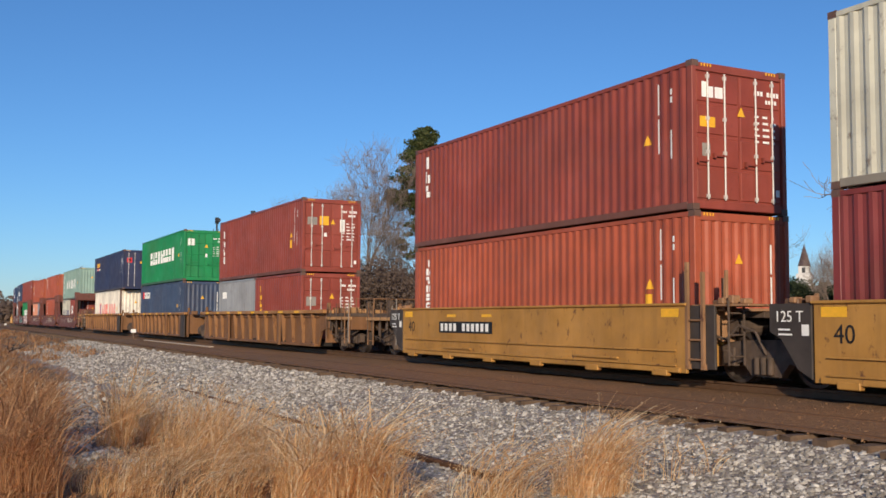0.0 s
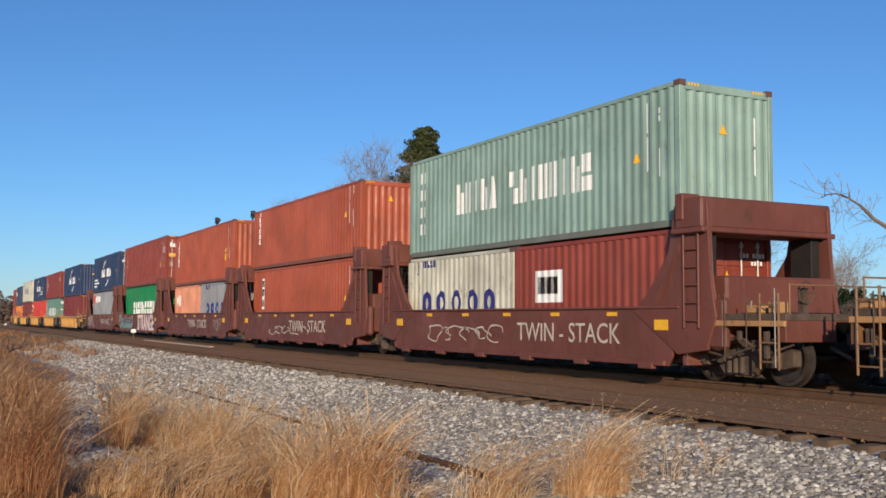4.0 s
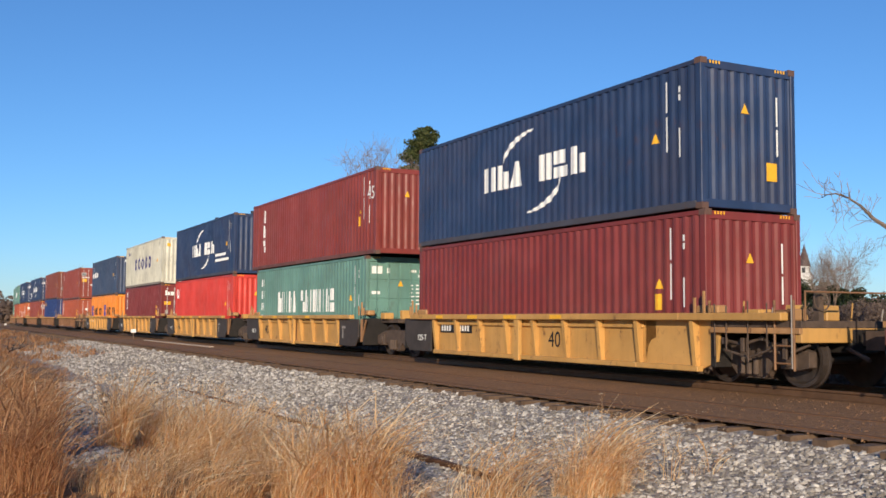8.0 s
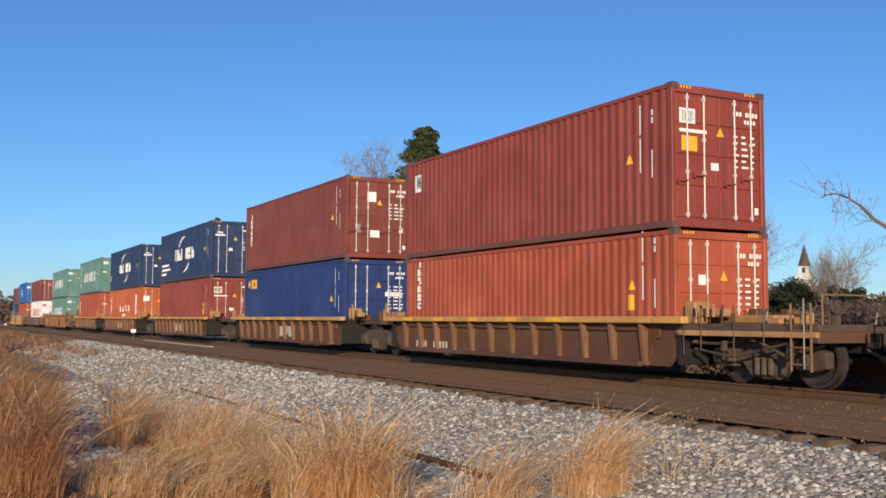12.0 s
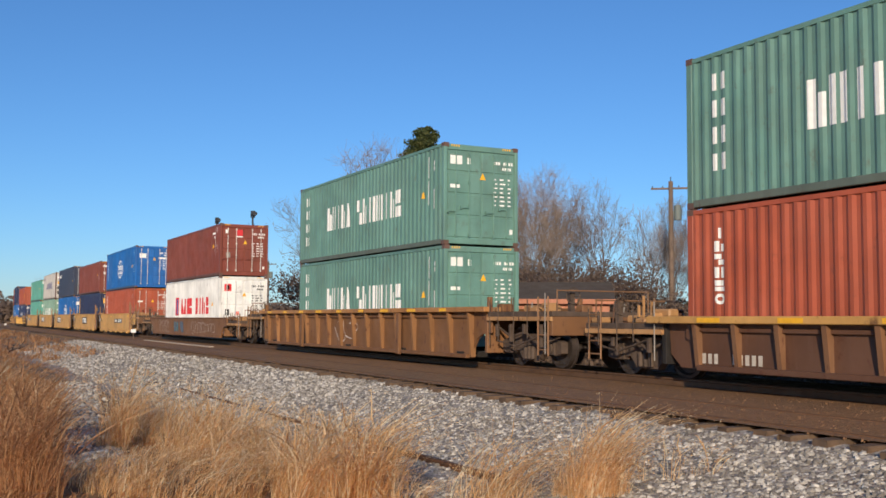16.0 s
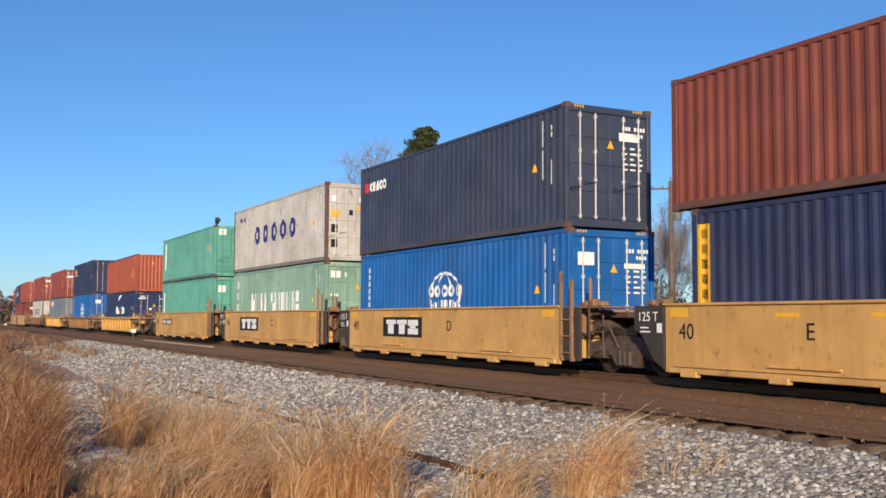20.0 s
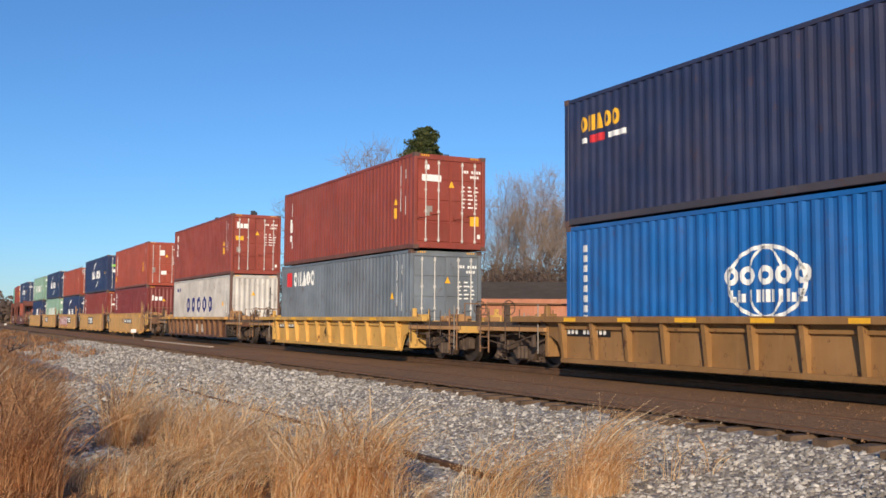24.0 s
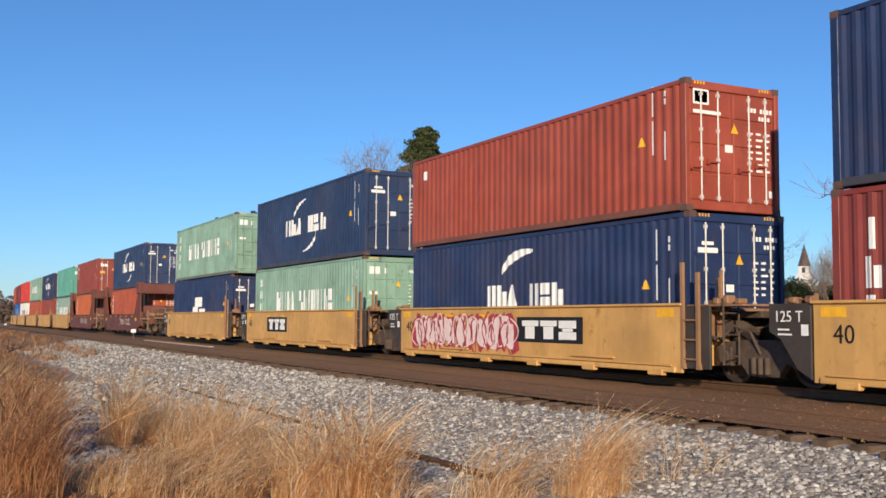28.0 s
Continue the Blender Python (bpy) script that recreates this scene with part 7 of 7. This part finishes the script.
woods("round_bush", "rounded evergreen bush behind the railway", M_EVERGREEN, [(*spot(fr.uniform(40.3, 41.7), fr.uniform(88, 92)), fr.uniform(0.6, 1.0), fr.uniform(4.2, 5.8)) for _ in range(14)], 70, 320, 0.08)
woods("far_woods", "distant grey-brown woods at the bend of the line", M_BUSH, [(*spot(fr.uniform(70, 92), fr.uniform(330, 480)), fr.uniform(6, 10), fr.uniform(4, 7.5)) for _ in range(90)], 64, 160, 0.6)


def plain_mesh(name, mat, build, edge=0.0):
    bm = bmesh.new()
    build(bm)
    if edge:
        bevel(bm, edge)
    bmesh.ops.recalc_face_normals(bm, faces=bm.faces[:])
    me = bpy.data.meshes.new(name)
    bm.to_mesh(me)
    bm.free()
    me.materials.append(mat)
    return me


M_CHURCHWALL = plain("white_boards", (208, 204, 198), 0.6, 0, 0.06, 1)
M_SPIRE = plain("brown_spire_shingle", (84, 66, 64), 0.8, 0, 0.2, 3)
M_SHED = paint("rust_red_shed_wall", (178, 116, 86), 0.4, 0.7)
M_POLE = plain("weathered_pole_wood", (112, 94, 80), 0.85, 0, 0.25, 2)
M_DARKMETAL = plain("dark_signal_metal", (62, 62, 64), 0.6, 0.3, 0.2, 4)

# church
church = tagged(new("church"), "white church with a brown spire far behind trees", "church")
part("nave", plain_mesh("nave", M_CHURCHWALL, lambda bm: slab(bm, [(-4.5, 0), (4.5, 0), (4.5, 4.5), (0, 8.0), (-4.5, 4.5)], 2, 18)), church)
part("roof", plain_mesh("roof", M_SPIRE, lambda bm: slab(bm, [(-4.9, 4.35), (0, 8.15), (4.9, 4.35), (4.9, 4.6), (0, 8.45), (-4.9, 4.6)], 1.7, 18.3)), church)
part("tower", plain_mesh("tower", M_CHURCHWALL, lambda bm: box(bm, -1.5, 1.5, -1.5, 1.5, 0, 12.0), 0.05), church)
part("belfry", plain_mesh("belfry", M_CHURCHWALL, lambda bm: box(bm, -1.1, 1.1, -1.1, 1.1, 12.0, 13.6), 0.05), church)
part("spire", plain_mesh("spire", M_SPIRE, lambda bm: tube(bm, (0, 0, 13.6), (0, 0, 18.2), 1.35, 0.05, 8)), church)
for sx in (-1, 1):
    part("louvre", plain_mesh("louvre", M_DARKMETAL, lambda bm: box(bm, -0.35, 0.35, -0.02, 0.02, 12.2, 13.3)), church, pose(0, 1.12 * sx, 0))
church.matrix_basis = pose(*spot(43.05, 225), -0.7, 0, 0, 35)

M_ROOF = paint("dark_brown_metal_roof", (78, 68, 56), 0.3, 0.8)


def gable_roof(bm):
    v = [bm.verts.new(p) for x in (-4.7, 4.7) for p in ((x, -0.4, 3.06), (x, 2.5, 4.1), (x, 5.4, 3.06), (x, 5.4, 2.96), (x, 2.5, 3.98), (x, -0.4, 2.96))]
    for i in range(6):
        j = (i + 1) % 6
        bm.faces.new((v[i], v[j], v[6 + j], v[6 + i]))
    bm.faces.new(v[:6][::-1])
    bm.faces.new(v[6:])


# long low shed behind the line, its long side to the track
shed = tagged(new("storage_shed"), "long low rust-red shed with a dark roof", "shed")
part("wall", plain_mesh("wall", M_SHED, lambda bm: box(bm, -4.4, 4.4, 0, 5, 0, 2.98)), shed)
part("roof", plain_mesh("roof", M_ROOF, gable_roof), shed)
part("fascia", plain_mesh("fascia", M_SHED, lambda bm: box(bm, -4.7, 4.7, -0.44, -0.402, 2.8, 3.06)), shed)
for i in range(10):
    box_part("wall_rib", M_SHED, shed, -4.3 + i * 0.9, -4.22 + i * 0.9, -0.03, 0.0, 0.0, 2.9)
shed.matrix_basis = pose(*spot(57.9, 56), -0.75, 0, 0, 57)


def signal_mast(x, y, top):
    s = tagged(new("signal_mast"), "dark railway signal mast beside the track", "railway signal", "signal masts")
    z = ground_z(x, y)
    h = top - z
    part("mast", plain_mesh("mast", M_DARKMETAL, lambda bm: tube(bm, (0, 0, 0), (0, 0, h), 0.07, 0.06, 10)), s)
    part("signal_head", plain_mesh("signal_head", M_DARKMETAL, lambda bm: (tube(bm, (0.12, 0, h - 0.2), (0.17, 0, h - 0.2), 0.17, n=16), box(bm, -0.1, 0.13, -0.12, 0.12, h - 0.42, h + 0.02))), s)
    part("hood", plain_mesh("hood", M_DARKMETAL, lambda bm: tube(bm, (0.2, 0, h - 0.25), (0.5, 0, h - 0.2), 0.14, 0.15, 10)), s)
    part("ladder", plain_mesh("ladder", M_DARKMETAL, lambda bm: ladder(bm, h - 0.8, 0.35, 22)), s, pose(-0.25, 0, 0, 0, 0, 90))
    s.matrix_basis = pose(x, y, z)


signal_mast(-72.6, 5.9, 8.45)
signal_mast(-63.6, 5.9, 8.1)


def utility_pole(x, y, top, arm):
    s = tagged(new("utility_pole"), "weathered wooden utility pole with a crossarm", "utility pole", "utility poles")
    z = ground_z(x, y)
    h = top - z
    part("pole", plain_mesh("pole", M_POLE, lambda bm: tube(bm, (0, 0, 0), (0, 0, h), 0.19, 0.14, 10)), s)
    part("crossarm", plain_mesh("crossarm", M_POLE, lambda bm: box(bm, -arm, arm, 0.08, 0.18, h - 0.5, h - 0.38), 0.01), s)
    part("transformer", plain_mesh("transformer", plain("grey_green_enamel", (104, 112, 108), 0.5, 0, 0.15, 3), lambda bm: (tube(bm, (0.42, 0, h - 2.5), (0.42, 0, h - 1.55), 0.25, n=14), box(bm, 0.12, 0.3, -0.06, 0.06, h - 2.2, h - 1.9))), s)
    part("peak_pin", plain_mesh("peak_pin", M_DARKMETAL, lambda bm: tube(bm, (0, 0, h), (0, 0, h + 0.3), 0.03, n=8)), s)
    for dx in (-arm + 0.1, -arm * 0.4, arm * 0.4, arm - 0.1):
        part("insulator", plain_mesh("insulator", M_DARKMETAL, lambda bm: tube(bm, (dx, 0.13, h - 0.38), (dx, 0.13, h - 0.26), 0.04, 0.025, 8)), s)
    s.matrix_basis = pose(x, y, z, 0, 0, 50)


utility_pole(*spot(50.0, 66), 10.1, 1.25)
utility_pole(*spot(72.6, 150), 9.6, 1.2)

# ---- small things beside the track ----
M_MARKER = plain("white_marker_paint", (240, 238, 234), 0.6, 0, 0.05, 4)
for x, y, z in ((-67.3, -0.75, 0.3), (-166.0, -1.7, 0.1)):
    mk = tagged(new("marker_post"), "small white marker on a short stake beside the rail", "marker post", "marker posts")
    part("post", plain_mesh("post", M_POLE, lambda bm: tube(bm, (0, 0, -0.3), (0, 0, z - 0.1), 0.03, n=8)), mk)
    part("post_head", plain_mesh("post_head", M_MARKER, lambda bm: box(bm, -0.05, 0.05, -0.16, 0.16, z - 0.12, z + 0.12), 0.03), mk)
    mk.matrix_basis = pose(x, y, 0)
fallen = Branches(141)
for k in range(3):
    fallen.grow(Vector((0.4 * k, 0.15 * k, 0.05)), Vector((-1, 0.5 - 0.5 * k, 0.25 + 0.12 * k)).normalized(), 0.9, 0.05, 2, 0.0, 0.6, (1, 2))
dead = tagged(new("fallen_branch"), "dark dead branch lying on the verge", "branch")
part("limb", fallen.mesh("limb", bark("dark_wet_bark", (58, 46, 40))), dead)
dead.matrix_basis = pose(-61.5, -8.55, ground_z(-61.5, -8.55), 0, 0, -25)
old_rail = tagged(new("discarded_rail", rail_mesh([(-9.0, 0, 0), (7.0, 0, 0)], M_RAIL)), "discarded rusty rail lying in the dry grass", "rail")
old_rail.matrix_basis = pose(-17, -7.0, ground_z(-17, -7.0) + 0.075)
plank = tagged(new("plank", plain_mesh("plank", plain("bleached_wood", (176, 158, 138), 0.85, 0, 0.2, 3), lambda bm: box(bm, -7.5, 7.5, -0.12, 0.12, -0.03, 0.03), 0.01)), "long bleached plank lying beside the rails", "plank")
plank.matrix_basis = pose(-53.0, -1.25, -0.155)


# ---- movement ----
def train_rows(s, z):
    """Times and poses of something s metres along the train."""
    lift = pose(0, 0, z)
    rows, t = [], 0.0
    enter = (-BEND_AT - s) / SPEED
    while t < min(enter, END) - 0.4:
        rows.append((t, on_track(s + SPEED * t) @ lift))
        t += 1.0
    if 0 < enter < END:
        rows.append((enter, on_track(s + SPEED * round(enter * FPS) / FPS) @ lift))
    if not rows:
        rows.append((0.0, on_track(s) @ lift))
    rows.append((END, on_track(s + SPEED * END) @ lift))
    return rows


def motions():
    for thing, s, z in ROLLING:
        walk(thing, train_rows(s, z))
    # wheels turn as the train rolls; those at the same end of a truck share their turning
    turn = SPEED / WHEEL_R / FPS
    for dx, wheels in WHEELSETS.items():
        rows = [(i / FPS, pose(dx, 0, WHEEL_R, 0, math.degrees(turn * i))) for i in range(int(END * FPS) + 1)]
        walk(wheels[0], rows)
        for w in wheels[1:]:
            w.rotation_mode = "QUATERNION"
            w.animation_data_create()
            w.animation_data.action = wheels[0].animation_data.action
            w.animation_data.action_slot = wheels[0].animation_data.action_slot
    # grass sways in the wind
    for i, (ob, x, y, z, turn_z, size) in enumerate(CLUMPS):
        rnd = random.Random(900 + i)
        ph, sp = rnd.uniform(0, 6.28), rnd.uniform(1.6, 2.6)
        rows = []
        for k in range(57):
            t = k * 0.5
            gust = 0.6 + 0.4 * math.sin(0.55 * t + 0.25 * x)
            rows.append((t, pose(x, y, z, 1.8 * gust * math.sin(sp * t * 0.8 + ph), 4.5 * gust * math.sin(sp * t + ph) + 2.0 * gust, 0) @ pose(0, 0, 0, 0, 0, turn_z)))
        walk(ob, rows)


motions()
